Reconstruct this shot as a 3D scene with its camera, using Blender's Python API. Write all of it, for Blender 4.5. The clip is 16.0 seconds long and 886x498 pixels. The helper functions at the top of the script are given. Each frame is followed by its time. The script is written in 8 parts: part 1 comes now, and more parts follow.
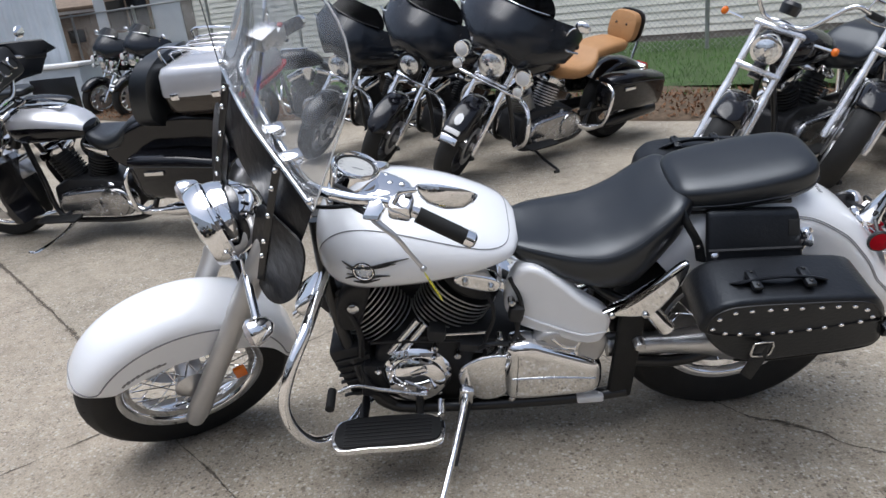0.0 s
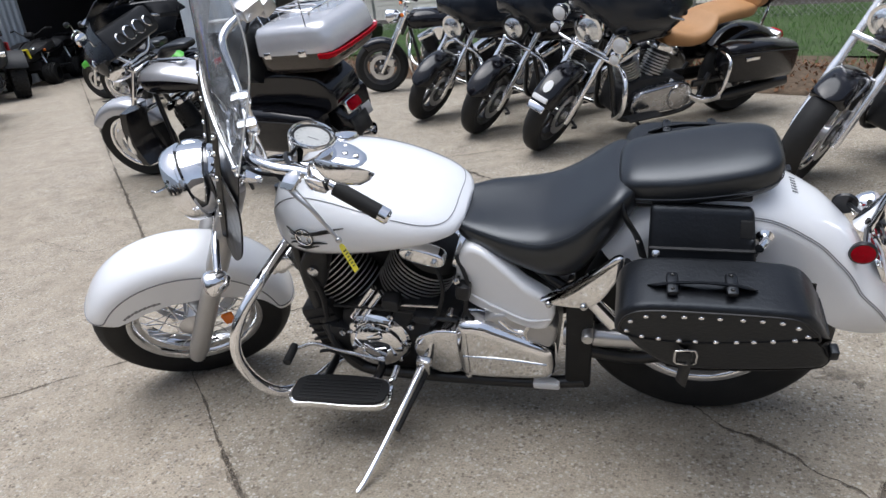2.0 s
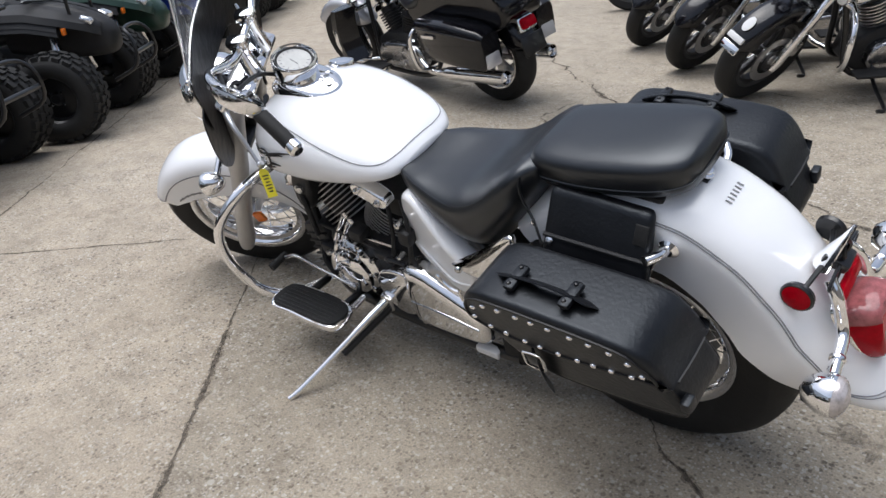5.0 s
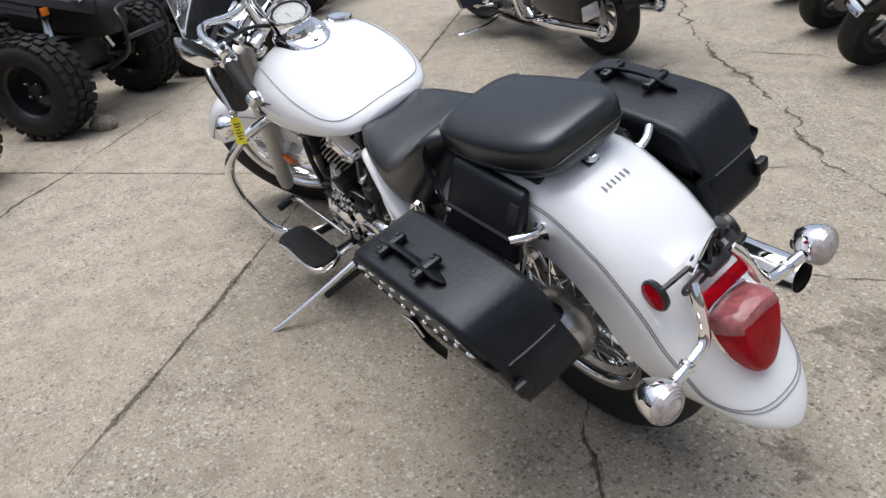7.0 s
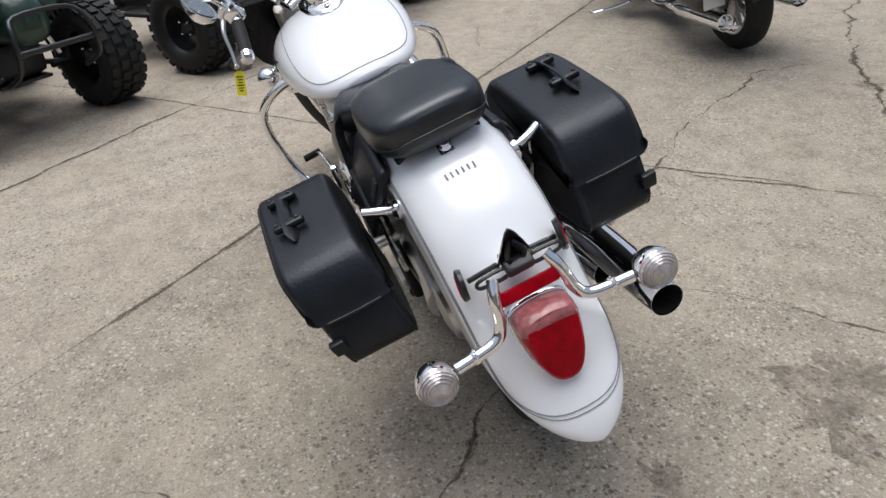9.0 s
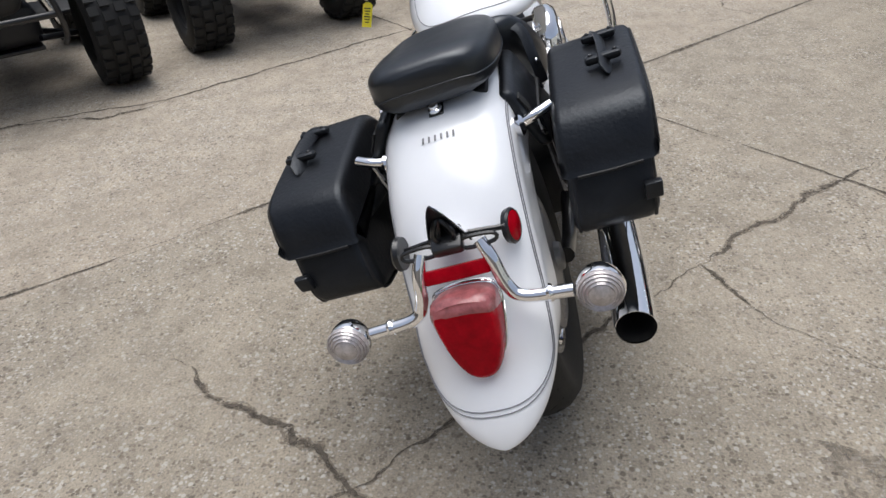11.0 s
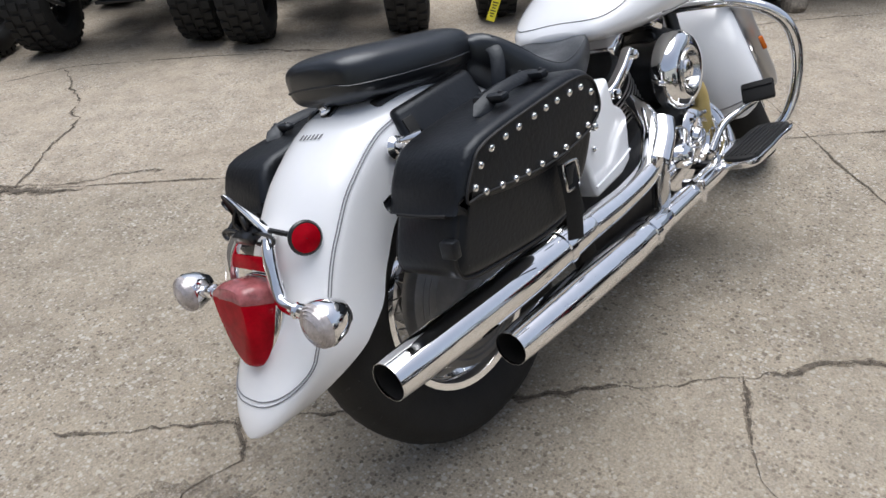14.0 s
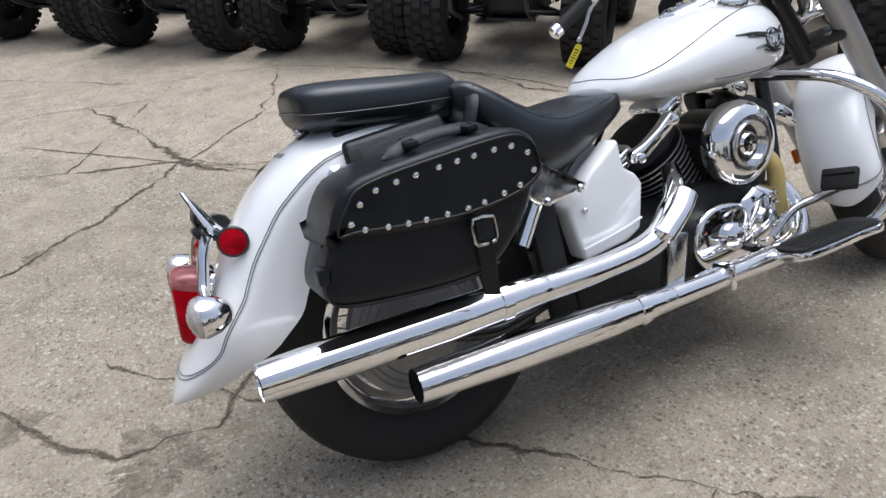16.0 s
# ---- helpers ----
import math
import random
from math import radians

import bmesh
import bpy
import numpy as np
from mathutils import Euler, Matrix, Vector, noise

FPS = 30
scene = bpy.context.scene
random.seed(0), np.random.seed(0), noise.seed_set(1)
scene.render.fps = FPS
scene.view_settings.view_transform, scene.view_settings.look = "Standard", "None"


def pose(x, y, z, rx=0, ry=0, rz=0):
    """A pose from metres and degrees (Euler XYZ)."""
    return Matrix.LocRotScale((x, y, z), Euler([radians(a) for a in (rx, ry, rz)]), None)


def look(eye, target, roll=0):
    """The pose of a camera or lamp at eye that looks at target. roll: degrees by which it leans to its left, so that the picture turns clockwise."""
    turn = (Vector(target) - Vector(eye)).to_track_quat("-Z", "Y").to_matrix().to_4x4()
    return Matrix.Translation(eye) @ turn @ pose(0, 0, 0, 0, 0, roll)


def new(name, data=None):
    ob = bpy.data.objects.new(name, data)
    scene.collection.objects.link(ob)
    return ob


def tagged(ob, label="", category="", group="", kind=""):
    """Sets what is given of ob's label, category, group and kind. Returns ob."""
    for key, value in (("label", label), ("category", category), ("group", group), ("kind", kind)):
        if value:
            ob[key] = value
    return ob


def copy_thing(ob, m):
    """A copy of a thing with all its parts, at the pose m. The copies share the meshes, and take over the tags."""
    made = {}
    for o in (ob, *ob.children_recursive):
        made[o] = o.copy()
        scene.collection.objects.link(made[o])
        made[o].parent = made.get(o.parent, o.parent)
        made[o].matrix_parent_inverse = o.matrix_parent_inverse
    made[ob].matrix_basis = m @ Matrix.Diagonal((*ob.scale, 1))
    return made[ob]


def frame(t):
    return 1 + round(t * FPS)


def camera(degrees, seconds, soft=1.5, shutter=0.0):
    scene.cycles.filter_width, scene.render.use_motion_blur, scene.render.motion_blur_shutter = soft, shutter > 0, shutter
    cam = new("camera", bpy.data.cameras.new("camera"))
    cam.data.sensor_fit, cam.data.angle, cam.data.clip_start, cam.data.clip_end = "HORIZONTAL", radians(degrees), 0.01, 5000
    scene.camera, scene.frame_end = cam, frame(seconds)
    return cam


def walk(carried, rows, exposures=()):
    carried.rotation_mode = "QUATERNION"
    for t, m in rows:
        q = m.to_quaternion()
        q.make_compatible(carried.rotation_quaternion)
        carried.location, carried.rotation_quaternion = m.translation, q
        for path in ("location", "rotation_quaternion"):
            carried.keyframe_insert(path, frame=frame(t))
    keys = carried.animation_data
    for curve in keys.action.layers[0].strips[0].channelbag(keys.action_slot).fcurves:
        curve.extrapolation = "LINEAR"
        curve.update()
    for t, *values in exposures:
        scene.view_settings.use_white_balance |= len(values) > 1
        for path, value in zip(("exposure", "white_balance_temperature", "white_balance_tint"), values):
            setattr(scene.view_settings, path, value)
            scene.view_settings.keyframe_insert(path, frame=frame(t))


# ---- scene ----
cam = camera(64.9, 16.0)
METRES, EYE, TILT, LEAN, TURN = 4.647, 1.2737, 0.0, 0.0, 4.7
ROWS = [
    (0.0, 0.0, 0.0, 0.0, -2.25, -19.95, 6.22),
    (0.5, 0.034, -0.0104, 0.0004, 1.28, -18.93, 6.53),
    (1.0, 0.0616, -0.0126, -0.0015, 3.55, -20.07, 6.49),
    (1.5, 0.0902, 0.0005, -0.0035, 7.48, -21.11, 6.02),
    (2.0, 0.1191, 0.0081, -0.0038, 11.85, -21.67, 6.38),
    (2.5, 0.1582, 0.0084, -0.0038, 16.03, -21.38, 6.06),
    (3.0, 0.1821, 0.0174, -0.0073, 19.34, -22.33, 6.91),
    (3.5, 0.2058, 0.0391, -0.0093, 24.07, -22.59, 6.2),
    (6.0, 0.3264, 0.1293, -0.0092, 43.31, -28.54, 6.15),
    (6.5, 0.3483, 0.1462, -0.0078, 46.55, -28.83, 6.55),
    (7.0, 0.3625, 0.175, -0.0093, 51.12, -29.31, 5.97),
    (7.5, 0.3839, 0.1976, -0.0074, 54.04, -29.77, 5.91),
    (8.0, 0.4155, 0.2192, -0.0049, 58.57, -29.11, 5.84),
    (8.5, 0.43, 0.246, -0.007, 63.16, -28.79, 5.39),
    (9.0, 0.4409, 0.2771, -0.0102, 68.23, -30.31, 4.64),
    (11.5, 0.4489, 0.4229, -0.0144, 99.05, -33.49, 4.31),
    (12.0, 0.4474, 0.4605, -0.013, 104.59, -33.83, 4.5),
    (12.5, 0.4287, 0.4864, -0.0159, 108.43, -33.86, 4.04),
    (13.0, 0.4046, 0.5122, -0.017, 113.35, -34.4, 3.85),
    (13.5, 0.3874, 0.536, -0.0146, 119.66, -34.13, 3.68),
    (14.0, 0.3731, 0.5619, -0.0126, 126.85, -33.23, 3.45),
    (14.5, 0.3455, 0.5802, -0.0145, 132.04, -32.32, 3.41),
    (15.0, 0.3214, 0.5942, -0.0128, 137.51, -33.02, 3.68),
    (15.5, 0.3041, 0.6186, -0.0117, 143.55, -32.25, 3.71),
    (16.0, 0.2889, 0.647, -0.0078, 148.55, -30.3, 3.48),
]
walk(cam, [(t, pose(0, 0, EYE, TILT, LEAN, TURN) @ pose(METRES * x, METRES * y, METRES * z, 90 + pitch, roll, yaw)) for t, x, y, z, yaw, pitch, roll in ROWS],
     exposures=[(0.0, 0.27, 6000, 10), (4.0, 0.29, 6100, 10), (8.0, 0.28, 6250, 10), (9.0, 0.12, 6250, 10), (11.5, 0.13, 6250, 10), (13.0, 0.18, 6250, 10), (16.0, 0.23, 6100, 10)])

# ---- world and light: bright overcast sky ----
world = bpy.data.worlds.new("overcast_sky")
scene.world = world
world.use_nodes = True
wn = world.node_tree
sky = wn.nodes.new("ShaderNodeTexSky")
sky.sky_type = "NISHITA"
sky.sun_disc = False
sky.sun_elevation = radians(75)
sky.sun_rotation = radians(239)
sky.air_density, sky.dust_density, sky.ozone_density = 1.0, 4.0, 1.0
bleach = wn.nodes.new("ShaderNodeHueSaturation")
bleach.inputs["Saturation"].default_value = 0.6
wn.links.new(sky.outputs[0], bleach.inputs["Color"])
wn.links.new(bleach.outputs[0], wn.nodes["Background"].inputs["Color"])
wn.nodes["Background"].inputs["Strength"].default_value = 0.125
sun_data = bpy.data.lights.new("sun", "SUN")
sun_data.energy, sun_data.angle, sun_data.color = 2.1, radians(60), (1.0, 0.985, 0.96)
sun = new("sun", sun_data)
sun.matrix_basis = look((-1.0, -0.6, 12), (0, 0, 0))


# ---- materials ----
def material(name, color, rough=0.5, metal=0.0, coat=0.0, vary=0.0, vary_scale=8.0, bump=0.0, bump_scale=200.0, spec=0.5, spec_tint=(1, 1, 1), trans=0.0, ior=1.45, rough_vary=0.0):
    """A Principled material with colour variation at two scales and fine relief."""
    m = bpy.data.materials.new(name)
    m.use_nodes = True
    nt = m.node_tree
    b = nt.nodes["Principled BSDF"]
    b.inputs["Base Color"].default_value = (*color, 1)
    b.inputs["Roughness"].default_value = rough
    b.inputs["Metallic"].default_value = metal
    b.inputs["Coat Weight"].default_value = coat
    b.inputs["Coat Roughness"].default_value = 0.05
    b.inputs["Specular IOR Level"].default_value = spec
    b.inputs["Specular Tint"].default_value = (*spec_tint, 1)
    b.inputs["Transmission Weight"].default_value = trans
    b.inputs["IOR"].default_value = ior
    tc = nt.nodes.new("ShaderNodeTexCoord")
    if vary or rough_vary:
        n1 = nt.nodes.new("ShaderNodeTexNoise")
        n1.inputs["Scale"].default_value = vary_scale
        n1.inputs["Detail"].default_value = 8
        n1.inputs["Roughness"].default_value = 0.7
        nt.links.new(tc.outputs["Object"], n1.inputs["Vector"])
        if vary:
            ramp = nt.nodes.new("ShaderNodeMapRange")
            ramp.inputs["From Min"].default_value, ramp.inputs["From Max"].default_value = 0.3, 0.7
            ramp.inputs["To Min"].default_value, ramp.inputs["To Max"].default_value = 1 - vary, 1 + vary
            nt.links.new(n1.outputs["Fac"], ramp.inputs["Value"])
            mul = nt.nodes.new("ShaderNodeMix")
            mul.data_type, mul.blend_type = "RGBA", "MULTIPLY"
            mul.inputs[0].default_value = 1.0
            mul.inputs[6].default_value = (*color, 1)
            nt.links.new(ramp.outputs[0], mul.inputs[7])
            nt.links.new(mul.outputs[2], b.inputs["Base Color"])
        if rough_vary:
            rr = nt.nodes.new("ShaderNodeMapRange")
            rr.inputs["From Min"].default_value, rr.inputs["From Max"].default_value = 0.3, 0.7
            rr.inputs["To Min"].default_value, rr.inputs["To Max"].default_value = max(rough - rough_vary, 0.01), rough + rough_vary
            nt.links.new(n1.outputs["Fac"], rr.inputs["Value"])
            nt.links.new(rr.outputs[0], b.inputs["Roughness"])
    if bump:
        n2 = nt.nodes.new("ShaderNodeTexNoise")
        n2.inputs["Scale"].default_value = bump_scale
        n2.inputs["Detail"].default_value = 3
        nt.links.new(tc.outputs["Object"], n2.inputs["Vector"])
        bn = nt.nodes.new("ShaderNodeBump")
        bn.inputs["Strength"].default_value = bump
        bn.inputs["Distance"].default_value = 0.002
        nt.links.new(n2.outputs["Fac"], bn.inputs["Height"])
        nt.links.new(bn.outputs[0], b.inputs["Normal"])
    return m


WHITE = material("pearl_white_paint", (0.86, 0.87, 0.89), 0.28, 0.0, 0.8, vary=0.03, vary_scale=3)
STRIPE = material("grey_pinstripe", (0.22, 0.22, 0.235), 0.4)
CHROME = material("chrome", (0.93, 0.93, 0.94), 0.05, 1.0, vary=0.04, vary_scale=20, rough_vary=0.03)
DULL_CHROME = material("weathered_chrome", (0.68, 0.68, 0.68), 0.16, 1.0, vary=0.12, vary_scale=25, rough_vary=0.08)
ALUMINIUM = material("brushed_aluminium", (0.62, 0.62, 0.63), 0.33, 1.0, vary=0.08, vary_scale=30, rough_vary=0.08)
SILVER_PAINT = material("silver_fork_paint", (0.50, 0.49, 0.48), 0.38, 0.55, vary=0.05, vary_scale=15)
VINYL = material("black_seat_vinyl", (0.007, 0.008, 0.010), 0.33, 0.0, vary=0.2, vary_scale=9, bump=0.14, bump_scale=520, spec=0.9, spec_tint=(0.90, 0.95, 1.0), rough_vary=0.05)
LEATHER = material("black_saddlebag_leather", (0.008, 0.0085, 0.010), 0.36, 0.0, vary=0.3, vary_scale=14, bump=0.38, bump_scale=130, spec=0.45, spec_tint=(0.85, 0.92, 1.0), rough_vary=0.08)
THREAD = material("black_piping", (0.010, 0.010, 0.011), 0.5, bump=0.2)
RUBBER = material("tyre_rubber", (0.011, 0.011, 0.011), 0.7, vary=0.25, vary_scale=18, bump=0.3, bump_scale=150)
GRIP = material("grip_rubber", (0.012, 0.012, 0.012), 0.7, bump=0.3, bump_scale=260)
BLACK = material("black_enamel", (0.010, 0.010, 0.011), 0.3, 0.0, 0.3, vary=0.15, vary_scale=12)
ENGINE = material("black_engine_casting", (0.022, 0.022, 0.023), 0.5, 0.2, vary=0.3, vary_scale=22, bump=0.3, bump_scale=120)
PLASTIC = material("black_plastic", (0.020, 0.020, 0.021), 0.55, vary=0.15, vary_scale=10, bump=0.15, bump_scale=200)
FIN = material("machined_fin_edge", (0.50, 0.50, 0.50), 0.42, 0.75, vary=0.15, vary_scale=40)
RED_LENS = material("red_lens", (0.38, 0.002, 0.010), 0.16, 0.0, 0.0, vary=0.4, vary_scale=26, spec=0.10)
CLEAR_LENS = material("clear_ribbed_lens", (0.50, 0.46, 0.45), 0.14, 0.35, 0.5, vary=0.35, vary_scale=60)
AMBER = material("amber_lens", (0.75, 0.17, 0.01), 0.2, 0.0, 0.4)
YELLOW = material("yellow_card", (0.85, 0.72, 0.03), 0.5)
INK = material("black_print", (0.02, 0.02, 0.02), 0.6)
MIRROR = material("mirror_glass", (0.55, 0.58, 0.56), 0.02, 1.0)
PINK_LENS = material("clear_pinkish_lens", (0.30, 0.095, 0.098), 0.12, 0.0, 0.3, vary=0.5, vary_scale=34, spec=0.4)
SOOT = material("sooty_pipe_bore", (0.012, 0.011, 0.010), 0.8, vary=0.3, vary_scale=30)
DIALGREY = material("grey_dial_print", (0.22, 0.22, 0.23), 0.6)
DIAL = material("white_dial", (0.50, 0.50, 0.48), 0.4, vary=0.08, vary_scale=40)
TAN = material("tan_vinyl", (0.40, 0.21, 0.085), 0.5, vary=0.1, vary_scale=10, bump=0.3, bump_scale=300)
GREYPAINT = material("silver_metallic_paint", (0.62, 0.62, 0.64), 0.25, 0.45, 0.7, vary=0.05)
BLACKPAINT = material("gloss_black_paint", (0.005, 0.005, 0.007), 0.16, 0.0, 0.35, vary=0.1, spec=0.4)
MATTEBLACK = material("grey_black_fairing_paint", (0.011, 0.014, 0.020), 0.24, 0.0, 0.1, vary=0.1)
DARKALLOY = material("dark_cast_alloy", (0.10, 0.10, 0.105), 0.4, 0.8, vary=0.15, vary_scale=12)
DULL_ALLOY = material("dull_cast_alloy", (0.24, 0.24, 0.245), 0.45, 0.7, vary=0.2, vary_scale=14)
DARKBROWN = material("dark_brown_metallic", (0.045, 0.035, 0.028), 0.25, 0.3, 0.6)
YELLOW_HOSE = material("yellowed_hose", (0.55, 0.42, 0.16), 0.4)
BRIGHT_FORK = material("bright_polished_fork", (0.92, 0.92, 0.93), 0.22, 0.75, vary=0.06, vary_scale=20)
CARDBOARD = material("white_label", (0.72, 0.72, 0.72), 0.6)


def glass_material(name, tint, rough=0.02, pale_sheen=0.0):
    """A thin clear sheet: mostly see-through with a mirror-like surface."""
    m = bpy.data.materials.new(name)
    m.use_nodes = True
    nt = m.node_tree
    nt.nodes.remove(nt.nodes["Principled BSDF"])
    out = nt.nodes["Material Output"]
    tr = nt.nodes.new("ShaderNodeBsdfTransparent")
    tr.inputs["Color"].default_value = (*tint, 1)
    gl = nt.nodes.new("ShaderNodeBsdfGlossy")
    gl.inputs["Roughness"].default_value = rough
    lw = nt.nodes.new("ShaderNodeLayerWeight")
    lw.inputs["Blend"].default_value = 0.5
    fr = nt.nodes.new("ShaderNodeMath")
    fr.operation = "POWER"
    fr.inputs[1].default_value = 3.0
    nt.links.new(lw.outputs["Facing"], fr.inputs[0])
    mx = nt.nodes.new("ShaderNodeMixShader")
    nt.links.new(fr.outputs[0], mx.inputs[0])
    nt.links.new(tr.outputs[0], mx.inputs[1])
    nt.links.new(gl.outputs[0], mx.inputs[2])
    surface = mx.outputs[0]
    if pale_sheen:
        # cloudy white diffuse colour stands in for pale reflections on the sheet
        df = nt.nodes.new("ShaderNodeBsdfDiffuse")
        df.inputs["Color"].default_value = (0.8, 0.82, 0.84, 1)
        tc = nt.nodes.new("ShaderNodeTexCoord")
        sm = nt.nodes.new("ShaderNodeTexNoise")
        sm.inputs["Scale"].default_value, sm.inputs["Detail"].default_value = 9.0, 6.0
        nt.links.new(tc.outputs["Object"], sm.inputs["Vector"])
        rg = nt.nodes.new("ShaderNodeMapRange")
        rg.inputs["From Min"].default_value, rg.inputs["From Max"].default_value = 0.35, 0.75
        rg.inputs["To Min"].default_value, rg.inputs["To Max"].default_value = pale_sheen * 0.3, pale_sheen * 2.0
        nt.links.new(sm.outputs["Fac"], rg.inputs["Value"])
        hz = nt.nodes.new("ShaderNodeMixShader")
        nt.links.new(rg.outputs[0], hz.inputs[0])
        nt.links.new(surface, hz.inputs[1])
        nt.links.new(df.outputs[0], hz.inputs[2])
        surface = hz.outputs[0]
    nt.links.new(surface, out.inputs["Surface"])
    return m


WINDSCREEN = glass_material("clear_windscreen_plastic", (0.93, 0.94, 0.95), pale_sheen=0.10)
SMOKED = glass_material("smoked_screen_plastic", (0.10, 0.10, 0.11))


def concrete_material():
    """Weathered exposed-aggregate concrete: pebbles, sand grain, worn patches and stains."""
    m = bpy.data.materials.new("weathered_concrete")
    m.use_nodes = True
    nt = m.node_tree
    b = nt.nodes["Principled BSDF"]
    L = nt.links.new
    tc = nt.nodes.new("ShaderNodeTexCoord")

    def noise_at(scale, detail=6, rough=0.6):
        n = nt.nodes.new("ShaderNodeTexNoise")
        n.inputs["Scale"].default_value, n.inputs["Detail"].default_value, n.inputs["Roughness"].default_value = scale, detail, rough
        L(tc.outputs["Object"], n.inputs["Vector"])
        return n.outputs["Fac"]

    def ramp(src, stops):
        r = nt.nodes.new("ShaderNodeValToRGB")
        while len(r.color_ramp.elements) < len(stops):
            r.color_ramp.elements.new(0.5)
        for e, (p, c) in zip(r.color_ramp.elements, stops):
            e.position, e.color = p, (*c, 1)
        L(src, r.inputs[0])
        return r.outputs[0]

    def mix(kind, fac, a, c):
        x = nt.nodes.new("ShaderNodeMix")
        x.data_type, x.blend_type = "RGBA", kind
        if isinstance(fac, float):
            x.inputs[0].default_value = fac
        else:
            L(fac, x.inputs[0])
        L(a, x.inputs[6])
        L(c, x.inputs[7])
        return x.outputs[2]

    base = ramp(noise_at(0.55, 8, 0.65), [(0.30, (0.276, 0.238, 0.184)), (0.52, (0.348, 0.302, 0.236)), (0.72, (0.404, 0.353, 0.281))])
    # the slabs were poured apart: the one past the long joint is paler and tan
    pale = ramp(noise_at(0.8, 8, 0.65), [(0.30, (0.345, 0.292, 0.226)), (0.52, (0.402, 0.345, 0.271)), (0.72, (0.453, 0.395, 0.315))])
    split = nt.nodes.new("ShaderNodeSeparateXYZ")
    L(tc.outputs["Object"], split.inputs[0])
    along_joint = nt.nodes.new("ShaderNodeMath")
    along_joint.operation = "ADD"
    L(split.outputs[0], along_joint.inputs[0])
    L(split.outputs[1], along_joint.inputs[1])
    side = nt.nodes.new("ShaderNodeMapRange")
    side.inputs["From Min"].default_value, side.inputs["From Max"].default_value = 0.74, 0.82
    side.inputs["To Min"].default_value, side.inputs["To Max"].default_value = 0.85, 0.0
    L(along_joint.outputs[0], side.inputs["Value"])
    base = mix("MIX", side.outputs[0], base, pale)
    mid = ramp(noise_at(7.0, 8, 0.75), [(0.30, (0.66, 0.65, 0.64)), (0.5, (0.97, 0.97, 0.97)), (0.72, (1.20, 1.19, 1.17))])
    col = mix("MULTIPLY", 1.0, base, mid)
    grain = ramp(noise_at(170.0, 3, 0.85), [(0.34, (0.52, 0.51, 0.50)), (0.5, (1.0, 1.0, 1.0)), (0.66, (1.5, 1.49, 1.46))])
    col = mix("MULTIPLY", 0.62, col, grain)

    def stones(scale, stops, reach, share, strength):
        """Grains of aggregate: each cell one stone, only some of them bare."""
        vo = nt.nodes.new("ShaderNodeTexVoronoi")
        vo.inputs["Scale"].default_value = scale
        vo.inputs["Randomness"].default_value = 1.0
        L(tc.outputs["Object"], vo.inputs["Vector"])
        sep = nt.nodes.new("ShaderNodeSeparateColor")
        L(vo.outputs["Color"], sep.inputs[0])
        near = nt.nodes.new("ShaderNodeMapRange")
        near.inputs["From Min"].default_value, near.inputs["From Max"].default_value = reach, reach * 0.75
        L(vo.outputs["Distance"], near.inputs["Value"])
        few = nt.nodes.new("ShaderNodeMath")
        few.operation = "LESS_THAN"
        L(sep.outputs[1], few.inputs[0])
        few.inputs[1].default_value = share
        both = nt.nodes.new("ShaderNodeMath")
        both.operation = "MULTIPLY"
        L(near.outputs[0], both.inputs[0])
        L(few.outputs[0], both.inputs[1])
        gate = nt.nodes.new("ShaderNodeMath")
        gate.operation = "MULTIPLY"
        L(both.outputs[0], gate.inputs[0])
        worn = ramp(noise_at(1.6, 5, 0.7), [(0.36, (strength * 0.35,) * 3), (0.60, (strength,) * 3)])
        L(worn, gate.inputs[1])
        return gate.outputs[0], ramp(sep.outputs[0], stops), vo.outputs["Distance"]

    g0, c0, d0 = stones(95, [(0.0, (0.06, 0.05, 0.04)), (0.35, (0.13, 0.105, 0.08)), (0.6, (0.36, 0.33, 0.28)), (0.95, (0.62, 0.59, 0.54))], 0.52, 0.38, 0.75)
    col = mix("MIX", g0, col, c0)
    g1, c1, d1 = stones(150, [(0.0, (0.07, 0.06, 0.05)), (0.3, (0.17, 0.14, 0.105)), (0.6, (0.34, 0.31, 0.27)), (0.9, (0.60, 0.57, 0.52))], 0.55, 0.50, 0.62)
    col = mix("MIX", g1, col, c1)
    g2, c2, d2 = stones(62, [(0.0, (0.07, 0.058, 0.046)), (0.30, (0.15, 0.115, 0.085)), (0.5, (0.38, 0.34, 0.29)), (0.85, (0.55, 0.52, 0.47))], 0.46, 0.26, 0.75)
    col = mix("MIX", g2, col, c2)
    g3, c3, d3 = stones(26, [(0.0, (0.12, 0.10, 0.08)), (0.5, (0.22, 0.19, 0.15)), (0.55, (0.46, 0.43, 0.38)), (1.0, (0.60, 0.57, 0.52))], 0.30, 0.05, 0.6)
    col = mix("MIX", g3, col, c3)
    # oil and damp stains
    stain = ramp(noise_at(1.9, 9, 0.7), [(0.60, (1.0, 1.0, 1.0)), (0.72, (0.62, 0.60, 0.58))])
    col = mix("MULTIPLY", 1.0, col, stain)
    L(col, b.inputs["Base Color"])
    b.inputs["Roughness"].default_value = 0.85
    bn = nt.nodes.new("ShaderNodeBump")
    bn.inputs["Strength"].default_value, bn.inputs["Distance"].default_value = 0.75, 0.005
    L(noise_at(85.0, 6, 0.85), bn.inputs["Height"])
    L(bn.outputs[0], b.inputs["Normal"])
    return m


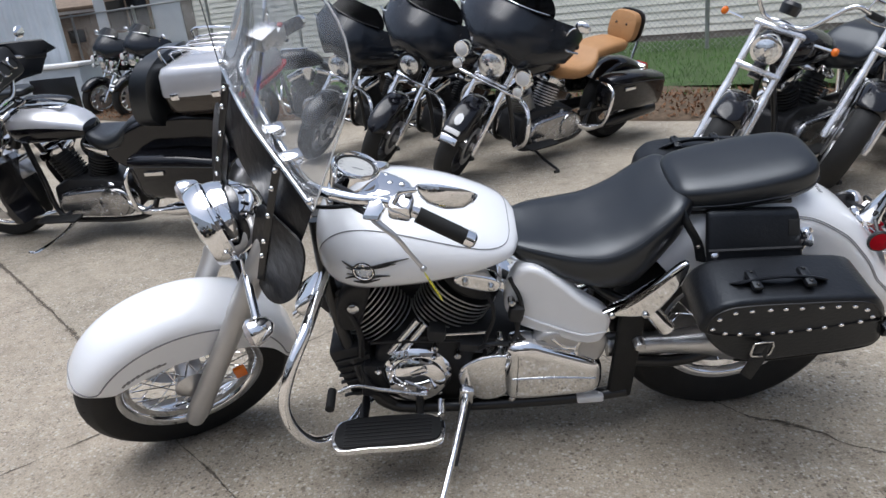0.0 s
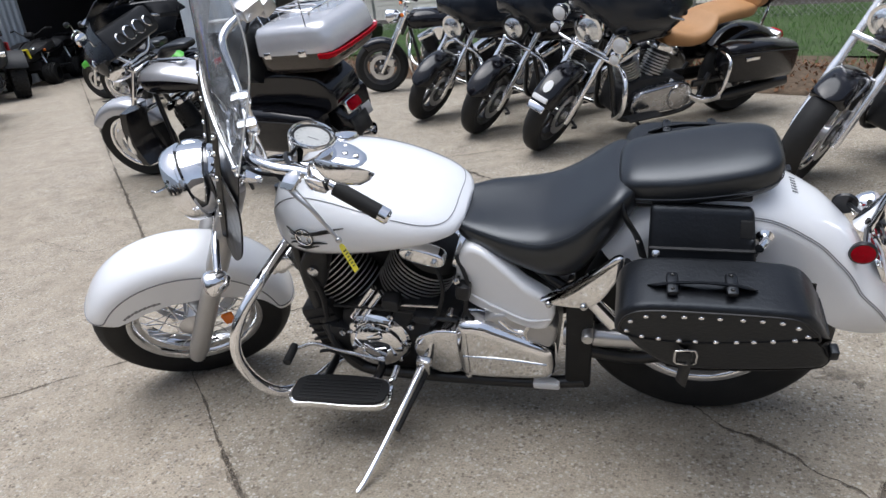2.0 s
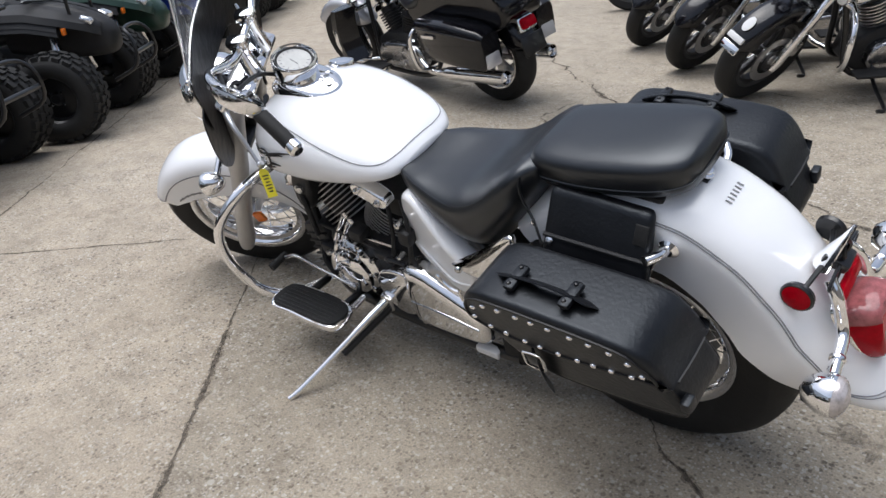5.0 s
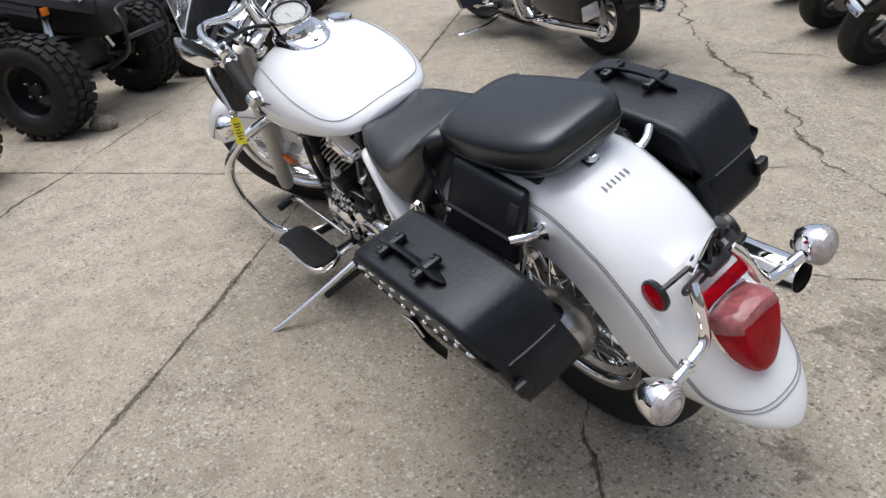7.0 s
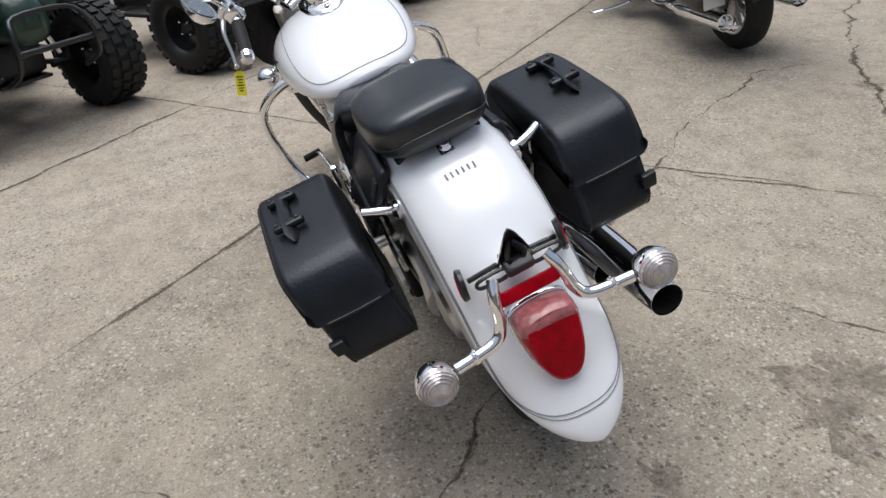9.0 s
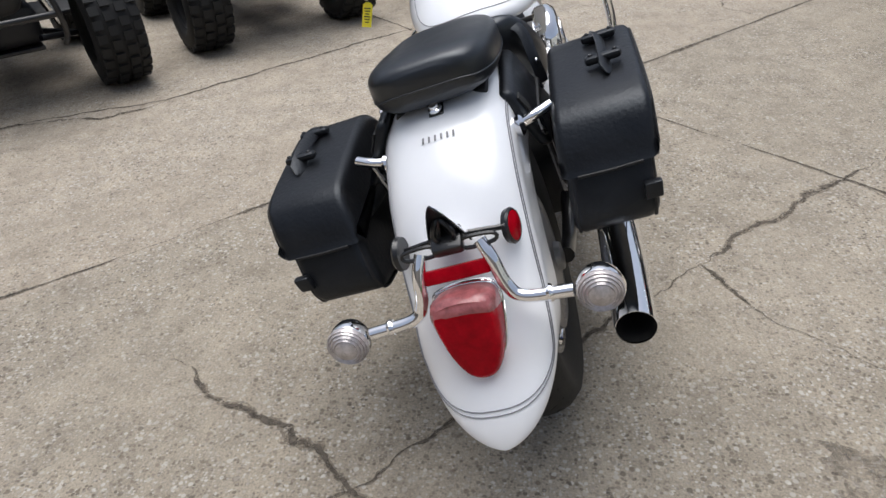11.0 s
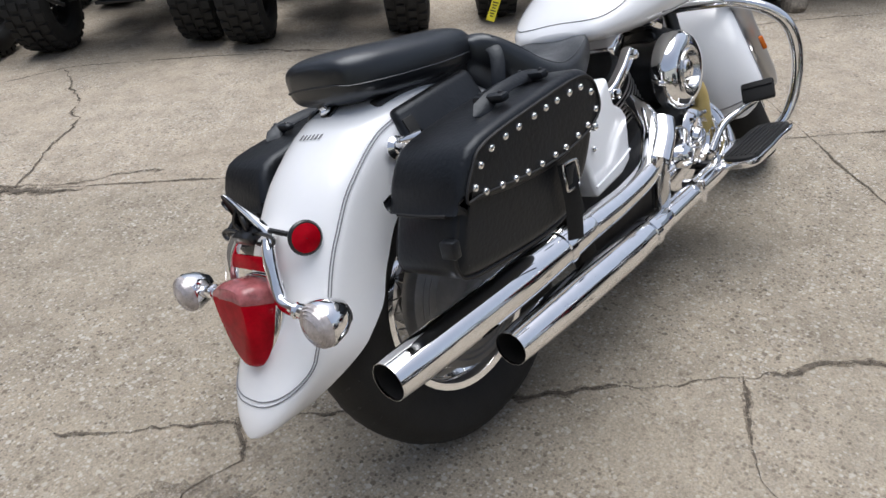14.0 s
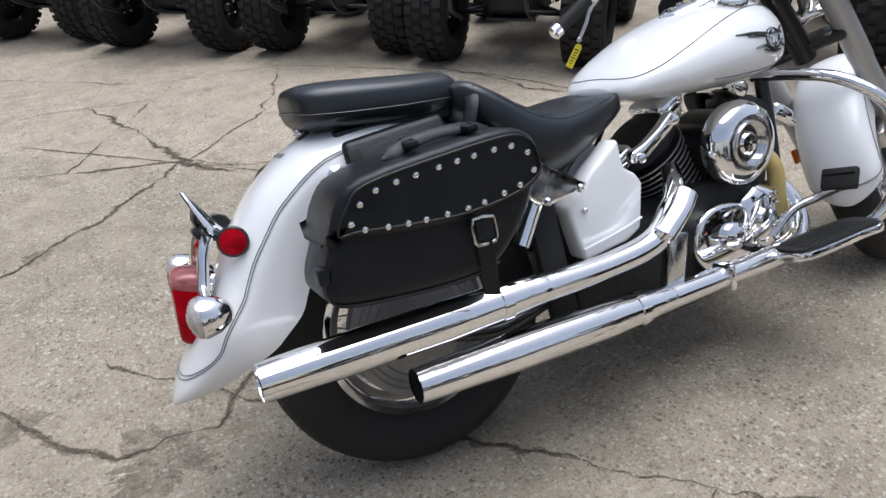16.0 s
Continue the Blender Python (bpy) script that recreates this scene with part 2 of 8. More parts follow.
CONCRETE = concrete_material()
CRACK = material("crack_dirt", (0.100, 0.084, 0.066), 0.95, vary=0.7, vary_scale=45, bump=0.6, bump_scale=90)
MORTAR = material("dark_crumbled_mortar", (0.205, 0.175, 0.140), 0.92, vary=0.6, vary_scale=38, bump=0.8, bump_scale=70)
CRUMBLE = material("crumbled_joint_edge", (0.205, 0.172, 0.132), 0.95, vary=0.55, vary_scale=60, bump=0.7, bump_scale=90)


def broken(m, scale, low, high):
    """Lets the surface below show through in ragged specks, as dirt lies in patches."""
    nt = m.node_tree
    tc = nt.nodes.new("ShaderNodeTexCoord")
    n = nt.nodes.new("ShaderNodeTexNoise")
    n.inputs["Scale"].default_value, n.inputs["Detail"].default_value, n.inputs["Roughness"].default_value = scale, 7.0, 0.8
    nt.links.new(tc.outputs["Object"], n.inputs["Vector"])
    r = nt.nodes.new("ShaderNodeMapRange")
    r.inputs["From Min"].default_value, r.inputs["From Max"].default_value = low, high
    nt.links.new(n.outputs["Fac"], r.inputs["Value"])
    nt.links.new(r.outputs[0], nt.nodes["Principled BSDF"].inputs["Alpha"])


broken(CRACK, 26.0, 0.40, 0.52)
broken(CRUMBLE, 34.0, 0.44, 0.60)
broken(MORTAR, 11.0, 0.36, 0.78)
PATCH = material("old_mortar_patch", (0.235, 0.205, 0.168), 0.9, vary=0.55, vary_scale=70, bump=0.6, bump_scale=90)
SIDING = material("cream_vinyl_siding", (0.78, 0.77, 0.69), 0.5, vary=0.06, vary_scale=1.5)
FOUNDATION = material("grey_block_foundation", (0.22, 0.20, 0.18), 0.9, vary=0.3, vary_scale=6, bump=0.4, bump_scale=40)
STEEL_SHEET = material("pale_corrugated_steel", (0.58, 0.63, 0.68), 0.45, 0.2, vary=0.08, vary_scale=2)
# near-black colour that carries the shade inside the workshop
INDOOR_SHADE = material("shade_dark_workshop_interior", (0.015, 0.013, 0.014), 0.9, vary=0.2, vary_scale=2)
SHED = material("weathered_shed_boards", (0.20, 0.15, 0.11), 0.85, vary=0.3, vary_scale=6)
GALV = material("galvanised_wire", (0.42, 0.42, 0.42), 0.5, 0.7, vary=0.15, vary_scale=10)
SOIL = material("dry_soil_and_leaves", (0.10, 0.070, 0.045), 0.95, vary=0.5, vary_scale=18, bump=0.8, bump_scale=60)
GRASS = material("spring_grass", (0.095, 0.19, 0.045), 0.6, vary=0.4, vary_scale=3)
RED = material("red_plastic_body", (0.42, 0.012, 0.014), 0.3, 0.0, 0.4, vary=0.1)
BLUE = material("blue_plastic_body", (0.02, 0.06, 0.42), 0.3, 0.0, 0.3, vary=0.1)
MAROON = material("dark_red_body", (0.15, 0.015, 0.02), 0.35, 0.0, 0.3, vary=0.1)
OLIVE = material("olive_camouflage_body", (0.14, 0.13, 0.055), 0.5, vary=0.6, vary_scale=9)
GREEN_DARK = material("dark_green_body", (0.02, 0.05, 0.035), 0.3, 0.0, 0.3, vary=0.2)
LIME = material("lime_green_body", (0.10, 0.50, 0.04), 0.3, 0.0, 0.5)
HEADLENS = material("headlamp_glass", (0.80, 0.82, 0.84), 0.10, 0.85, 0.5, vary=0.45, vary_scale=55, bump=0.6, bump_scale=70)
PRIMARY = material("dull_polished_case", (0.42, 0.42, 0.43), 0.24, 1.0, vary=0.25, vary_scale=14, rough_vary=0.1)
CRINKLE = material("black_crinkled_vinyl", (0.005, 0.005, 0.006), 0.30, 0.0, 0.0, vary=0.3, vary_scale=10, bump=1.0, bump_scale=28, spec=0.28)
TURF = material("dark_turf", (0.045, 0.075, 0.022), 0.9, vary=0.5, vary_scale=9, bump=0.8, bump_scale=50)


# ---- mesh helpers ----
def V(*a):
    return Vector(a)


def part(name, bm, mat, parent, label="", m=None, sharp=38, smooth=True):
    """Links a bmesh as one mesh object under a thing or a part."""
    if m is not None:
        bm.transform(m)
    bmesh.ops.recalc_face_normals(bm, faces=bm.faces)
    me = bpy.data.meshes.new(name)
    bm.to_mesh(me)
    bm.free()
    me.materials.append(mat)
    if smooth:
        me.polygons.foreach_set("use_smooth", [True] * len(me.polygons))
        me.set_sharp_from_angle(angle=radians(sharp))
    ob = new(name, me)
    if parent is not None:
        ob.parent = parent
    if label:
        tagged(ob, label)
    return ob


def box(c, size, rot=(0, 0, 0), bev=0.004, seg=2, bm=None):
    bm2 = bmesh.new()
    bmesh.ops.create_cube(bm2, size=1)
    bmesh.ops.scale(bm2, vec=size, verts=bm2.verts)
    if bev:
        bmesh.ops.bevel(bm2, geom=bm2.edges[:], offset=min(bev, min(size) * 0.45), segments=seg, affect="EDGES", profile=0.5)
    bm2.transform(pose(*c, *rot))
    return joined(bm, bm2)


def joined(bm, bm2):
    if bm is None:
        return bm2
    me = bpy.data.meshes.new("tmp")
    bm2.to_mesh(me)
    bm2.free()
    bm.from_mesh(me)
    bpy.data.meshes.remove(me)
    return bm


def loft(rings, caps=True, closed=True, bm=None):
    """Skins equal rings of points in order."""
    bm = bm or bmesh.new()
    vs = [[bm.verts.new(p) for p in r] for r in rings]
    n = len(vs[0])
    for a, b in zip(vs, vs[1:]):
        for i in range(n if closed else n - 1):
            j = (i + 1) % n
            bm.faces.new((a[i], a[j], b[j], b[i]))
    if caps and closed:
        bm.faces.new(vs[0][::-1])
        bm.faces.new(vs[-1])
    return bm


def spline(pts, n=8):
    """Catmull-Rom through points."""
    pts = [Vector(p) for p in pts]
    out = []
    ext = [2 * pts[0] - pts[1], *pts, 2 * pts[-1] - pts[-2]]
    for a, b, c, d in zip(ext, ext[1:], ext[2:], ext[3:]):
        for i in range(n):
            t = i / n
            out.append(0.5 * ((2 * b) + (c - a) * t + (2 * a - 5 * b + 4 * c - d) * t * t + (3 * b - a - 3 * c + d) * t ** 3))
    out.append(pts[-1])
    return out


def tube(pts, r, seg=10, smooth=6, caps=True, bm=None, flat=1.0, loop=False):
    """A round tube along points; r is one radius or one for each given point."""
    if smooth and len(pts) > 2:
        rs = r if isinstance(r, (list, tuple)) else None
        path = spline(pts, smooth)
        if rs:
            rr = []
            for a, b in zip(rs, rs[1:]):
                rr += [a + (b - a) * i / smooth for i in range(smooth)]
            rr.append(rs[-1])
        else:
            rr = [r] * len(path)
    else:
        path = [Vector(p) for p in pts]
        rr = list(r) if isinstance(r, (list, tuple)) else [r] * len(path)
    rings = []
    up = None
    for i, p in enumerate(path):
        d = (path[min(i + 1, len(path) - 1)] - path[max(i - 1, 0)]).normalized()
        if up is None:
            up = d.orthogonal().normalized()
        up = (up - d * up.dot(d)).normalized()
        side = d.cross(up)
        rings.append([p + rr[i] * (math.cos(a) * up * flat + math.sin(a) * side) for a in [2 * math.pi * k / seg for k in range(seg)]])
    return loft(rings, caps=caps, bm=bm)


def lathe(profile, m=None, seg=32, bm=None, caps=True):
    """Turns a profile of (radius, height) about z, then poses it."""
    rings = [[V(max(r, 1e-4) * math.cos(2 * math.pi * k / seg), max(r, 1e-4) * math.sin(2 * math.pi * k / seg), z) for k in range(seg)] for r, z in profile]
    bm2 = loft(rings, caps=caps)
    if m is not None:
        bm2.transform(m)
    return joined(bm, bm2)


def facing(c, d):
    """A pose at c whose z axis points along d."""
    return Matrix.Translation(c) @ Vector(d).to_track_quat("Z", "Y").to_matrix().to_4x4()


def ball(c, r, seg=12, bm=None, squash=(1, 1, 1)):
    bm2 = bmesh.new()
    bmesh.ops.create_uvsphere(bm2, u_segments=seg, v_segments=max(seg // 2, 5), radius=r)
    bmesh.ops.scale(bm2, vec=squash, verts=bm2.verts)
    bmesh.ops.translate(bm2, vec=c, verts=bm2.verts)
    return joined(bm, bm2)


def prism(poly, y0, y1, bev=0.006, seg=2, bm=None, m=None):
    """An (x, z) outline given depth from y0 to y1, with rounded edges."""
    bm2 = bmesh.new()
    a = [bm2.verts.new((x, y0, z)) for x, z in poly]
    b = [bm2.verts.new((x, y1, z)) for x, z in poly]
    n = len(poly)
    bm2.faces.new(a)
    bm2.faces.new(b[::-1])
    for i in range(n):
        bm2.faces.new((a[i], b[i], b[(i + 1) % n], a[(i + 1) % n]))
    bmesh.ops.recalc_face_normals(bm2, faces=bm2.faces)
    if bev:
        bmesh.ops.bevel(bm2, geom=bm2.edges[:], offset=bev, segments=seg, affect="EDGES", profile=0.5, clamp_overlap=True)
    if m is not None:
        bm2.transform(m)
    return joined(bm, bm2)


def pillow(poly, y0, y1, r, n=6):
    """An (x, z) outline given depth from y0 to y1, its two rims rounded by r."""
    k = len(poly)
    area = sum(poly[i][0] * poly[(i + 1) % k][1] - poly[(i + 1) % k][0] * poly[i][1] for i in range(k))
    turn = 1 if area > 0 else -1
    inward = []
    for i in range(k):
        a, b = poly[i - 1], poly[(i + 1) % k]
        d = Vector((b[0] - a[0], b[1] - a[1])).normalized()
        inward.append((-d.y * turn, d.x * turn))
    way = 1 if y1 > y0 else -1
    rings = [(r + 0.004, y0)]
    for i in range(n + 1):
        a = math.pi / 2 * i / n
        rings.append((r * (1 - math.sin(a)), y0 + way * r * (1 - math.cos(a))))
    for i in range(n + 1):
        a = math.pi / 2 * (1 - i / n)
        rings.append((r * (1 - math.sin(a)), y1 - way * r * (1 - math.cos(a))))
    rings.append((r + 0.004, y1))
    return loft([[V(p[0] + q[0] * inset, y, p[1] + q[1] * inset) for p, q in zip(poly, inward)] for inset, y in rings])


def rounded(poly, n=5):
    """A closed smooth outline through (x, z) points."""
    p = [Vector((x, z)) for x, z in poly]
    k = len(p)
    out = []
    for i in range(k):
        a, b, c, d = p[i - 1], p[i], p[(i + 1) % k], p[(i + 2) % k]
        for j in range(n):
            t = j / n
            q = 0.5 * ((2 * b) + (c - a) * t + (2 * a - 5 * b + 4 * c - d) * t * t + (3 * b - a - 3 * c + d) * t ** 3)
            out.append((q.x, q.y))
    return out


def oval(u, hw, lo, hi, widest=0.5, n=2.6, seg=28, y0=0.0, dish=0.0):
    """A superellipse ring across the machine at station u."""
    mid = lo + (hi - lo) * widest
    ring = []
    for k in range(seg):
        a = 2 * math.pi * k / seg
        c, s = math.cos(a), math.sin(a)
        y = hw * math.copysign(abs(c) ** (2 / n), c)
        z = mid + (hi - mid if s > 0 else mid - lo) * math.copysign(abs(s) ** (2 / n), s)
        if s > 0 and dish:
            z -= dish * s * (1 - (y / hw) ** 2)
        ring.append(V(u, y0 + y, z))
    return ring


def stations(table, n=4):
    """Smoothly fills in between rows of numbers."""
    rows = [Vector(r) for r in table]
    ext = [2 * rows[0] - rows[1], *rows, 2 * rows[-1] - rows[-2]]
    out = []
    for a, b, c, d in zip(ext, ext[1:], ext[2:], ext[3:]):
        for i in range(n):
            t = i / n
            out.append(0.5 * ((2 * b) + (c - a) * t + (2 * a - 5 * b + 4 * c - d) * t * t + (3 * b - a - 3 * c + d) * t ** 3))
    out.append(rows[-1])
    return out


def fender_point(c, ang, s, crown, hw, depth):
    """A point of a mudguard's skin: s runs from -1 (one skirt) over 0 (crown) to 1."""
    a = abs(s)
    flat = 0.62
    if a < flat:
        q = a / flat * math.pi / 2
        y, drop = hw * math.sin(q) ** 0.9, (hw * 0.55) * (1 - math.cos(q)) ** 1.1
    else:
        q = (a - flat) / (1 - flat)
        y, drop = hw * (1 + 0.02 * q), hw * 0.55 + (depth - hw * 0.55) * q
    drop = min(drop, depth)
    r = crown - drop
    return V(c[0] + r * math.cos(ang), c[1] + math.copysign(y, s), c[2] + r * math.sin(ang))


def wheel(parent, c, R, width, rim, style="spokes", m=None, tread=True, hub=0.05, mirror_disc=None, tyre_label=""):
    """tyre, rim, hub and spokes, with its axle across the machine at c."""
    face = Matrix.Translation(c) @ Matrix.Rotation(radians(90), 4, "X")
    full = face if m is None else m @ face
    h = width / 2
    prof = [(rim - 0.006, -h * 0.62), (rim + 0.012, -h * 0.78), ((R + rim) / 2 + 0.01, -h * 1.0), (R - 0.035, -h * 0.93), (R - 0.012, -h * 0.66), (R - 0.002, -h * 0.32), (R, 0),
            (R - 0.002, h * 0.32), (R - 0.012, h * 0.66), (R - 0.035, h * 0.93), ((R + rim) / 2 + 0.01, h * 1.0), (rim + 0.012, h * 0.78), (rim - 0.006, h * 0.62)]
    tyre = part("tyre", lathe(prof, full, 56, caps=False), RUBBER, parent, tyre_label, sharp=50)
    if tread:
        bm = bmesh.new()
        for k in range(40):
            for sgn in (-1, 1):
                a = 2 * math.pi * (k + (0.5 if sgn > 0 else 0)) / 40
                pts = []
                for f in (0.12, 0.45, 0.75):
                    aa = a + f * 0.16
                    rr = R - {0.12: 0.0022, 0.45: 0.0066, 0.75: 0.0208}[f]
                    pts.append(V(rr * math.cos(aa), rr * math.sin(aa), sgn * h * f))
                tube(pts, 0.0024, 4, 0, bm=bm)
        part("tread_groove", bm, THREAD, tyre, m=full)
    prof = [(rim - 0.012, -h * 0.70), (rim + 0.002, -h * 0.72), (rim - 0.010, -h * 0.70), (rim - 0.014, -h * 0.64), (rim - 0.016, -h * 0.42), (rim - 0.030, -h * 0.34), (rim - 0.034, 0),
            (rim - 0.030, h * 0.34), (rim - 0.016, h * 0.42), (rim - 0.014, h * 0.64), (rim - 0.010, h * 0.70), (rim + 0.002, h * 0.72), (rim - 0.012, h * 0.70),
            (rim - 0.018, h * 0.62), (rim - 0.022, h * 0.45), (rim - 0.038, h * 0.36), (rim - 0.042, 0), (rim - 0.038, -h * 0.36), (rim - 0.022, -h * 0.45), (rim - 0.018, -h * 0.62), (rim - 0.012, -h * 0.70)]
    part("rim", lathe(prof, full, 48, caps=False), {"black": BLACK, "five": DARKALLOY, "multi": ALUMINIUM}.get(style, CHROME), parent, sharp=45)
    part("hub", lathe([(0.012, -0.085), (0.03, -0.08), (hub, -0.06), (hub * 0.7, -0.03), (hub * 0.7, 0.03), (hub, 0.06), (0.03, 0.08), (0.012, 0.085)], full, 24), ALUMINIUM if style != "black" else BLACK, parent)
    ri = rim - 0.036
    if style == "spokes":
        for k in range(36):
            a = 2 * math.pi * k / 36
            sgn = 1 if k % 2 else -1
            off = 0.55 if (k // 2) % 2 else -0.55
            p = V(hub * 0.9 * math.cos(a + off), hub * 0.9 * math.sin(a + off), sgn * 0.055)
            q = V(ri * math.cos(a), ri * math.sin(a), sgn * 0.012)
            part("spoke", tube([p, q], 0.0022, 5, 0), CHROME, parent, m=full)
    else:
        n = {"mag": 9, "multi": 20}.get(style, 5)
        for k in range(n):
            a = 2 * math.pi * k / n
            bm = box((ri / 2 + hub / 2, 0, 0), (ri - hub + 0.02, {9: 0.03, 20: 0.010}.get(n, 0.055), 0.03 if n < 20 else 0.016), bev=0.008 if n < 20 else 0.003)
            bm.transform(Matrix.Rotation(a, 4, "Z"))
            part("spoke", bm, {"black": BLACK, "five": DARKALLOY}.get(style, ALUMINIUM), parent, m=full)
    return full


def disc(parent, c, side, r, m=None):
    face = Matrix.Translation((c[0], c[1] + side, c[2])) @ Matrix.Rotation(radians(90), 4, "X")
    full = face if m is None else m @ face
    part("brake_disc", lathe([(r * 0.68, -0.0025), (r, -0.0025), (r, 0.0025), (r * 0.68, 0.0025), (r * 0.68, -0.0025)], full, 32, caps=False), ALUMINIUM, parent)
    part("disc_carrier", lathe([(0.03, -0.004), (r * 0.45, -0.004), (r * 0.45, 0.004), (0.03, 0.004)], full, 10), DARKALLOY, parent)


# ---- the white cruiser ----
RAKE = radians(32)
STEER_AXIS = V(math.sin(RAKE), 0, math.cos(RAKE))
STEER_FOOT = V(-0.951, 0, 0.2816)
STEER = Matrix.Translation(STEER_FOOT) @ Matrix.Rotation(radians(34), 4, STEER_AXIS) @ Matrix.Translation(-STEER_FOOT)
STEER_WHEEL = Matrix.Translation(STEER_FOOT) @ Matrix.Rotation(radians(30), 4, STEER_AXIS) @ Matrix.Translation(-STEER_FOOT)
FRONT_AXLE = V(-0.981, 0, 0.300)
REAR_AXLE = V(0.640, 0, 0.325)


def fork_point(s, y):
    return FRONT_AXLE + STEER_AXIS * s + V(0.014, y, 0)


def rear_fender_dims(q):
    """Mudguard radius, half width and skirt depth at q from 0 (front) to 1 (tail)."""
    ang = radians(128 - 129 * q)
    knots = ((0.0, 0.440), (0.30, 0.455), (0.43, 0.460), (0.55, 0.447), (0.65, 0.434), (0.77, 0.426), (0.88, 0.453), (1.0, 0.512))
    crown = knots[-1][1]
    for (qa, ca), (qb, cb) in zip(knots, knots[1:]):
        if qa <= q <= qb:
            f = (q - qa) / (qb - qa)
            crown = ca + (cb - ca) * f * f * (3 - 2 * f) * 0.5 + (cb - ca) * f * 0.5
            break
    tail = max(0.0, (q - 0.80) / 0.20)
    hw = 0.118 * max(1 - tail ** 2.9, 0.0) ** 0.5 + 0.004
    depth = 0.145 * math.sqrt(max(1 - tail ** 2.2, 0.0)) + 0.012
    return ang, crown, hw, depth


def front_fender_dims(q):
    """A short deep mudguard: blunt lip ahead, longest skirt under the fork."""
    ang = radians(-13 + 163 * q)
    end = max(0.0, 1 - min(q, 1 - q) / 0.11)
    hw = 0.092 * math.sqrt(max(1 - end ** 2.4, 0.0)) + 0.004
    crown = 0.336 + 0.010 * math.sin(q * math.pi)
    knots = ((0.0, 0.020), (0.05, 0.050), (0.16, 0.075), (0.34, 0.135), (0.52, 0.165), (0.70, 0.158), (0.84, 0.132), (0.93, 0.095), (1.0, 0.020))
    for (qa, da), (qb, db) in zip(knots, knots[1:]):
        if qa <= q <= qb:
            depth = da + (db - da) * (q - qa) / (qb - qa)
            break
    return ang, crown, hw, depth


def fender_mesh(c, dims, n=56, k=30, thick=0.004):
    rings = []
    for i in range(n + 1):
        f = i / n
        ang, crown, hw, depth = dims(0.5 - 0.5 * math.cos(math.pi * f) * (1.25 - 0.25 * math.cos(math.pi * f) ** 2))
        out = [fender_point(c, ang, -1 + 2 * j / k, crown, hw, depth) for j in range(k + 1)]
        inn = [fender_point(c, ang, 1 - 2 * j / k, crown - thick, max(hw - thick, 0.001), max(depth - thick, 0.002)) for j in range(k + 1)]
        rings.append(out + inn)
    return loft(rings)


def fender_stripe(c, dims, s, q0, q1, thick=0.0016, n=40, bow=0.045):
    """A pinstripe at s on both sides, joined round the end at q1."""
    pts = []
    for i in range(n + 1):
        ang, crown, hw, depth = dims(q0 + (q1 - q0) * i / n)
        pts.append(fender_point(c, ang, -s, crown + 0.0008, hw + 0.0006, depth))
    turn = []
    for i in range(1, 24):
        a = math.pi * i / 24
        a2, c2, h2, d2 = dims(q1 + (bow if q1 > q0 else -bow) * math.sin(a) ** 0.9)
        turn.append(fender_point(c, a2, -s * math.copysign(abs(math.cos(a)) ** 0.85, math.cos(a)), c2 + 0.0010, h2 + 0.0006, d2))
    back = [V(p.x, 2 * c[1] - p.y, p.z) for p in pts[::-1]]
    return tube(pts + turn + back, thick, 6, 0)


def tank_ring(u, hw, lo, hi):
    return oval(u, hw, lo, hi, widest=0.40, n=2.35, seg=40)


TANK = [(-0.468, 0.050, 0.735, 0.790), (-0.455, 0.118, 0.695, 0.825), (-0.42, 0.172, 0.668, 0.852), (-0.35, 0.210, 0.657, 0.870), (-0.25, 0.217, 0.658, 0.862),
        (-0.15, 0.206, 0.662, 0.835), (-0.06, 0.182, 0.670, 0.798), (0.0, 0.154, 0.680, 0.764), (0.034, 0.120, 0.688, 0.738), (0.050, 0.072, 0.700, 0.722)]


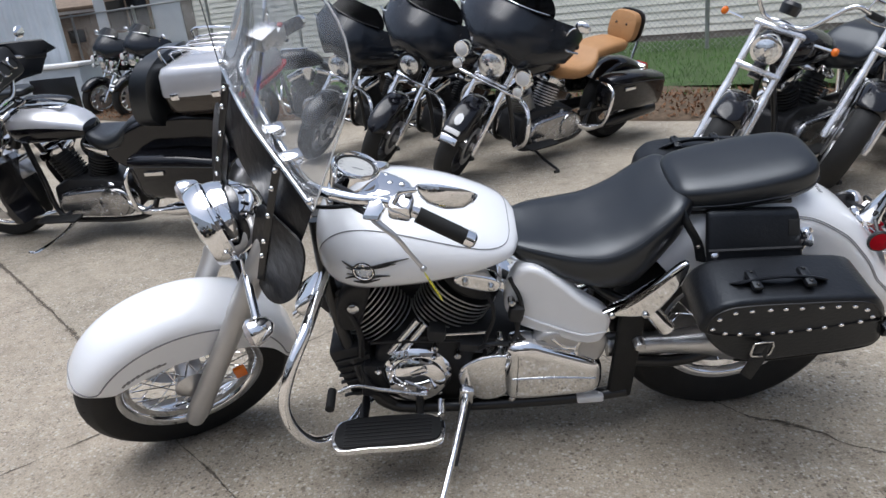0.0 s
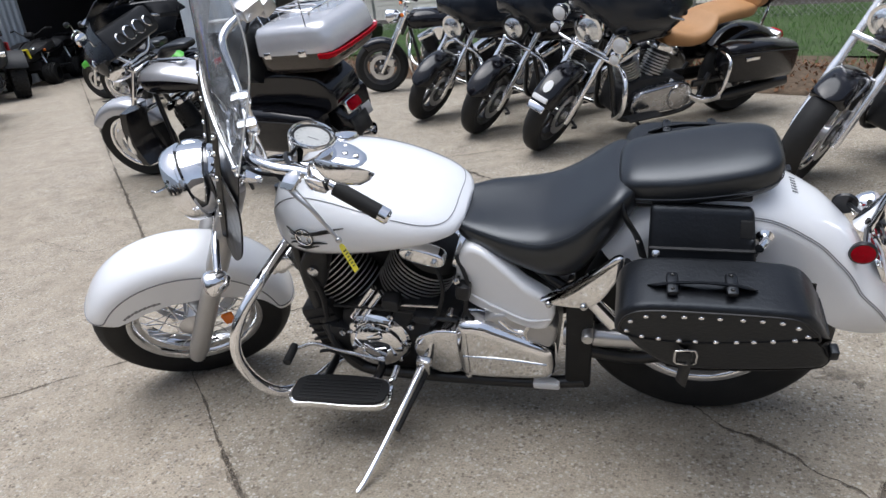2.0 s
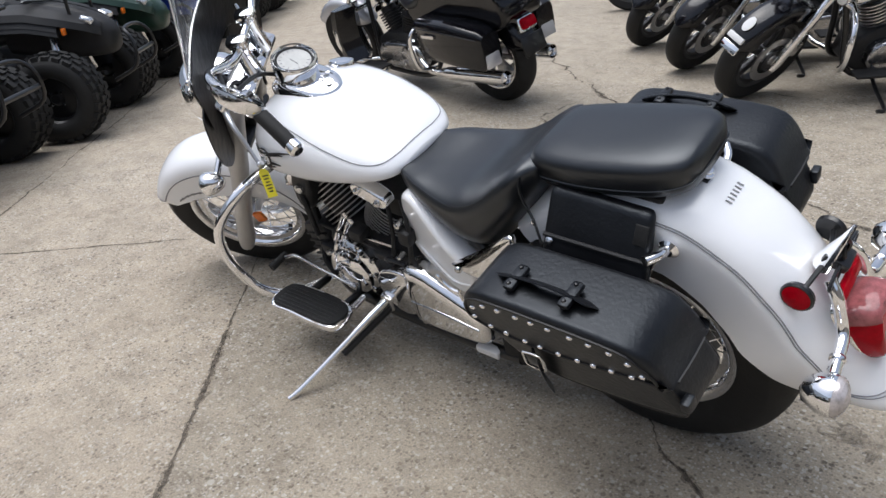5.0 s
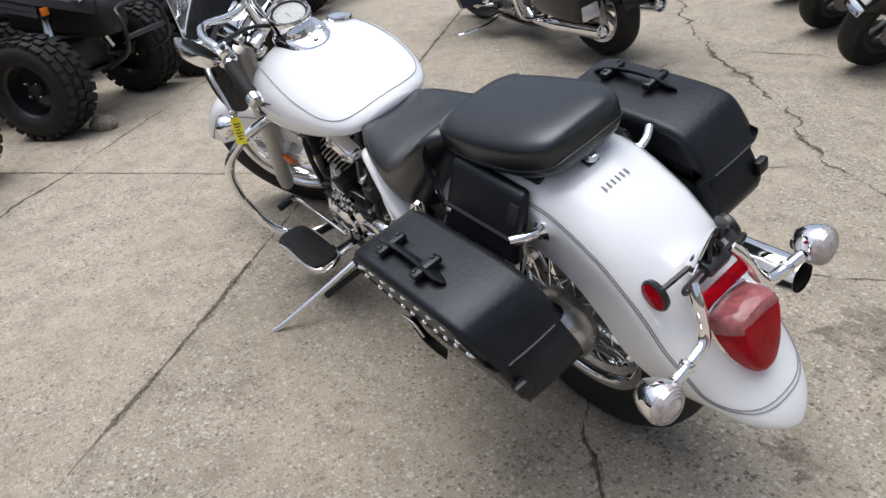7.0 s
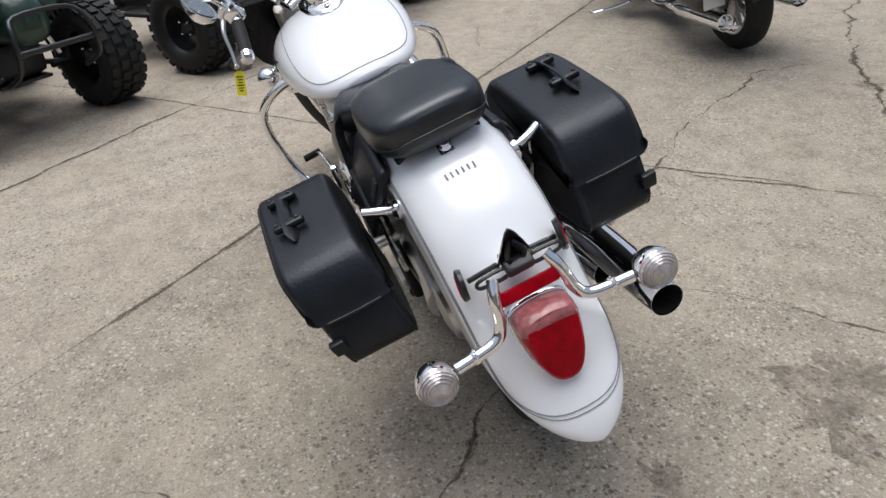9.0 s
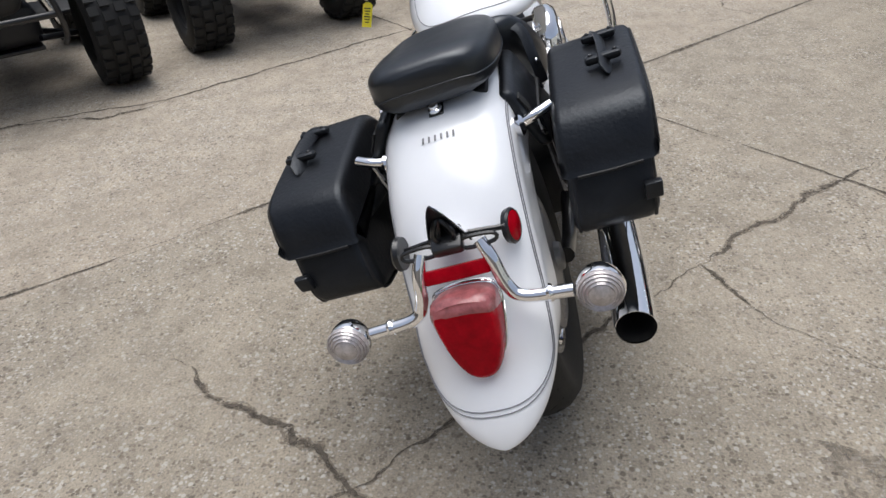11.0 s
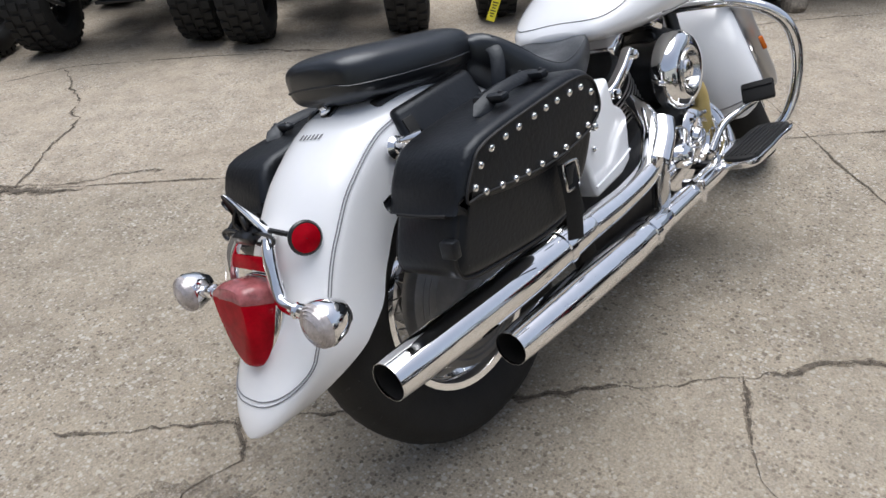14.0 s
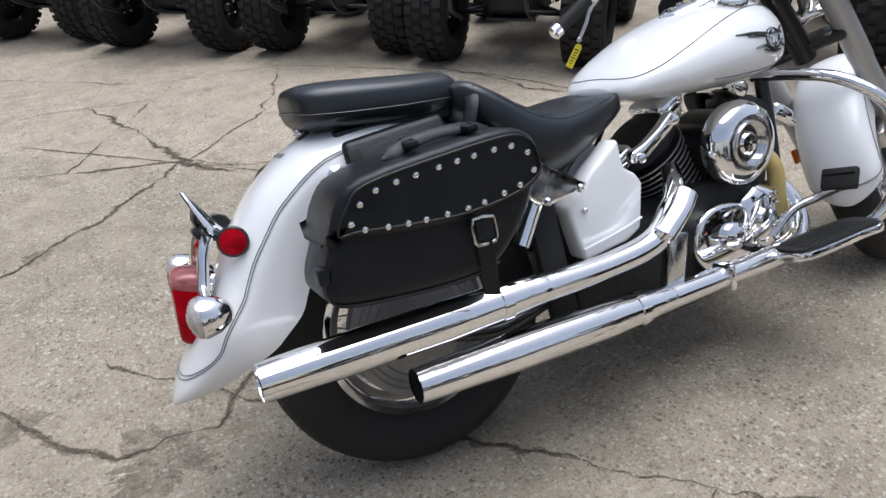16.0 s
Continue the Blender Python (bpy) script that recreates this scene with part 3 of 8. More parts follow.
def white_cruiser():
    bike = tagged(new("motorcycle"), "white cruiser motorcycle with windshield and studded black saddlebags on its kickstand", "motorcycle")
    bike.matrix_basis = pose(0, 1.972, 0.003, 0, 0, 1.2) @ pose(0, 0, 0, 16.4, 0, 0)
    P = lambda name, bm, mat, label="", m=None, parent=None, sharp=38: part(name, bm, mat, parent or bike, label, m, sharp)

    # wheels
    rw = tagged(new("rear_wheel"), "wide rear wheel with black tyre and chrome spoked rim")
    rw.parent = bike
    wheel(rw, REAR_AXLE, 0.330, 0.175, 0.205, "spokes", hub=0.075)
    fw = tagged(new("front_wheel"), "front wheel with black tyre and chrome spoked rim, turned to the left")
    fw.parent = bike
    wheel(fw, FRONT_AXLE, 0.32, 0.13, 0.215, "spokes", STEER_WHEEL, hub=0.055)
    disc(fw, FRONT_AXLE, 0.07, 0.149, STEER_WHEEL)
    part("caliper", box((-0.86, 0.085, 0.385), (0.10, 0.05, 0.06), (0, 30, 0), 0.012), ALUMINIUM, fw, "brake caliper", STEER_WHEEL)
    part("reflector", box((-0.835, -0.142, 0.39), (0.035, 0.014, 0.045), (0, 0, 0), 0.004), AMBER, fw, "amber reflector on the fork", STEER_WHEEL)
    part("reflector", box((-0.835, 0.142, 0.39), (0.035, 0.014, 0.045), (0, 0, 0), 0.004), AMBER, fw, "amber reflector on the fork", STEER_WHEEL)
    P("drum_brake", lathe([(0.02, -0.05), (0.150, -0.045), (0.158, -0.02), (0.156, 0.000), (0.140, 0.006), (0.136, 0.003), (0.126, 0.008), (0.122, 0.005), (0.108, 0.011), (0.104, 0.008), (0.060, 0.016), (0.034, 0.018), (0.030, 0.030), (0.012, 0.034)], facing(REAR_AXLE + V(0, 0.082, 0), (0, 1, 0)), 40), DULL_ALLOY, "dull ribbed drum brake")
    P("final_drive", lathe([(0.02, -0.05), (0.085, -0.04), (0.09, 0.0), (0.07, 0.035), (0.025, 0.045)], facing(REAR_AXLE + V(0, -0.09, 0), (0, -1, 0)), 32), ALUMINIUM, "round final drive housing")
    P("drive_tube", tube([(0.28, -0.10, 0.335), (0.46, -0.105, 0.33), (0.60, -0.105, 0.325)], [0.035, 0.032, 0.05], 14), ALUMINIUM)
    P("axle_cap", lathe([(0.001, 0.006), (0.013, 0.005), (0.016, 0), (0.016, -0.06)], facing((0.352, -0.190, 0.405), (0, -1, 0)), 16), ALUMINIUM)

    # mudguards
    rf = P("rear_fender", fender_mesh(REAR_AXLE, rear_fender_dims), WHITE, "deep white rear mudguard with grey pinstripes")
    P("pinstripe", fender_stripe(REAR_AXLE, rear_fender_dims, 0.50, 0.30, 0.885, 0.0011, bow=0.066), STRIPE, parent=rf)
    P("pinstripe", fender_stripe(REAR_AXLE, rear_fender_dims, 0.475, 0.30, 0.883, 0.0011, bow=0.061), STRIPE, parent=rf)
    ff = P("front_fender", fender_mesh(FRONT_AXLE, front_fender_dims), WHITE, "deep white front mudguard with grey pinstripes", STEER_WHEEL)
    P("pinstripe", fender_stripe(FRONT_AXLE, front_fender_dims, 0.62, 0.57, 0.914, 0.0023), STRIPE, m=STEER_WHEEL, parent=ff)
    P("pinstripe", fender_stripe(FRONT_AXLE, front_fender_dims, 0.62, 0.58, 0.10, 0.0023), STRIPE, m=STEER_WHEEL, parent=ff)
    for sgn in (-1, 1):
        bm = bmesh.new()
        for i in range(9):
            f = i / 9
            a = radians(127 - 34 * f)
            p = FRONT_AXLE + V((0.238 - 0.030 * f) * math.cos(a), sgn * 0.0982, (0.238 - 0.030 * f) * math.sin(a))
            box(tuple(p), (0.013, 0.0016, 0.006 + 0.003 * (i % 2)), (0, math.degrees(-a) + 90, 0), 0, bm=bm)
        P("script_badge", bm, STRIPE, "small dark script badge", STEER_WHEEL, ff)
    # letter-like mark on the rear mudguard, as plain bars
    for i in range(6):
        ang, crown, hw, depth = rear_fender_dims(0.480)
        p = REAR_AXLE + V((crown + 0.0005) * math.cos(ang), -0.028 + i * 0.0112, (crown + 0.0005) * math.sin(ang))
        P("maker_mark", box(tuple(p), (0.013, 0.0034, 0.0010), (0, math.degrees(-ang) + 90, 0), 0), DIALGREY, parent=rf)
    ang, crown, hw, depth = rear_fender_dims(0.43)
    top = REAR_AXLE + V(crown * math.cos(ang), 0, crown * math.sin(ang))
    tab = P("seat_tab", box(tuple(top + V(-0.02, 0, 0.010)), (0.050, 0.028, 0.005), (0, 25, 0), 0.002), BLACK, "black seat tab with a chrome bolt")
    P("bolt", lathe([(0.013, 0), (0.013, 0.004), (0.009, 0.006), (0.009, 0.012), (0.004, 0.013)], facing(top + V(-0.004, 0, 0.010), (0.42, 0, 1)), 12), CHROME, parent=tab)

    # fork, triple clamps and front cover
    for sgn in (-1, 1):
        y = sgn * 0.119
        P("fork_slider", tube([fork_point(-0.10, y), fork_point(-0.04, y), fork_point(0.10, y), fork_point(0.36, y)], [0.026, 0.033, 0.031, 0.030], 18, 4), SILVER_PAINT, "silver painted fork slider", STEER_WHEEL)
        P("fork_tube", tube([fork_point(0.34, y), fork_point(0.50, y)], 0.020, 16, 0), CHROME, m=STEER_WHEEL)
        P("fork_cover", tube([fork_point(0.35, y), fork_point(0.37, y), fork_point(0.68, y), fork_point(0.70, y)], [0.029, 0.0325, 0.0325, 0.028], 20, 0), SILVER_PAINT, "wide silver fork cover", STEER_WHEEL)
        P("fork_cap", lathe([(0.022, 0), (0.024, 0.012), (0.014, 0.022)], facing(fork_point(0.73, y), STEER_AXIS), 16), CHROME, m=STEER_WHEEL)
    P("lower_clamp", box(tuple(fork_point(0.47, 0) + V(0.012, 0, 0)), (0.066, 0.240, 0.032), (0, 35, 0), 0.012), BLACK, m=STEER_WHEEL)
    P("upper_clamp", box(tuple(fork_point(0.715, 0) + V(0.03, 0, 0)), (0.085, 0.26, 0.025), (0, 35, 0), 0.01), CHROME, m=STEER_WHEEL)
    P("steering_head", tube([V(*STEER_FOOT) + STEER_AXIS * 0.45, V(*STEER_FOOT) + STEER_AXIS * 0.70], 0.032, 16, 0), BLACK)

    # head light
    hl = V(-0.698, 0, 0.860)
    face = facing(hl, (-1, 0, -0.06)) @ Matrix.Diagonal((0.99, 0.99, 0.92, 1))
    head = P("headlight", lathe([(0.004, -0.112), (0.030, -0.108), (0.062, -0.088), (0.088, -0.050), (0.102, 0.0), (0.105, 0.020), (0.110, 0.026), (0.111, 0.040), (0.107, 0.062), (0.100, 0.075), (0.094, 0.072)], face, 40), CHROME, "chrome bullet headlight", STEER)
    P("visor", lathe([(0.1065, 0.016), (0.1125, 0.022), (0.1125, 0.030), (0.1065, 0.036)], face, 40, caps=False), CHROME, m=STEER, parent=head)
    P("lens", lathe([(0.095, 0.062), (0.07, 0.078), (0.03, 0.086), (0.001, 0.088)], face, 32, caps=False), HEADLENS, m=STEER, parent=head)
    P("headlight_bracket", box((-0.68, 0, 0.795), (0.06, 0.07, 0.05), (0, 20, 0), 0.012), CHROME, m=STEER)
    P("light_bar", tube([(-0.745, -0.255, 0.730), (-0.72, -0.14, 0.765), (-0.69, 0.0, 0.770), (-0.72, 0.14, 0.760), (-0.745, 0.255, 0.730)], 0.011, 10), CHROME, "chrome light bar for front indicators", STEER)
    for sgn in (-1, 1):
        lamp = P("front_indicator", lathe([(0.004, -0.045), (0.022, -0.035), (0.034, -0.008), (0.037, 0.012), (0.035, 0.016)], facing((-0.755, sgn * 0.268, 0.736), (-1, 0, 0)), 22), CHROME, "round chrome front indicator", STEER)
        P("lens", lathe([(0.034, 0.014), (0.024, 0.026), (0.001, 0.031)], facing((-0.755, sgn * 0.268, 0.736), (-1, 0, 0)), 20, caps=False), CLEAR_LENS, m=STEER, parent=lamp)

    # windscreen with its dark lower panel, deflectors and brackets
    PROFILE = ((0.50, -0.745), (0.62, -0.715), (0.75, -0.672), (0.88, -0.628), (1.00, -0.582), (1.08, -0.554), (1.30, -0.482), (1.45, -0.440), (1.60, -0.405))

    def sheet_u(y, w):
        for (wa, ua), (wb, ub) in zip(PROFILE, PROFILE[1:]):
            if wa <= w <= wb:
                return ua + (ub - ua) * (w - wa) / (wb - wa) + (0.45 + 3.2 * max(0.0, w - 1.08)) * (y * y - 0.0625 * (w < 1.08)) - (0.028 if w >= 1.08 else 0.0)
        return -0.405

    def screen(y, f, off=0.0):
        """Sheet point: y across, f up from 0 to 1."""
        w = 1.085 + 0.47 * f + 0.045 * (1 - f) * max(0, 1 - (y / 0.285) ** 2)
        return V(sheet_u(y, w) - off, y, w)

    def half_width(f):
        return (0.285 - 0.03 * f) * math.sqrt(max(1 - max(0, (f - 0.40) / 0.605) ** 2.4, 0.0)) + 0.002

    def curved_sheet(point, width_at, thick, n=18, k=18):
        front = [[point(width_at(i / n) * (2 * j / k - 1), i / n) for j in range(k + 1)] for i in range(n + 1)]
        back = [[p + V(thick, 0, 0) for p in r[::-1]] for r in front]
        return loft([a + b for a, b in zip(front, back)]), front

    bm, front = curved_sheet(screen, half_width, 0.004)
    shield = P("windshield", bm, WINDSCREEN, "clear curved windshield with chrome brackets", STEER)
    edge = [r[0] for r in front] + front[-1][1:-1] + [r[-1] for r in front[::-1]]
    P("edge_trim", tube(edge, 0.0018, 6, 0), CARDBOARD, m=STEER, parent=shield)
    P("lower_trim", tube(front[0], 0.0055, 6, 0), DULL_CHROME, m=STEER, parent=shield)

    def panel(y, f):
        top = 1.088 + 0.045 * max(0, 1 - (y / 0.285) ** 2)
        bottom = 0.985 - 0.065 * min(1, max(0, (abs(y) - 0.10) / 0.08))
        w = bottom + (top - bottom) * f
        return V(sheet_u(y, w) + 0.004, y, w)

    bm = curved_sheet(panel, lambda f: 0.255 + 0.026 * f, 0.003, 6, 24)[0]
    P("lower_panel", bm, CRINKLE, "glossy black lower windshield panel", STEER, shield)
    for sgn in (-1, 1):
        low = [(0.105, 0.965), (0.17, 0.985), (0.275, 0.985), (0.300, 0.90), (0.290, 0.79), (0.250, 0.705), (0.200, 0.665), (0.15, 0.68), (0.11, 0.75), (0.095, 0.85)]
        bm = prism([(y, 0.985 - 0.78 * (0.985 - z)) for y, z in rounded(low, 4)], -0.0025, 0.0025, 0.0)
        for v in bm.verts:
            y, z = v.co.x, v.co.z
            v.co = V(sheet_u(y, z) + v.co.y - 0.004, sgn * y, z)
        low_part = P("lower_deflector", bm, CRINKLE, "glossy black lower wind deflector", STEER)
        strip = [V(sheet_u(0.16, z) - 0.010, sgn * 0.16, z) for z in (0.775, 0.84, 0.90, 0.98, 1.06, 1.12)]
        P("strip", tube(strip, 0.010, 6, 2, flat=0.25), BLACK, m=STEER, parent=low_part)
        for z in (0.86, 0.906, 0.984, 1.062, 1.11):
            P("bolt", ball((sheet_u(0.16, z) - 0.013, sgn * 0.16, z), 0.0075, 10), CHROME, m=STEER, parent=low_part)
        P("bolt", ball(tuple(screen(sgn * 0.272, 0.02, 0.003)), 0.009, 10), CHROME, m=STEER, parent=shield)
        P("screen_strut", tube([V(sheet_u(0.16, 1.0) + 0.012, sgn * 0.16, 1.0), V(-0.575, sgn * 0.13, 0.93), V(-0.60, sgn * 0.11, 0.86)], 0.006, 8), CHROME, m=STEER)

    # handlebar and controls
    clamp = fork_point(0.735, 0) + V(0.055, 0, 0.0)
    for sgn in (-1, 1):
        P("riser", lathe([(0.026, -0.02), (0.024, 0.02), (0.020, 0.06), (0.026, 0.075), (0.026, 0.09)], facing(clamp + V(0, sgn * 0.055, 0), (0.12, 0, 1)), 18), CHROME, m=STEER)
        P("riser_cap", box(tuple(clamp + V(0.014, sgn * 0.055, 0.098)), (0.058, 0.038, 0.028), (0, 10, 0), 0.008), CHROME, m=STEER)
    bx, bz = clamp.x + 0.012, clamp.z + 0.082
    side = [(bx, 0.0, bz), (bx, 0.085, bz), (bx, 0.15, bz + 0.022), (bx + 0.005, 0.235, bz + 0.072), (bx + 0.055, 0.30, bz + 0.078), (-0.375, 0.352, 1.062), (-0.267, 0.464, 0.995)]
    P("handlebar", tube([(x, -y, z) for x, y, z in side[::-1]] + side[1:], 0.0127, 14), CHROME, "wide chrome handlebar", STEER)
    for sgn in (-1, 1):
        a, b = V(-0.350, sgn * 0.378, 1.047), V(-0.267, sgn * 0.464, 0.995)
        d = (b - a).normalized()
        g = P("grip", tube([a + d * 0.01, b + d * 0.0], 0.0185, 18, 0), GRIP, "black rubber grip with chrome end", STEER)
        P("bar_end", tube([b - d * 0.004, b + d * 0.016, b + d * 0.022], [0.0195, 0.0195, 0.013], 18, 0), CHROME, m=STEER, parent=g)
        P("switch_housing", box(tuple(a - d * 0.03), (0.055, 0.05, 0.05), (0, 0, sgn * 42), 0.012), ALUMINIUM if sgn > 0 else CHROME, m=STEER)
        P("switch_button", box(tuple(a - d * 0.03 + V(0.02, 0, 0.024)), (0.016, 0.014, 0.01), (0, 0, sgn * 42), 0.003), RED if sgn > 0 else BLACK, m=STEER)
        lever = [V(-0.440, sgn * 0.345, 1.068), V(-0.430, sgn * 0.375, 1.055), V(-0.412, sgn * 0.408, 1.036), V(-0.396, sgn * 0.436, 0.998), V(-0.380, sgn * 0.466, 0.963)]
        lv = P("brake_lever" if sgn > 0 else "clutch_lever", tube(lever, [0.010, 0.008, 0.006, 0.005, 0.005], 10), ALUMINIUM, m=STEER)
        P("lever_perch", prism([(-0.024, -0.022), (0.012, -0.024), (0.022, 0.008), (0.008, 0.026), (-0.016, 0.014)], -0.010, 0.010, 0.004, m=Matrix.Translation((-0.428, sgn * 0.352, 1.078)) @ Matrix.Rotation(radians(sgn * 42), 4, "Z") @ Matrix.Rotation(radians(sgn * 60), 4, "X")), CHROME, "light alloy lever perch", STEER)
        P("lever_ball", ball(tuple(lever[-1]), 0.008, 12), ALUMINIUM, m=STEER, parent=lv)
        stem = [V(-0.385, sgn * 0.355, 1.07), V(-0.375, sgn * 0.375, 1.125), V(-0.35, sgn * 0.41, 1.155)]
        mr = P("mirror", tube(stem, [0.008, 0.006, 0.006], 10), CHROME, "teardrop chrome mirror", STEER)
        mc = V(-0.310, sgn * 0.452, 1.152)
        shell = [oval(0, 0.066 * s, -0.042 * s, 0.042 * s, n=2.2, seg=24) for s in (0.15, 0.6, 0.9, 1.0, 1.0)]
        rings = []
        for ring, du in zip(shell, (-0.032, -0.026, -0.012, 0.0, 0.004)):
            rings.append([V(du + 0.10 * (p.y * sgn) ** 2, p.y, p.z) for p in ring])
        bm = loft(rings)
        tilt = Matrix.Translation(mc) @ Matrix.Rotation(radians(-sgn * 22), 4, "Z") @ Matrix.Rotation(radians(4), 4, "Y") @ Matrix.Rotation(radians(sgn * -18), 4, "X")
        hold = STEER @ tilt
        if sgn < 0:
            up_y, up_x = V(0.88, 0.30, -0.36).normalized(), V(0.20, 0.46, 0.87)
            up_x = (up_x - up_y * up_x.dot(up_y)).normalized()
            up_z = up_x.cross(up_y)
            flop = Matrix((up_x, up_y, up_z)).transposed().to_4x4()
            hold = Matrix.Translation((-0.105, -0.325, 1.030)) @ Matrix.Rotation(radians(-16.4), 4, "X") @ flop
        P("shell", bm, CHROME, m=hold, parent=mr)
        glass = [[V(0.0052 + d + 0.10 * (p.y * sgn) ** 2, p.y * 0.86, p.z * 0.86) for p in shell[-1]] for d in (0.0, 0.001)]
        P("glass", loft(glass), MIRROR, "mirror glass", hold, mr)
    bm = box(tuple(V(bx + 0.10, 0.325, bz + 0.085)), (0.070, 0.062, 0.045), (0, 0, 30), 0.01)
    P("brake_reservoir", bm, ALUMINIUM, "grey square brake fluid reservoir", STEER)
    a = V(-0.375, -0.352, 1.062)
    P("cable", tube([a + V(-0.02, 0.02, 0), (-0.50, -0.22, 1.00), (-0.56, -0.10, 0.93), (-0.58, -0.05, 0.80)], 0.005, 8), THREAD, m=STEER)
    P("cable", tube([(-0.42, 0.32, 1.06), (-0.50, 0.2, 1.0), (-0.57, 0.08, 0.92), (-0.60, 0.05, 0.78)], 0.005, 8), THREAD, m=STEER)
    P("cable", tube([(-0.42, -0.33, 1.07), (-0.44, -0.16, 0.98), (-0.42, -0.07, 0.87)], 0.006, 8), THREAD, m=STEER)
    P("clutch_cable", tube([(-0.445, -0.330, 1.062), (-0.470, -0.27, 1.055), (-0.520, -0.19, 1.035), (-0.575, -0.12, 0.985), (-0.60, -0.08, 0.90)], 0.0075, 10), THREAD, "black sheathed clutch cable", STEER)
    lv_end = V(-0.380, -0.466, 0.963)
    tag = STEER @ (lv_end + V(0.0, -0.004, -0.012))
    bm = prism([(-0.014, -0.072), (0.014, -0.072), (0.014, -0.008), (0.007, 0), (-0.007, 0), (-0.014, -0.008)], -0.0006, 0.0006, 0)
    place = Matrix.Translation(tag) @ Matrix.Rotation(radians(-16.4), 4, "X") @ Matrix.Rotation(radians(-26), 4, "Y") @ Matrix.Rotation(radians(97), 4, "Z") @ Matrix.Rotation(radians(5), 4, "Y")
    card = P("price_tag", bm, YELLOW, "yellow paper tag hanging from the clutch lever", place)
    for i in range(6):
        P("print_line", box((0, -0.0009, -0.018 - i * 0.008), (0.019 - 0.004 * (i % 3), 0.0004, 0.003), bev=0), INK, m=place, parent=card)

    # tank, console and gauge
    rings = [tank_ring(*r) for r in stations(TANK, 5)]
    tank = P("fuel_tank", loft(rings), WHITE, "rounded white fuel tank with pinstripes and badges", sharp=60)
    fine = stations(TANK, 12)

    def tank_at(u):
        for ra, rb in zip(fine, fine[1:]):
            if ra[0] <= u <= rb[0]:
                f = (u - ra[0]) / max(rb[0] - ra[0], 1e-6)
                return [ra[k] + (rb[k] - ra[k]) * f for k in (1, 2, 3)]
        return fine[-1][1], fine[-1][2], fine[-1][3]

    def on_tank(u, deg, sgn):
        hw, lo, hi = tank_at(u)
        c, s = math.cos(radians(deg)), math.sin(radians(deg))
        mid = lo + (hi - lo) * 0.40
        half = hi - mid if s > 0 else mid - lo
        return V(u, sgn * (hw * abs(c) ** (2 / 2.35) + 0.0006), mid + math.copysign(half * abs(s) ** (2 / 2.35) + 0.0006, s))

    line = spline([V(-0.16, -26, 0), V(-0.25, -32, 0), V(-0.35, -30, 0), V(-0.42, -16, 0), (-0.449, 8, 0), V(-0.438, 30, 0), V(-0.40, 44, 0), V(-0.33, 48, 0), V(-0.22, 42, 0), V(-0.10, 32, 0), V(-0.03, 27, 0), V(0.012, 34, 0), V(0.028, 58, 0), V(0.030, 90, 0)], 10)
    loop = [on_tank(p.x, p.y, -1) for p in line] + [on_tank(p.x, p.y, 1) for p in line[-2::-1]]
    P("pinstripe", tube(loop, 0.0012, 5, 0), STRIPE, parent=tank)
    def on_side(u, z, sgn, off):
        hw, lo, hi = tank_at(u)
        mid = lo + (hi - lo) * 0.40
        half = hi - mid if z > mid else mid - lo
        q = min(abs(z - mid) / half, 1) ** (2.35 / 2)
        return V(u, sgn * (hw * math.sqrt(1 - q * q) ** (2 / 2.35) + off), z)

    # winged star emblem: dark backing lines under bright raised ones
    for sgn in (-1, 1):
        ub, zb = -0.333, 0.762
        ring = [(0.024 * math.cos(2 * math.pi * k / 20), 0.021 * math.sin(2 * math.pi * k / 20)) for k in range(21)]
        star = [((0.021 if k % 2 == 0 else 0.008) * math.sin(math.pi * k / 5), (0.021 if k % 2 == 0 else 0.008) * math.cos(math.pi * k / 5)) for k in range(11)]
        wings = ([(-0.050, 0.022), (-0.022, 0.010), (0.022, 0.012), (0.060, 0.018), (0.112, 0.022)], [(0.022, 0.006), (0.050, 0.012), (0.080, 0.014)],
                 [(-0.050, -0.026), (-0.024, -0.015), (0.0, -0.028), (0.026, -0.015), (0.062, -0.016)], [(-0.030, -0.031), (0.0, -0.032), (0.036, -0.024)], [(-0.042, 0.008), (-0.022, 0.002)], [(-0.044, -0.010), (-0.022, -0.008)])
        on = lambda pts, off: [on_side(ub + x, zb + z, sgn, off) for x, z in pts]
        P("tank_badge", tube(on(ring, 0.0014), 0.0042, 8, 0, flat=0.6), INK, "winged star emblem in dark and bright metal", parent=tank)
        P("badge_ring", tube(on(ring, 0.0030), 0.0019, 8, 0), CHROME, parent=tank)
        P("badge_star", tube(on(star, 0.0026), 0.0022, 6, 0), CHROME, parent=tank)
        for pts in wings:
            n = len(pts)
            fat = [0.0010 if i in (0, n - 1) else 0.0032 for i in range(n)]
            P("badge_wing", tube(on(pts, 0.0012), [f * 1.25 + 0.0008 for f in fat], 8, 3, flat=0.7), INK, parent=tank)
            P("badge_wing", tube(on(pts, 0.0028), [f * 0.62 for f in fat], 8, 3, flat=0.7), CHROME, parent=tank)
    con = [(-0.430, 0.020, 0.83, 0.868), (-0.418, 0.054, 0.83, 0.886), (-0.36, 0.074, 0.83, 0.896), (-0.30, 0.070, 0.83, 0.888), (-0.26, 0.062, 0.82, 0.878), (-0.235, 0.050, 0.81, 0.869), (-0.215, 0.032, 0.81, 0.861), (-0.206, 0.010, 0.81, 0.852)]
    P("console", loft([oval(*r, n=3.2) for r in stations(con, 4)]), CHROME, "chrome tank console", sharp=50)
    gface = facing((-0.345, 0, 0.920), (0.42, 0, 1)) @ Matrix.Diagonal((0.90, 0.90, 1, 1))
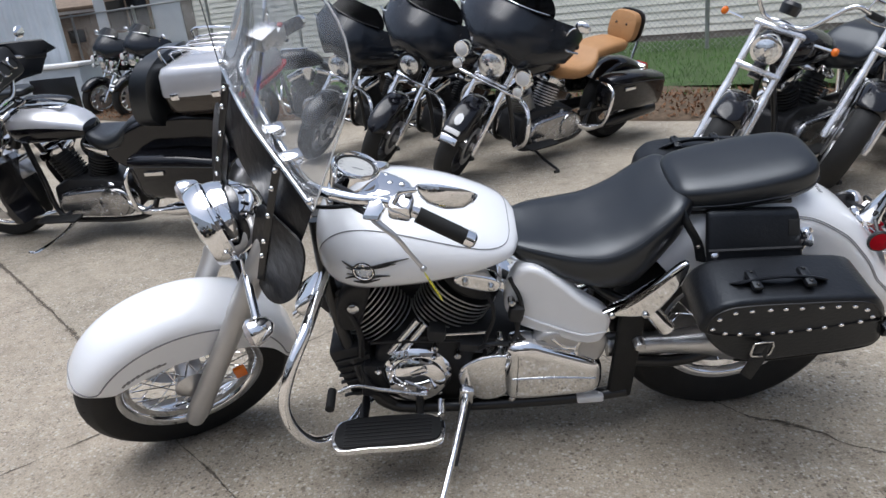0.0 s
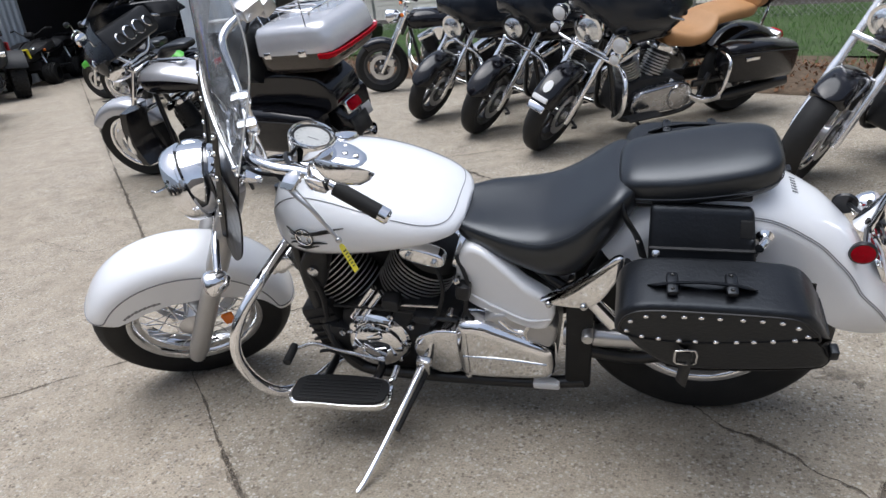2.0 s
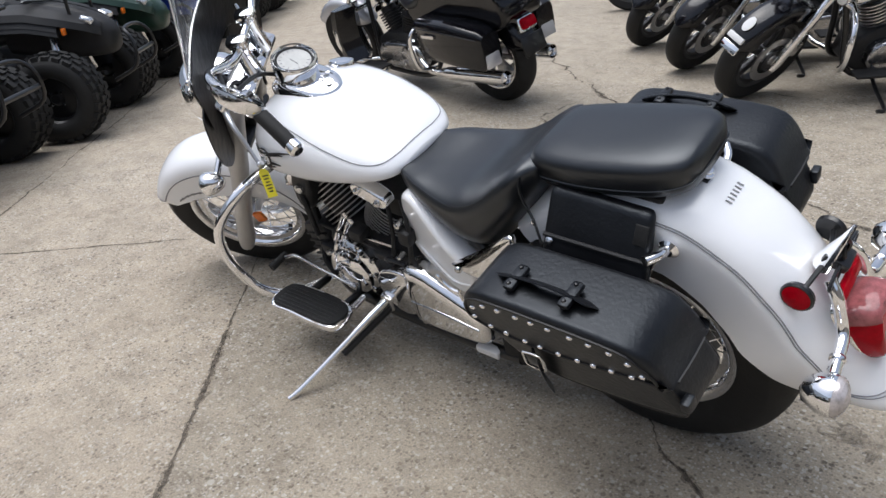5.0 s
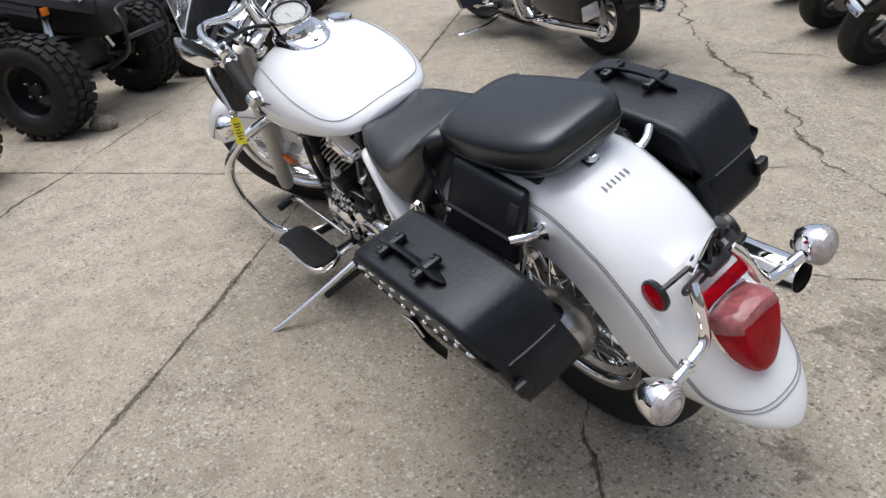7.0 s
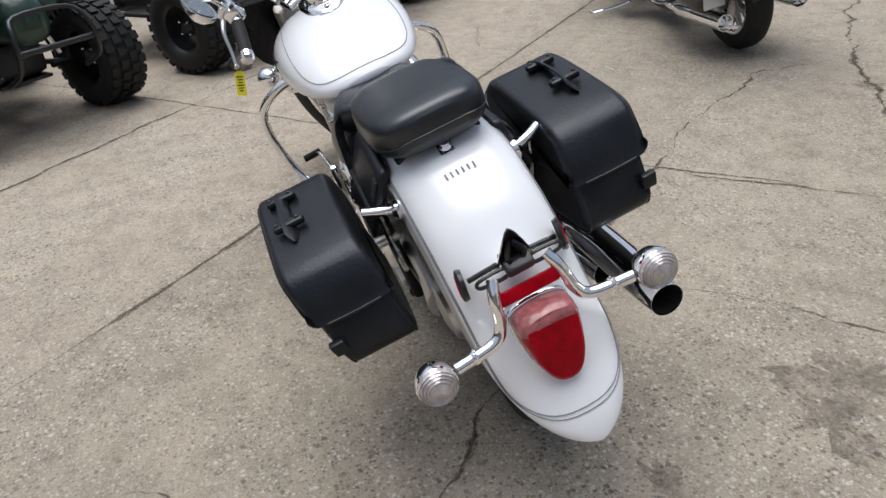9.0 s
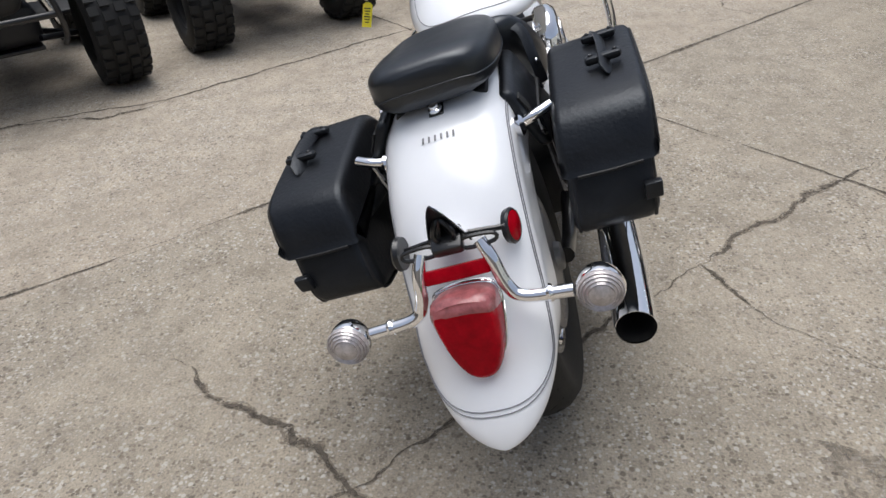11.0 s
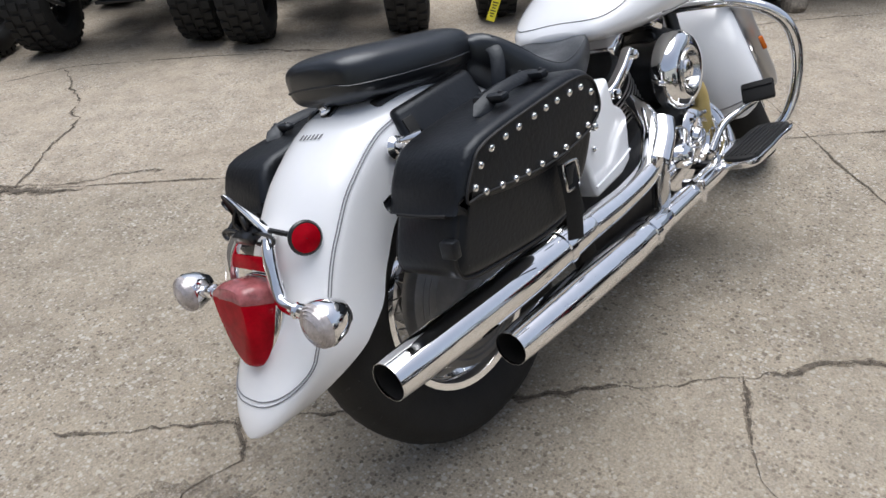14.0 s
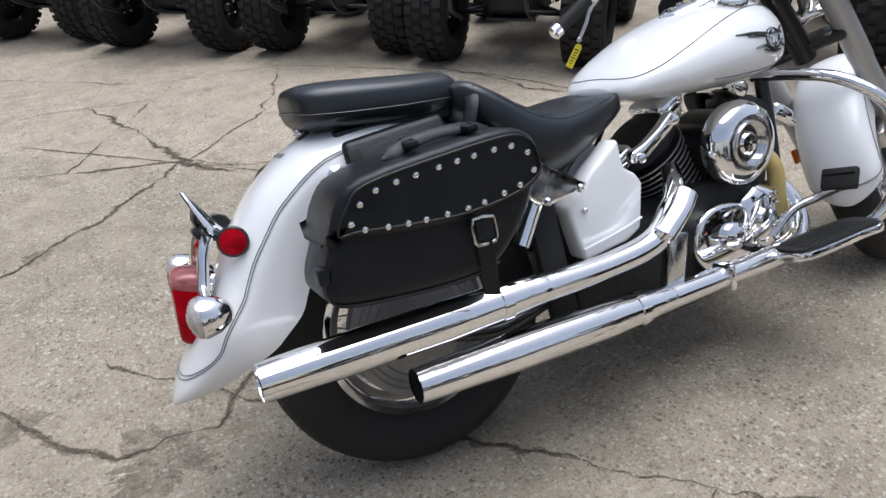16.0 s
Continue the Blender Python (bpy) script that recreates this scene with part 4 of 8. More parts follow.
    gauge = P("speedometer", lathe([(0.062, -0.045), (0.066, -0.015), (0.070, 0.008), (0.069, 0.018), (0.063, 0.024), (0.057, 0.017), (0.056, 0.010)], gface, 36, caps=False), CHROME, "round white-faced speedometer with chrome bezel")
    P("dial", lathe([(0.001, 0.012), (0.052, 0.012)], gface, 32, caps=False), DIAL, parent=gauge)
    # black ring painted in as the bezel's shadow round the dial
    P("bezel_shadow", lathe([(0.051, 0.0125), (0.0535, 0.0135), (0.057, 0.0165)], gface, 32, caps=False), INK, parent=gauge)
    ticks = bmesh.new()
    for i in range(13):
        a = radians(-40 + i * 260 / 12)
        b2 = box((0, 0.043, 0.0130), (0.0014, 0.008, 0.0005), bev=0)
        b2.transform(Matrix.Rotation(a, 4, "Z"))
        joined(ticks, b2)
    for i in range(3):
        box((-0.006, -0.004 + 0.010 * (i - 1), 0.0130), (0.0025, 0.016 - 0.004 * i, 0.0005), bev=0, bm=ticks)
    P("dial_marks", ticks, DIALGREY, m=gface, parent=gauge)
    for x, y in ((-0.262, 0.0), (-0.232, 0.0), (-0.275, 0.04)):
        P("console_button", lathe([(0.008, 0), (0.008, 0.004), (0.004, 0.006)], facing((x, y, 0.876 - 0.008 * (x > -0.25)), (0.15, 0, 1)), 12), DULL_CHROME)
    P("fuel_cap", lathe([(0.028, 0), (0.036, 0.004), (0.038, 0.014), (0.034, 0.022), (0.015, 0.027), (0.001, 0.028)], facing((-0.31, 0.118, 0.846), (0.05, 0.30, 1)), 28), CHROME, "chrome fuel cap")

    # seats
    SEAT = [(0.022, 0.062, 0.668, 0.712), (0.042, 0.096, 0.648, 0.722), (0.10, 0.128, 0.622, 0.724), (0.18, 0.156, 0.588, 0.720), (0.26, 0.174, 0.560, 0.728), (0.33, 0.178, 0.566, 0.760), (0.39, 0.168, 0.630, 0.800), (0.44, 0.148, 0.690, 0.828), (0.475, 0.11, 0.740, 0.822)]
    seat = P("rider_seat", loft([oval(*r, widest=0.58, n=2.9, seg=40, dish=0.018) for r in stations(SEAT, 5)]), VINYL, "black vinyl rider saddle", sharp=70)
    for sgn in (-1, 1):
        pts = [V(u, sgn * hw * 0.93, lo + (hi - lo) * 0.80) for u, hw, lo, hi in SEAT[1:-1]]
        P("piping", tube(pts, 0.0022, 6), VINYL, parent=seat)
    PILL = [(0.436, 0.056, 0.772, 0.806), (0.446, 0.088, 0.759, 0.826), (0.478, 0.108, 0.754, 0.841), (0.57, 0.121, 0.756, 0.851), (0.67, 0.121, 0.763, 0.862), (0.735, 0.112, 0.771, 0.867), (0.775, 0.090, 0.782, 0.863), (0.790, 0.056, 0.800, 0.850)]
    pill = P("passenger_seat", loft([oval(*r, widest=0.50, n=3.3, seg=44) for r in stations(PILL, 5)]), VINYL, "black vinyl passenger pad", sharp=70)
    ringp = []
    for sgn in (-1, 1):
        row = [V(u, sgn * hw * 1.0, lo + (hi - lo) * 0.36) for u, hw, lo, hi in PILL]
        ringp += row if sgn < 0 else row[::-1]
    P("piping", tube(ringp, 0.0016, 6), VINYL, parent=pill)
    P("seat_base", box((0.60, 0, 0.758), (0.26, 0.18, 0.03), (0, 2, 0), 0.01), PLASTIC)
    for sgn in (-1, 1):
        P("seat_strap", tube([(0.492, sgn * 0.168, 0.662), (0.480, sgn * 0.162, 0.715), (0.460, sgn * 0.156, 0.755), (0.448, sgn * 0.144, 0.778), (0.444, sgn * 0.118, 0.792)], 0.014, 8, flat=0.22), LEATHER, "leather strap beside the seat")

    # side covers
    bm = pillow(rounded([(0.092, 0.664), (0.046, 0.652), (0.014, 0.585), (0.001, 0.508), (0.026, 0.464), (0.070, 0.447), (0.215, 0.418), (0.258, 0.437), (0.271, 0.508), (0.205, 0.572), (0.145, 0.628)], 4), -0.045, -0.105, 0.015, 6)
    for v in bm.verts:
        v.co.y -= 0.075 * min(1.0, max(0.0, v.co.x) / 0.20) ** 0.8
    cover = P("side_cover", bm, WHITE, "silver-white left side cover")
    ridge = [(0.012, 0.520), (0.060, 0.492), (0.120, 0.474), (0.200, 0.456), (0.262, 0.462)]
    P("cover_ridge", tube([(x, -0.1035 - 0.075 * min(1.0, x / 0.20) ** 0.8, z) for x, z in ridge], 0.0035, 6), WHITE, parent=cover)
    cover = P("side_cover", prism([(0.128, 0.624), (0.120, 0.556), (0.090, 0.536), (0.073, 0.510), (0.092, 0.406), (0.136, 0.386), (0.258, 0.374), (0.284, 0.502), (0.205, 0.572)], 0.12, 0.182, 0.011, 3), WHITE, "white right side cover")
    P("cover_ridge", tube([(0.090, 0.1815, 0.432), (0.150, 0.1822, 0.418), (0.258, 0.1815, 0.402)], 0.0032, 6), WHITE, parent=cover)
    P("cover_bolt", ball((0.245, 0.186, 0.49), 0.007, 10), DULL_CHROME)

    # frame
    for sgn in (-1, 1):
        P("frame_tube", tube([(-0.47, sgn * 0.02, 0.80), (-0.47, sgn * 0.055, 0.62), (-0.44, sgn * 0.10, 0.36), (-0.37, sgn * 0.13, 0.205), (-0.20, sgn * 0.14, 0.18), (0.15, sgn * 0.15, 0.18), (0.33, sgn * 0.155, 0.20)], 0.019, 12), BLACK)
        P("frame_plate", box((0.325, sgn * 0.152, 0.36), (0.070, 0.03, 0.36), (0, 5, 0), 0.012), RUBBER)
        P("frame_tube", tube([(0.05, sgn * 0.05, 0.67), (0.2, sgn * 0.10, 0.60), (0.33, sgn * 0.13, 0.52), (0.46, sgn * 0.14, 0.62)], 0.015, 10), BLACK)
        rail = [(0.255, sgn * 0.20, 0.553), (0.34, sgn * 0.205, 0.545), (0.42, sgn * 0.19, 0.60), (0.47, sgn * 0.165, 0.66)]
        P("fender_rail", pillow(rounded([(0.245, 0.556), (0.30, 0.576), (0.36, 0.622), (0.43, 0.690), (0.452, 0.682), (0.430, 0.615), (0.372, 0.538), (0.29, 0.538)], 3), sgn * 0.192, sgn * 0.212, 0.007, 4), CHROME, "chrome mudguard rail plate")
        for q in (rail[0], rail[1]):
            P("bolt", ball((q[0] + 0.012, sgn * 0.213, q[2] - 0.004), 0.010, 10), DULL_CHROME)
        P("swingarm", tube([(0.33, sgn * 0.13, 0.30), (0.48, sgn * 0.12, 0.27), (0.63, sgn * 0.12, 0.315)], 0.018, 10), BLACK)
        P("shock", tube([(0.42, sgn * 0.185, 0.46), (0.36, sgn * 0.175, 0.545)], 0.022, 14, 0), CHROME)
    P("bottom_rail_sleeve", box((0.225, -0.165, 0.195), (0.075, 0.03, 0.024), (0, 1, 0), 0.005), CARDBOARD)
    P("engine_mount", prism([(-0.47, 0.56), (-0.36, 0.62), (-0.38, 0.48), (-0.44, 0.44)], -0.05, 0.05, 0.01), BLACK)

    # engine
    P("crankcase", prism([(-0.41, 0.24), (-0.37, 0.41), (-0.30, 0.45), (-0.12, 0.44), (0.0, 0.40), (0.14, 0.42), (0.25, 0.36), (0.25, 0.20), (-0.05, 0.17), (-0.30, 0.17)], -0.12, 0.12, 0.02, 2), ENGINE)
    for sgn, lean, cu in ((-1, -33, -0.335), (1, 33, -0.188)):
        base = V(cu, 0, 0.40)
        d = V(math.sin(radians(lean)), 0, math.cos(radians(lean)))
        M = facing(base, d)
        cyl = P("cylinder", lathe([(0.066, 0), (0.066, 0.16)], M, 28), ENGINE, "black finned cylinder")
        for i in range(10):
            z = 0.022 + i * 0.0145
            wide = M @ Matrix.Translation((0, 0, z)) @ Matrix.Diagonal((1.0, 1.14, 1, 1))
            P("fin", lathe([(0.03, -0.0018), (0.0875, -0.0018), (0.0875, 0.0018), (0.03, 0.0018)], wide, 36), ENGINE, parent=cyl)
            P("fin_edge", lathe([(0.0868, -0.0020), (0.0898, -0.0016), (0.0898, 0.0016), (0.0868, 0.0020)], wide, 36, caps=False), FIN, parent=cyl)
        hd = P("cylinder_head", lathe([(0.07, 0.165), (0.086, 0.175), (0.086, 0.20), (0.072, 0.225), (0.03, 0.235)], M @ Matrix.Diagonal((1, 1.12, 1, 1)), 28), ENGINE)
        for ys in (-1, 1):
            P("rocker_cover", box((0, ys * 0.098, 0.228), (0.125, 0.085, 0.05), (0, 0, 0), 0.016, 3), CHROME, "chrome rocker cover", M, hd)
            for xs in (-0.045, 0.045):
                P("bolt", lathe([(0.011, -0.03), (0.011, 0.018), (0.006, 0.022)], facing((xs, ys * 0.140, 0.225), (0, ys, 0)), 10), CHROME, m=M, parent=hd)
    P("rocker_bracket", prism([(-0.095, 0.632), (-0.070, 0.645), (-0.030, 0.612), (0.020, 0.585), (0.060, 0.572), (0.062, 0.545), (0.030, 0.540), (-0.020, 0.570), (-0.070, 0.600)], 0.112, 0.140, 0.008, 3), CHROME, "chrome rocker end cover")
    for x, z in ((-0.070, 0.622), (0.040, 0.556)):
        P("bolt", lathe([(0.012, -0.01), (0.012, 0.010), (0.006, 0.014)], facing((x, 0.140, z), (0, 1, 0)), 12), CHROME)
    P("rocker_bracket", pillow(rounded([(-0.125, 0.655), (-0.095, 0.672), (-0.02, 0.645), (-0.005, 0.618), (-0.03, 0.600), (-0.11, 0.628)], 3), -0.10, -0.145, 0.010, 4), CHROME, "chrome rocker end cover")
    for x, z in ((-0.095, 0.650), (-0.030, 0.624)):
        P("bolt", lathe([(0.010, -0.01), (0.010, 0.006), (0.005, 0.010)], facing((x, -0.146, z), (0, -1, 0)), 12), DULL_CHROME)
    P("pushrod_tube", tube([(-0.33, -0.125, 0.40), (-0.235, -0.125, 0.515)], 0.010, 10, 0), CHROME)
    P("pushrod_tube", tube([(-0.31, -0.128, 0.385), (-0.215, -0.128, 0.50)], 0.010, 10, 0), CHROME)
    P("throttle_linkage", tube([(-0.20, -0.13, 0.455), (-0.05, -0.13, 0.45)], 0.004, 8, 0), DULL_CHROME)
    # left cases
    M = facing((-0.262, -0.118, 0.322), (0, -1, 0))
    alt = P("alternator_cover", lathe([(0.098, 0), (0.098, 0.02), (0.088, 0.032), (0.080, 0.036), (0.080, 0.050), (0.066, 0.062), (0.040, 0.066), (0.036, 0.060), (0.001, 0.062)], M, 40), CHROME, "round chrome alternator cover")
    for i in range(7):
        a = 2 * math.pi * i / 7
        P("bolt", lathe([(0.008, 0), (0.008, 0.03), (0.004, 0.034)], M @ Matrix.Translation((0.09 * math.cos(a), 0.09 * math.sin(a), 0.006)), 8), DULL_CHROME, parent=alt)
    P("cover_rib", box((-0.25, -0.178, 0.372), (0.05, 0.02, 0.022), (0, -20, 0), 0.006), CHROME, parent=alt)
    P("gear_cover", prism(rounded([(-0.145, 0.30), (-0.125, 0.365), (-0.06, 0.395), (0.0, 0.385), (0.005, 0.30), (-0.02, 0.235), (-0.09, 0.225)], 3), -0.172, -0.10, 0.02, 3), CHROME, "chrome gearbox cover")
    P("drive_cover", pillow(rounded([(-0.012, 0.390), (0.008, 0.434), (0.06, 0.436), (0.10, 0.418), (0.17, 0.384), (0.24, 0.345), (0.258, 0.30), (0.240, 0.228), (0.12, 0.216), (0.0, 0.222), (-0.02, 0.27)], 3), -0.10, -0.188, 0.032, 6), CHROME, "large chrome drive cover")
    tray = P("cover_tray", pillow(rounded([(0.075, 0.432), (0.110, 0.455), (0.165, 0.452), (0.262, 0.424), (0.266, 0.372), (0.245, 0.336), (0.185, 0.350), (0.120, 0.398)], 3), -0.09, -0.163, 0.014, 4), SILVER_PAINT, "dull silver shield above the drive cover")
    for pts in ([(0.120, 0.440), (0.150, 0.405), (0.185, 0.395)], [(0.205, 0.432), (0.185, 0.395), (0.190, 0.362)]):
        P("shield_rib", tube([(x, -0.1635, z) for x, z in pts], 0.0065, 8), CHROME, parent=tray)
    P("cover_seam", tube([(0.004, -0.1885, 0.318), (0.12, -0.1895, 0.312), (0.236, -0.1885, 0.296)], 0.0022, 6), DULL_CHROME)
    P("regulator", box((-0.435, -0.045, 0.320), (0.115, 0.14, 0.20), (0, -12, 0), 0.018), ENGINE, "black finned regulator ahead of the engine")
    for i in range(6):
        P("regulator_fin", box((-0.440, -0.117, 0.245 + 0.028 * i), (0.105, 0.012, 0.006), (0, -12, 0), 0.002), ENGINE)
    P("coil_cover", pillow(rounded([(-0.455, 0.50), (-0.445, 0.590), (-0.395, 0.640), (-0.350, 0.628), (-0.372, 0.560), (-0.405, 0.490)], 3), -0.06, -0.118, 0.012, 4), ENGINE, "black coil cover under the tank")
    P("coil_cap", lathe([(0.016, 0), (0.016, 0.012), (0.008, 0.018)], facing((-0.402, -0.118, 0.575), (0, -1, 0)), 14), DULL_CHROME)
    P("cable_guide", tube([(-0.08, -0.15, 0.41), (-0.05, -0.17, 0.445), (0.0, -0.16, 0.43)], 0.007, 8), BLACK)
    P("breather_hose", tube([(0.02, -0.12, 0.53), (0.03, -0.15, 0.47), (0.01, -0.15, 0.42)], 0.007, 8), THREAD)
    for pts, r in (([(-0.44, -0.10, 0.60), (-0.40, -0.13, 0.50), (-0.41, -0.13, 0.40)], 0.009), ([(-0.05, -0.10, 0.60), (-0.03, -0.135, 0.52), (-0.06, -0.14, 0.43)], 0.006), ([(-0.38, -0.12, 0.44), (-0.25, -0.135, 0.445), (-0.12, -0.135, 0.43)], 0.005), ([(0.02, -0.11, 0.62), (0.045, -0.14, 0.55), (0.03, -0.15, 0.46), (0.06, -0.16, 0.42)], 0.006), ([(-0.42, -0.12, 0.36), (-0.40, -0.15, 0.30), (-0.34, -0.15, 0.22)], 0.010)):
        P("hose", tube(pts, r, 8), THREAD)
    for c, sz in (((-0.10, -0.13, 0.415), (0.07, 0.05, 0.03)), ((-0.385, -0.11, 0.30), (0.08, 0.06, 0.13)), ((0.03, -0.14, 0.525), (0.04, 0.04, 0.05)), ((-0.19, -0.13, 0.47), (0.05, 0.05, 0.04))):
        P("bracket", box(c, sz, (0, 12, 0), 0.01), ENGINE)
    for c in ((-0.20, -0.15, 0.425), (-0.02, -0.155, 0.445), (0.02, -0.15, 0.565), (-0.14, -0.16, 0.40), (-0.37, -0.145, 0.35), (0.0, -0.165, 0.215)):
        P("bolt", lathe([(0.010, -0.02), (0.010, 0.004), (0.005, 0.008)], facing(c, (0, -1, 0)), 10), DULL_CHROME)
    # right cases
    M = facing((-0.325, 0.115, 0.310), (0, 1, 0))
    clutch = P("clutch_cover", lathe([(0.088, 0), (0.088, 0.03), (0.076, 0.044), (0.060, 0.048), (0.056, 0.040), (0.032, 0.042), (0.026, 0.052), (0.001, 0.054)], M, 36), CHROME, "round chrome clutch cover")
    for i in range(6):
        a = 2 * math.pi * i / 6
        P("bolt", lathe([(0.007, 0), (0.007, 0.012), (0.003, 0.015)], M @ Matrix.Translation((0.072 * math.cos(a), 0.072 * math.sin(a), 0.042)), 8), DULL_CHROME, parent=clutch)
    P("right_case", prism(rounded([(-0.28, 0.25), (-0.26, 0.36), (-0.17, 0.39), (-0.10, 0.36), (-0.08, 0.28), (-0.13, 0.22), (-0.22, 0.21)], 3), 0.09, 0.165, 0.02, 3), CHROME, "polished right engine case")
    P("oil_filter_cap", lathe([(0.035, 0), (0.035, 0.02), (0.02, 0.03), (0.001, 0.031)], facing((-0.20, 0.16, 0.30), (0, 1, 0)), 20), CHROME)
    M = facing((-0.255, 0.075, 0.525), (0, 1, 0))
    P("air_box", lathe([(0.085, -0.06), (0.085, 0.055)], M, 32), BLACK)
    air = P("air_cleaner", lathe([(0.092, 0.05), (0.103, 0.060), (0.106, 0.085), (0.102, 0.10), (0.088, 0.115), (0.066, 0.122), (0.056, 0.120), (0.050, 0.112), (0.028, 0.112), (0.022, 0.118), (0.001, 0.120)], M, 44), CHROME, "round chrome air cleaner")
    P("air_cleaner_ring", lathe([(0.056, 0.118), (0.054, 0.126), (0.048, 0.124), (0.048, 0.112)], M, 36, caps=False), DULL_CHROME, parent=air)
    P("yellowed_hose", tube([(-0.36, 0.10, 0.50), (-0.385, 0.145, 0.44), (-0.39, 0.15, 0.36), (-0.40, 0.14, 0.27)], 0.020, 12), YELLOW_HOSE, "heat-yellowed header pipe")

    # exhausts
    up = [(-0.07, 0.115, 0.50), (-0.02, 0.175, 0.475), (0.03, 0.215, 0.44), (0.11, 0.232, 0.385), (0.25, 0.240, 0.372), (0.42, 0.242, 0.376)]
    P("header_pipe", tube(up, [0.022, 0.026, 0.030, 0.030, 0.028, 0.032], 18), CHROME, "upper chrome exhaust header")
    M = facing((0.40, 0.242, 0.376), (0.605, 0.001, 0.016))
    P("muffler", lathe([(0.028, 0), (0.032, 0.012), (0.032, 0.03), (0.034, 0.06), (0.038, 0.13), (0.042, 0.25), (0.041, 0.45), (0.0365, 0.58), (0.0345, 0.607), (0.0338, 0.607), (0.0334, 0.602)], M, 32, caps=False), CHROME, "upper chrome exhaust silencer")
    P("bore", lathe([(0.0336, 0.604), (0.0322, 0.55), (0.028, 0.40), (0.001, 0.38)], M, 28, caps=False), SOOT, "dark sooty pipe bore")
    P("muffler_clamp", lathe([(0.033, 0.105), (0.0405, 0.105), (0.0405, 0.125), (0.033, 0.125)], M, 28, caps=False), CHROME)
    lo = [(-0.40, 0.12, 0.40), (-0.42, 0.17, 0.33), (-0.38, 0.21, 0.262), (-0.28, 0.226, 0.238), (-0.11, 0.232, 0.240), (0.10, 0.238, 0.245)]
    P("header_pipe", tube(lo, [0.022, 0.024, 0.026, 0.028, 0.028, 0.03], 18), CHROME, "lower chrome exhaust header")
    M = facing((0.08, 0.238, 0.245), (0.65, 0.009, 0.033))
    P("muffler", lathe([(0.028, 0), (0.031, 0.01), (0.032, 0.05), (0.038, 0.12), (0.042, 0.20), (0.041, 0.45), (0.0365, 0.62), (0.0345, 0.651), (0.0338, 0.651), (0.0334, 0.646)], M, 32, caps=False), CHROME, "lower chrome exhaust silencer")
    P("bore", lathe([(0.0336, 0.648), (0.0322, 0.59), (0.028, 0.44), (0.001, 0.42)], M, 28, caps=False), SOOT, "dark sooty pipe bore")
    P("muffler_clamp", lathe([(0.033, 0.09), (0.0405, 0.09), (0.0405, 0.112), (0.033, 0.112)], M, 28, caps=False), CHROME)
    P("pipe_clamp", box((-0.09, 0.237, 0.243), (0.022, 0.062, 0.066), (0, 0, 0), 0.01), CHROME)
    P("heat_shield", tube([(0.0, 0.235, 0.475), (0.04, 0.252, 0.445), (0.10, 0.262, 0.405)], 0.026, 12, flat=0.5), CHROME, "chrome heat shield")
    P("exhaust_bracket", box((0.045, 0.222, 0.325), (0.055, 0.03, 0.13), (0, -14, 0), 0.008), DULL_CHROME)

    # boards, pedals, guard, kickstand
    for sgn in (-1, 1):
        cu = -0.345 if sgn < 0 else -0.375
        out = [(-0.148, -0.046), (-0.10, -0.064), (0.0, -0.067), (0.10, -0.062), (0.146, -0.042), (0.155, 0.0), (0.138, 0.042), (0.05, 0.052), (-0.06, 0.050), (-0.13, 0.052), (-0.157, 0.015)]
        flip = [(x, z * (1 if sgn < 0 else -1)) for x, z in out]
        M = Matrix.Translation((cu, sgn * 0.300, 0.262)) @ Matrix.Rotation(radians(sgn * 4), 4, "X") @ Matrix.Rotation(radians(90), 4, "X")
        board = P("footboard", prism(rounded(flip, 4), -0.012, 0.008, 0.003, m=M), CHROME, "chrome-edged rider footboard")
        pad = [(x * 0.94, z * 0.88) for x, z in rounded(flip, 4)]
        P("rubber_pad", prism(pad, 0.006, 0.015, 0.003, m=M), RUBBER, "black rubber pad", parent=board)
        for i in range(7):
            P("pad_rib", box((cu, sgn * 0.300 + (-0.038 + 0.0125 * i), 0.2775 + sgn * math.sin(radians(4)) * (-0.038 + 0.0125 * i)), (0.24, 0.004, 0.004), (sgn * 4, 0, 0), 0.001), THREAD, parent=board)
        P("board_arm", tube([(cu + 0.08, sgn * 0.13, 0.23), (cu + 0.08, sgn * 0.27, 0.245)], 0.013, 10, 0), BLACK)
        P("board_arm", tube([(cu - 0.08, sgn * 0.13, 0.23), (cu - 0.08, sgn * 0.27, 0.245)], 0.013, 10, 0), BLACK)
        guard = [(-0.465, sgn * 0.03, 0.655), (-0.475, sgn * 0.13, 0.652), (-0.495, sgn * 0.25, 0.635), (-0.54, sgn * 0.335, 0.57), (-0.575, sgn * 0.355, 0.47), (-0.57, sgn * 0.345, 0.36), (-0.535, sgn * 0.315, 0.275), (-0.48, sgn * 0.25, 0.235), (-0.43, sgn * 0.16, 0.225), (-0.40, sgn * 0.12, 0.225)]
        P("engine_guard", tube(guard, 0.0155, 16), CHROME, "chrome tubular engine guard")
    shift = P("shift_lever", tube([(-0.24, -0.19, 0.285), (-0.36, -0.21, 0.345), (-0.42, -0.225, 0.385), (-0.47, -0.235, 0.375)], 0.0055, 10), DULL_CHROME)
    P("shift_rubber", tube([(-0.49, -0.22, 0.368), (-0.49, -0.285, 0.366)], 0.0125, 14, 0), RUBBER, parent=shift)
    P("shift_rubber", tube([(-0.20, -0.20, 0.27), (-0.20, -0.25, 0.268)], 0.010, 12, 0), CHROME, parent=shift)
    pedal = P("brake_pedal", tube([(-0.30, 0.20, 0.275), (-0.36, 0.215, 0.33), (-0.41, 0.245, 0.352), (-0.43, 0.285, 0.375)], 0.011, 10), DULL_CHROME)
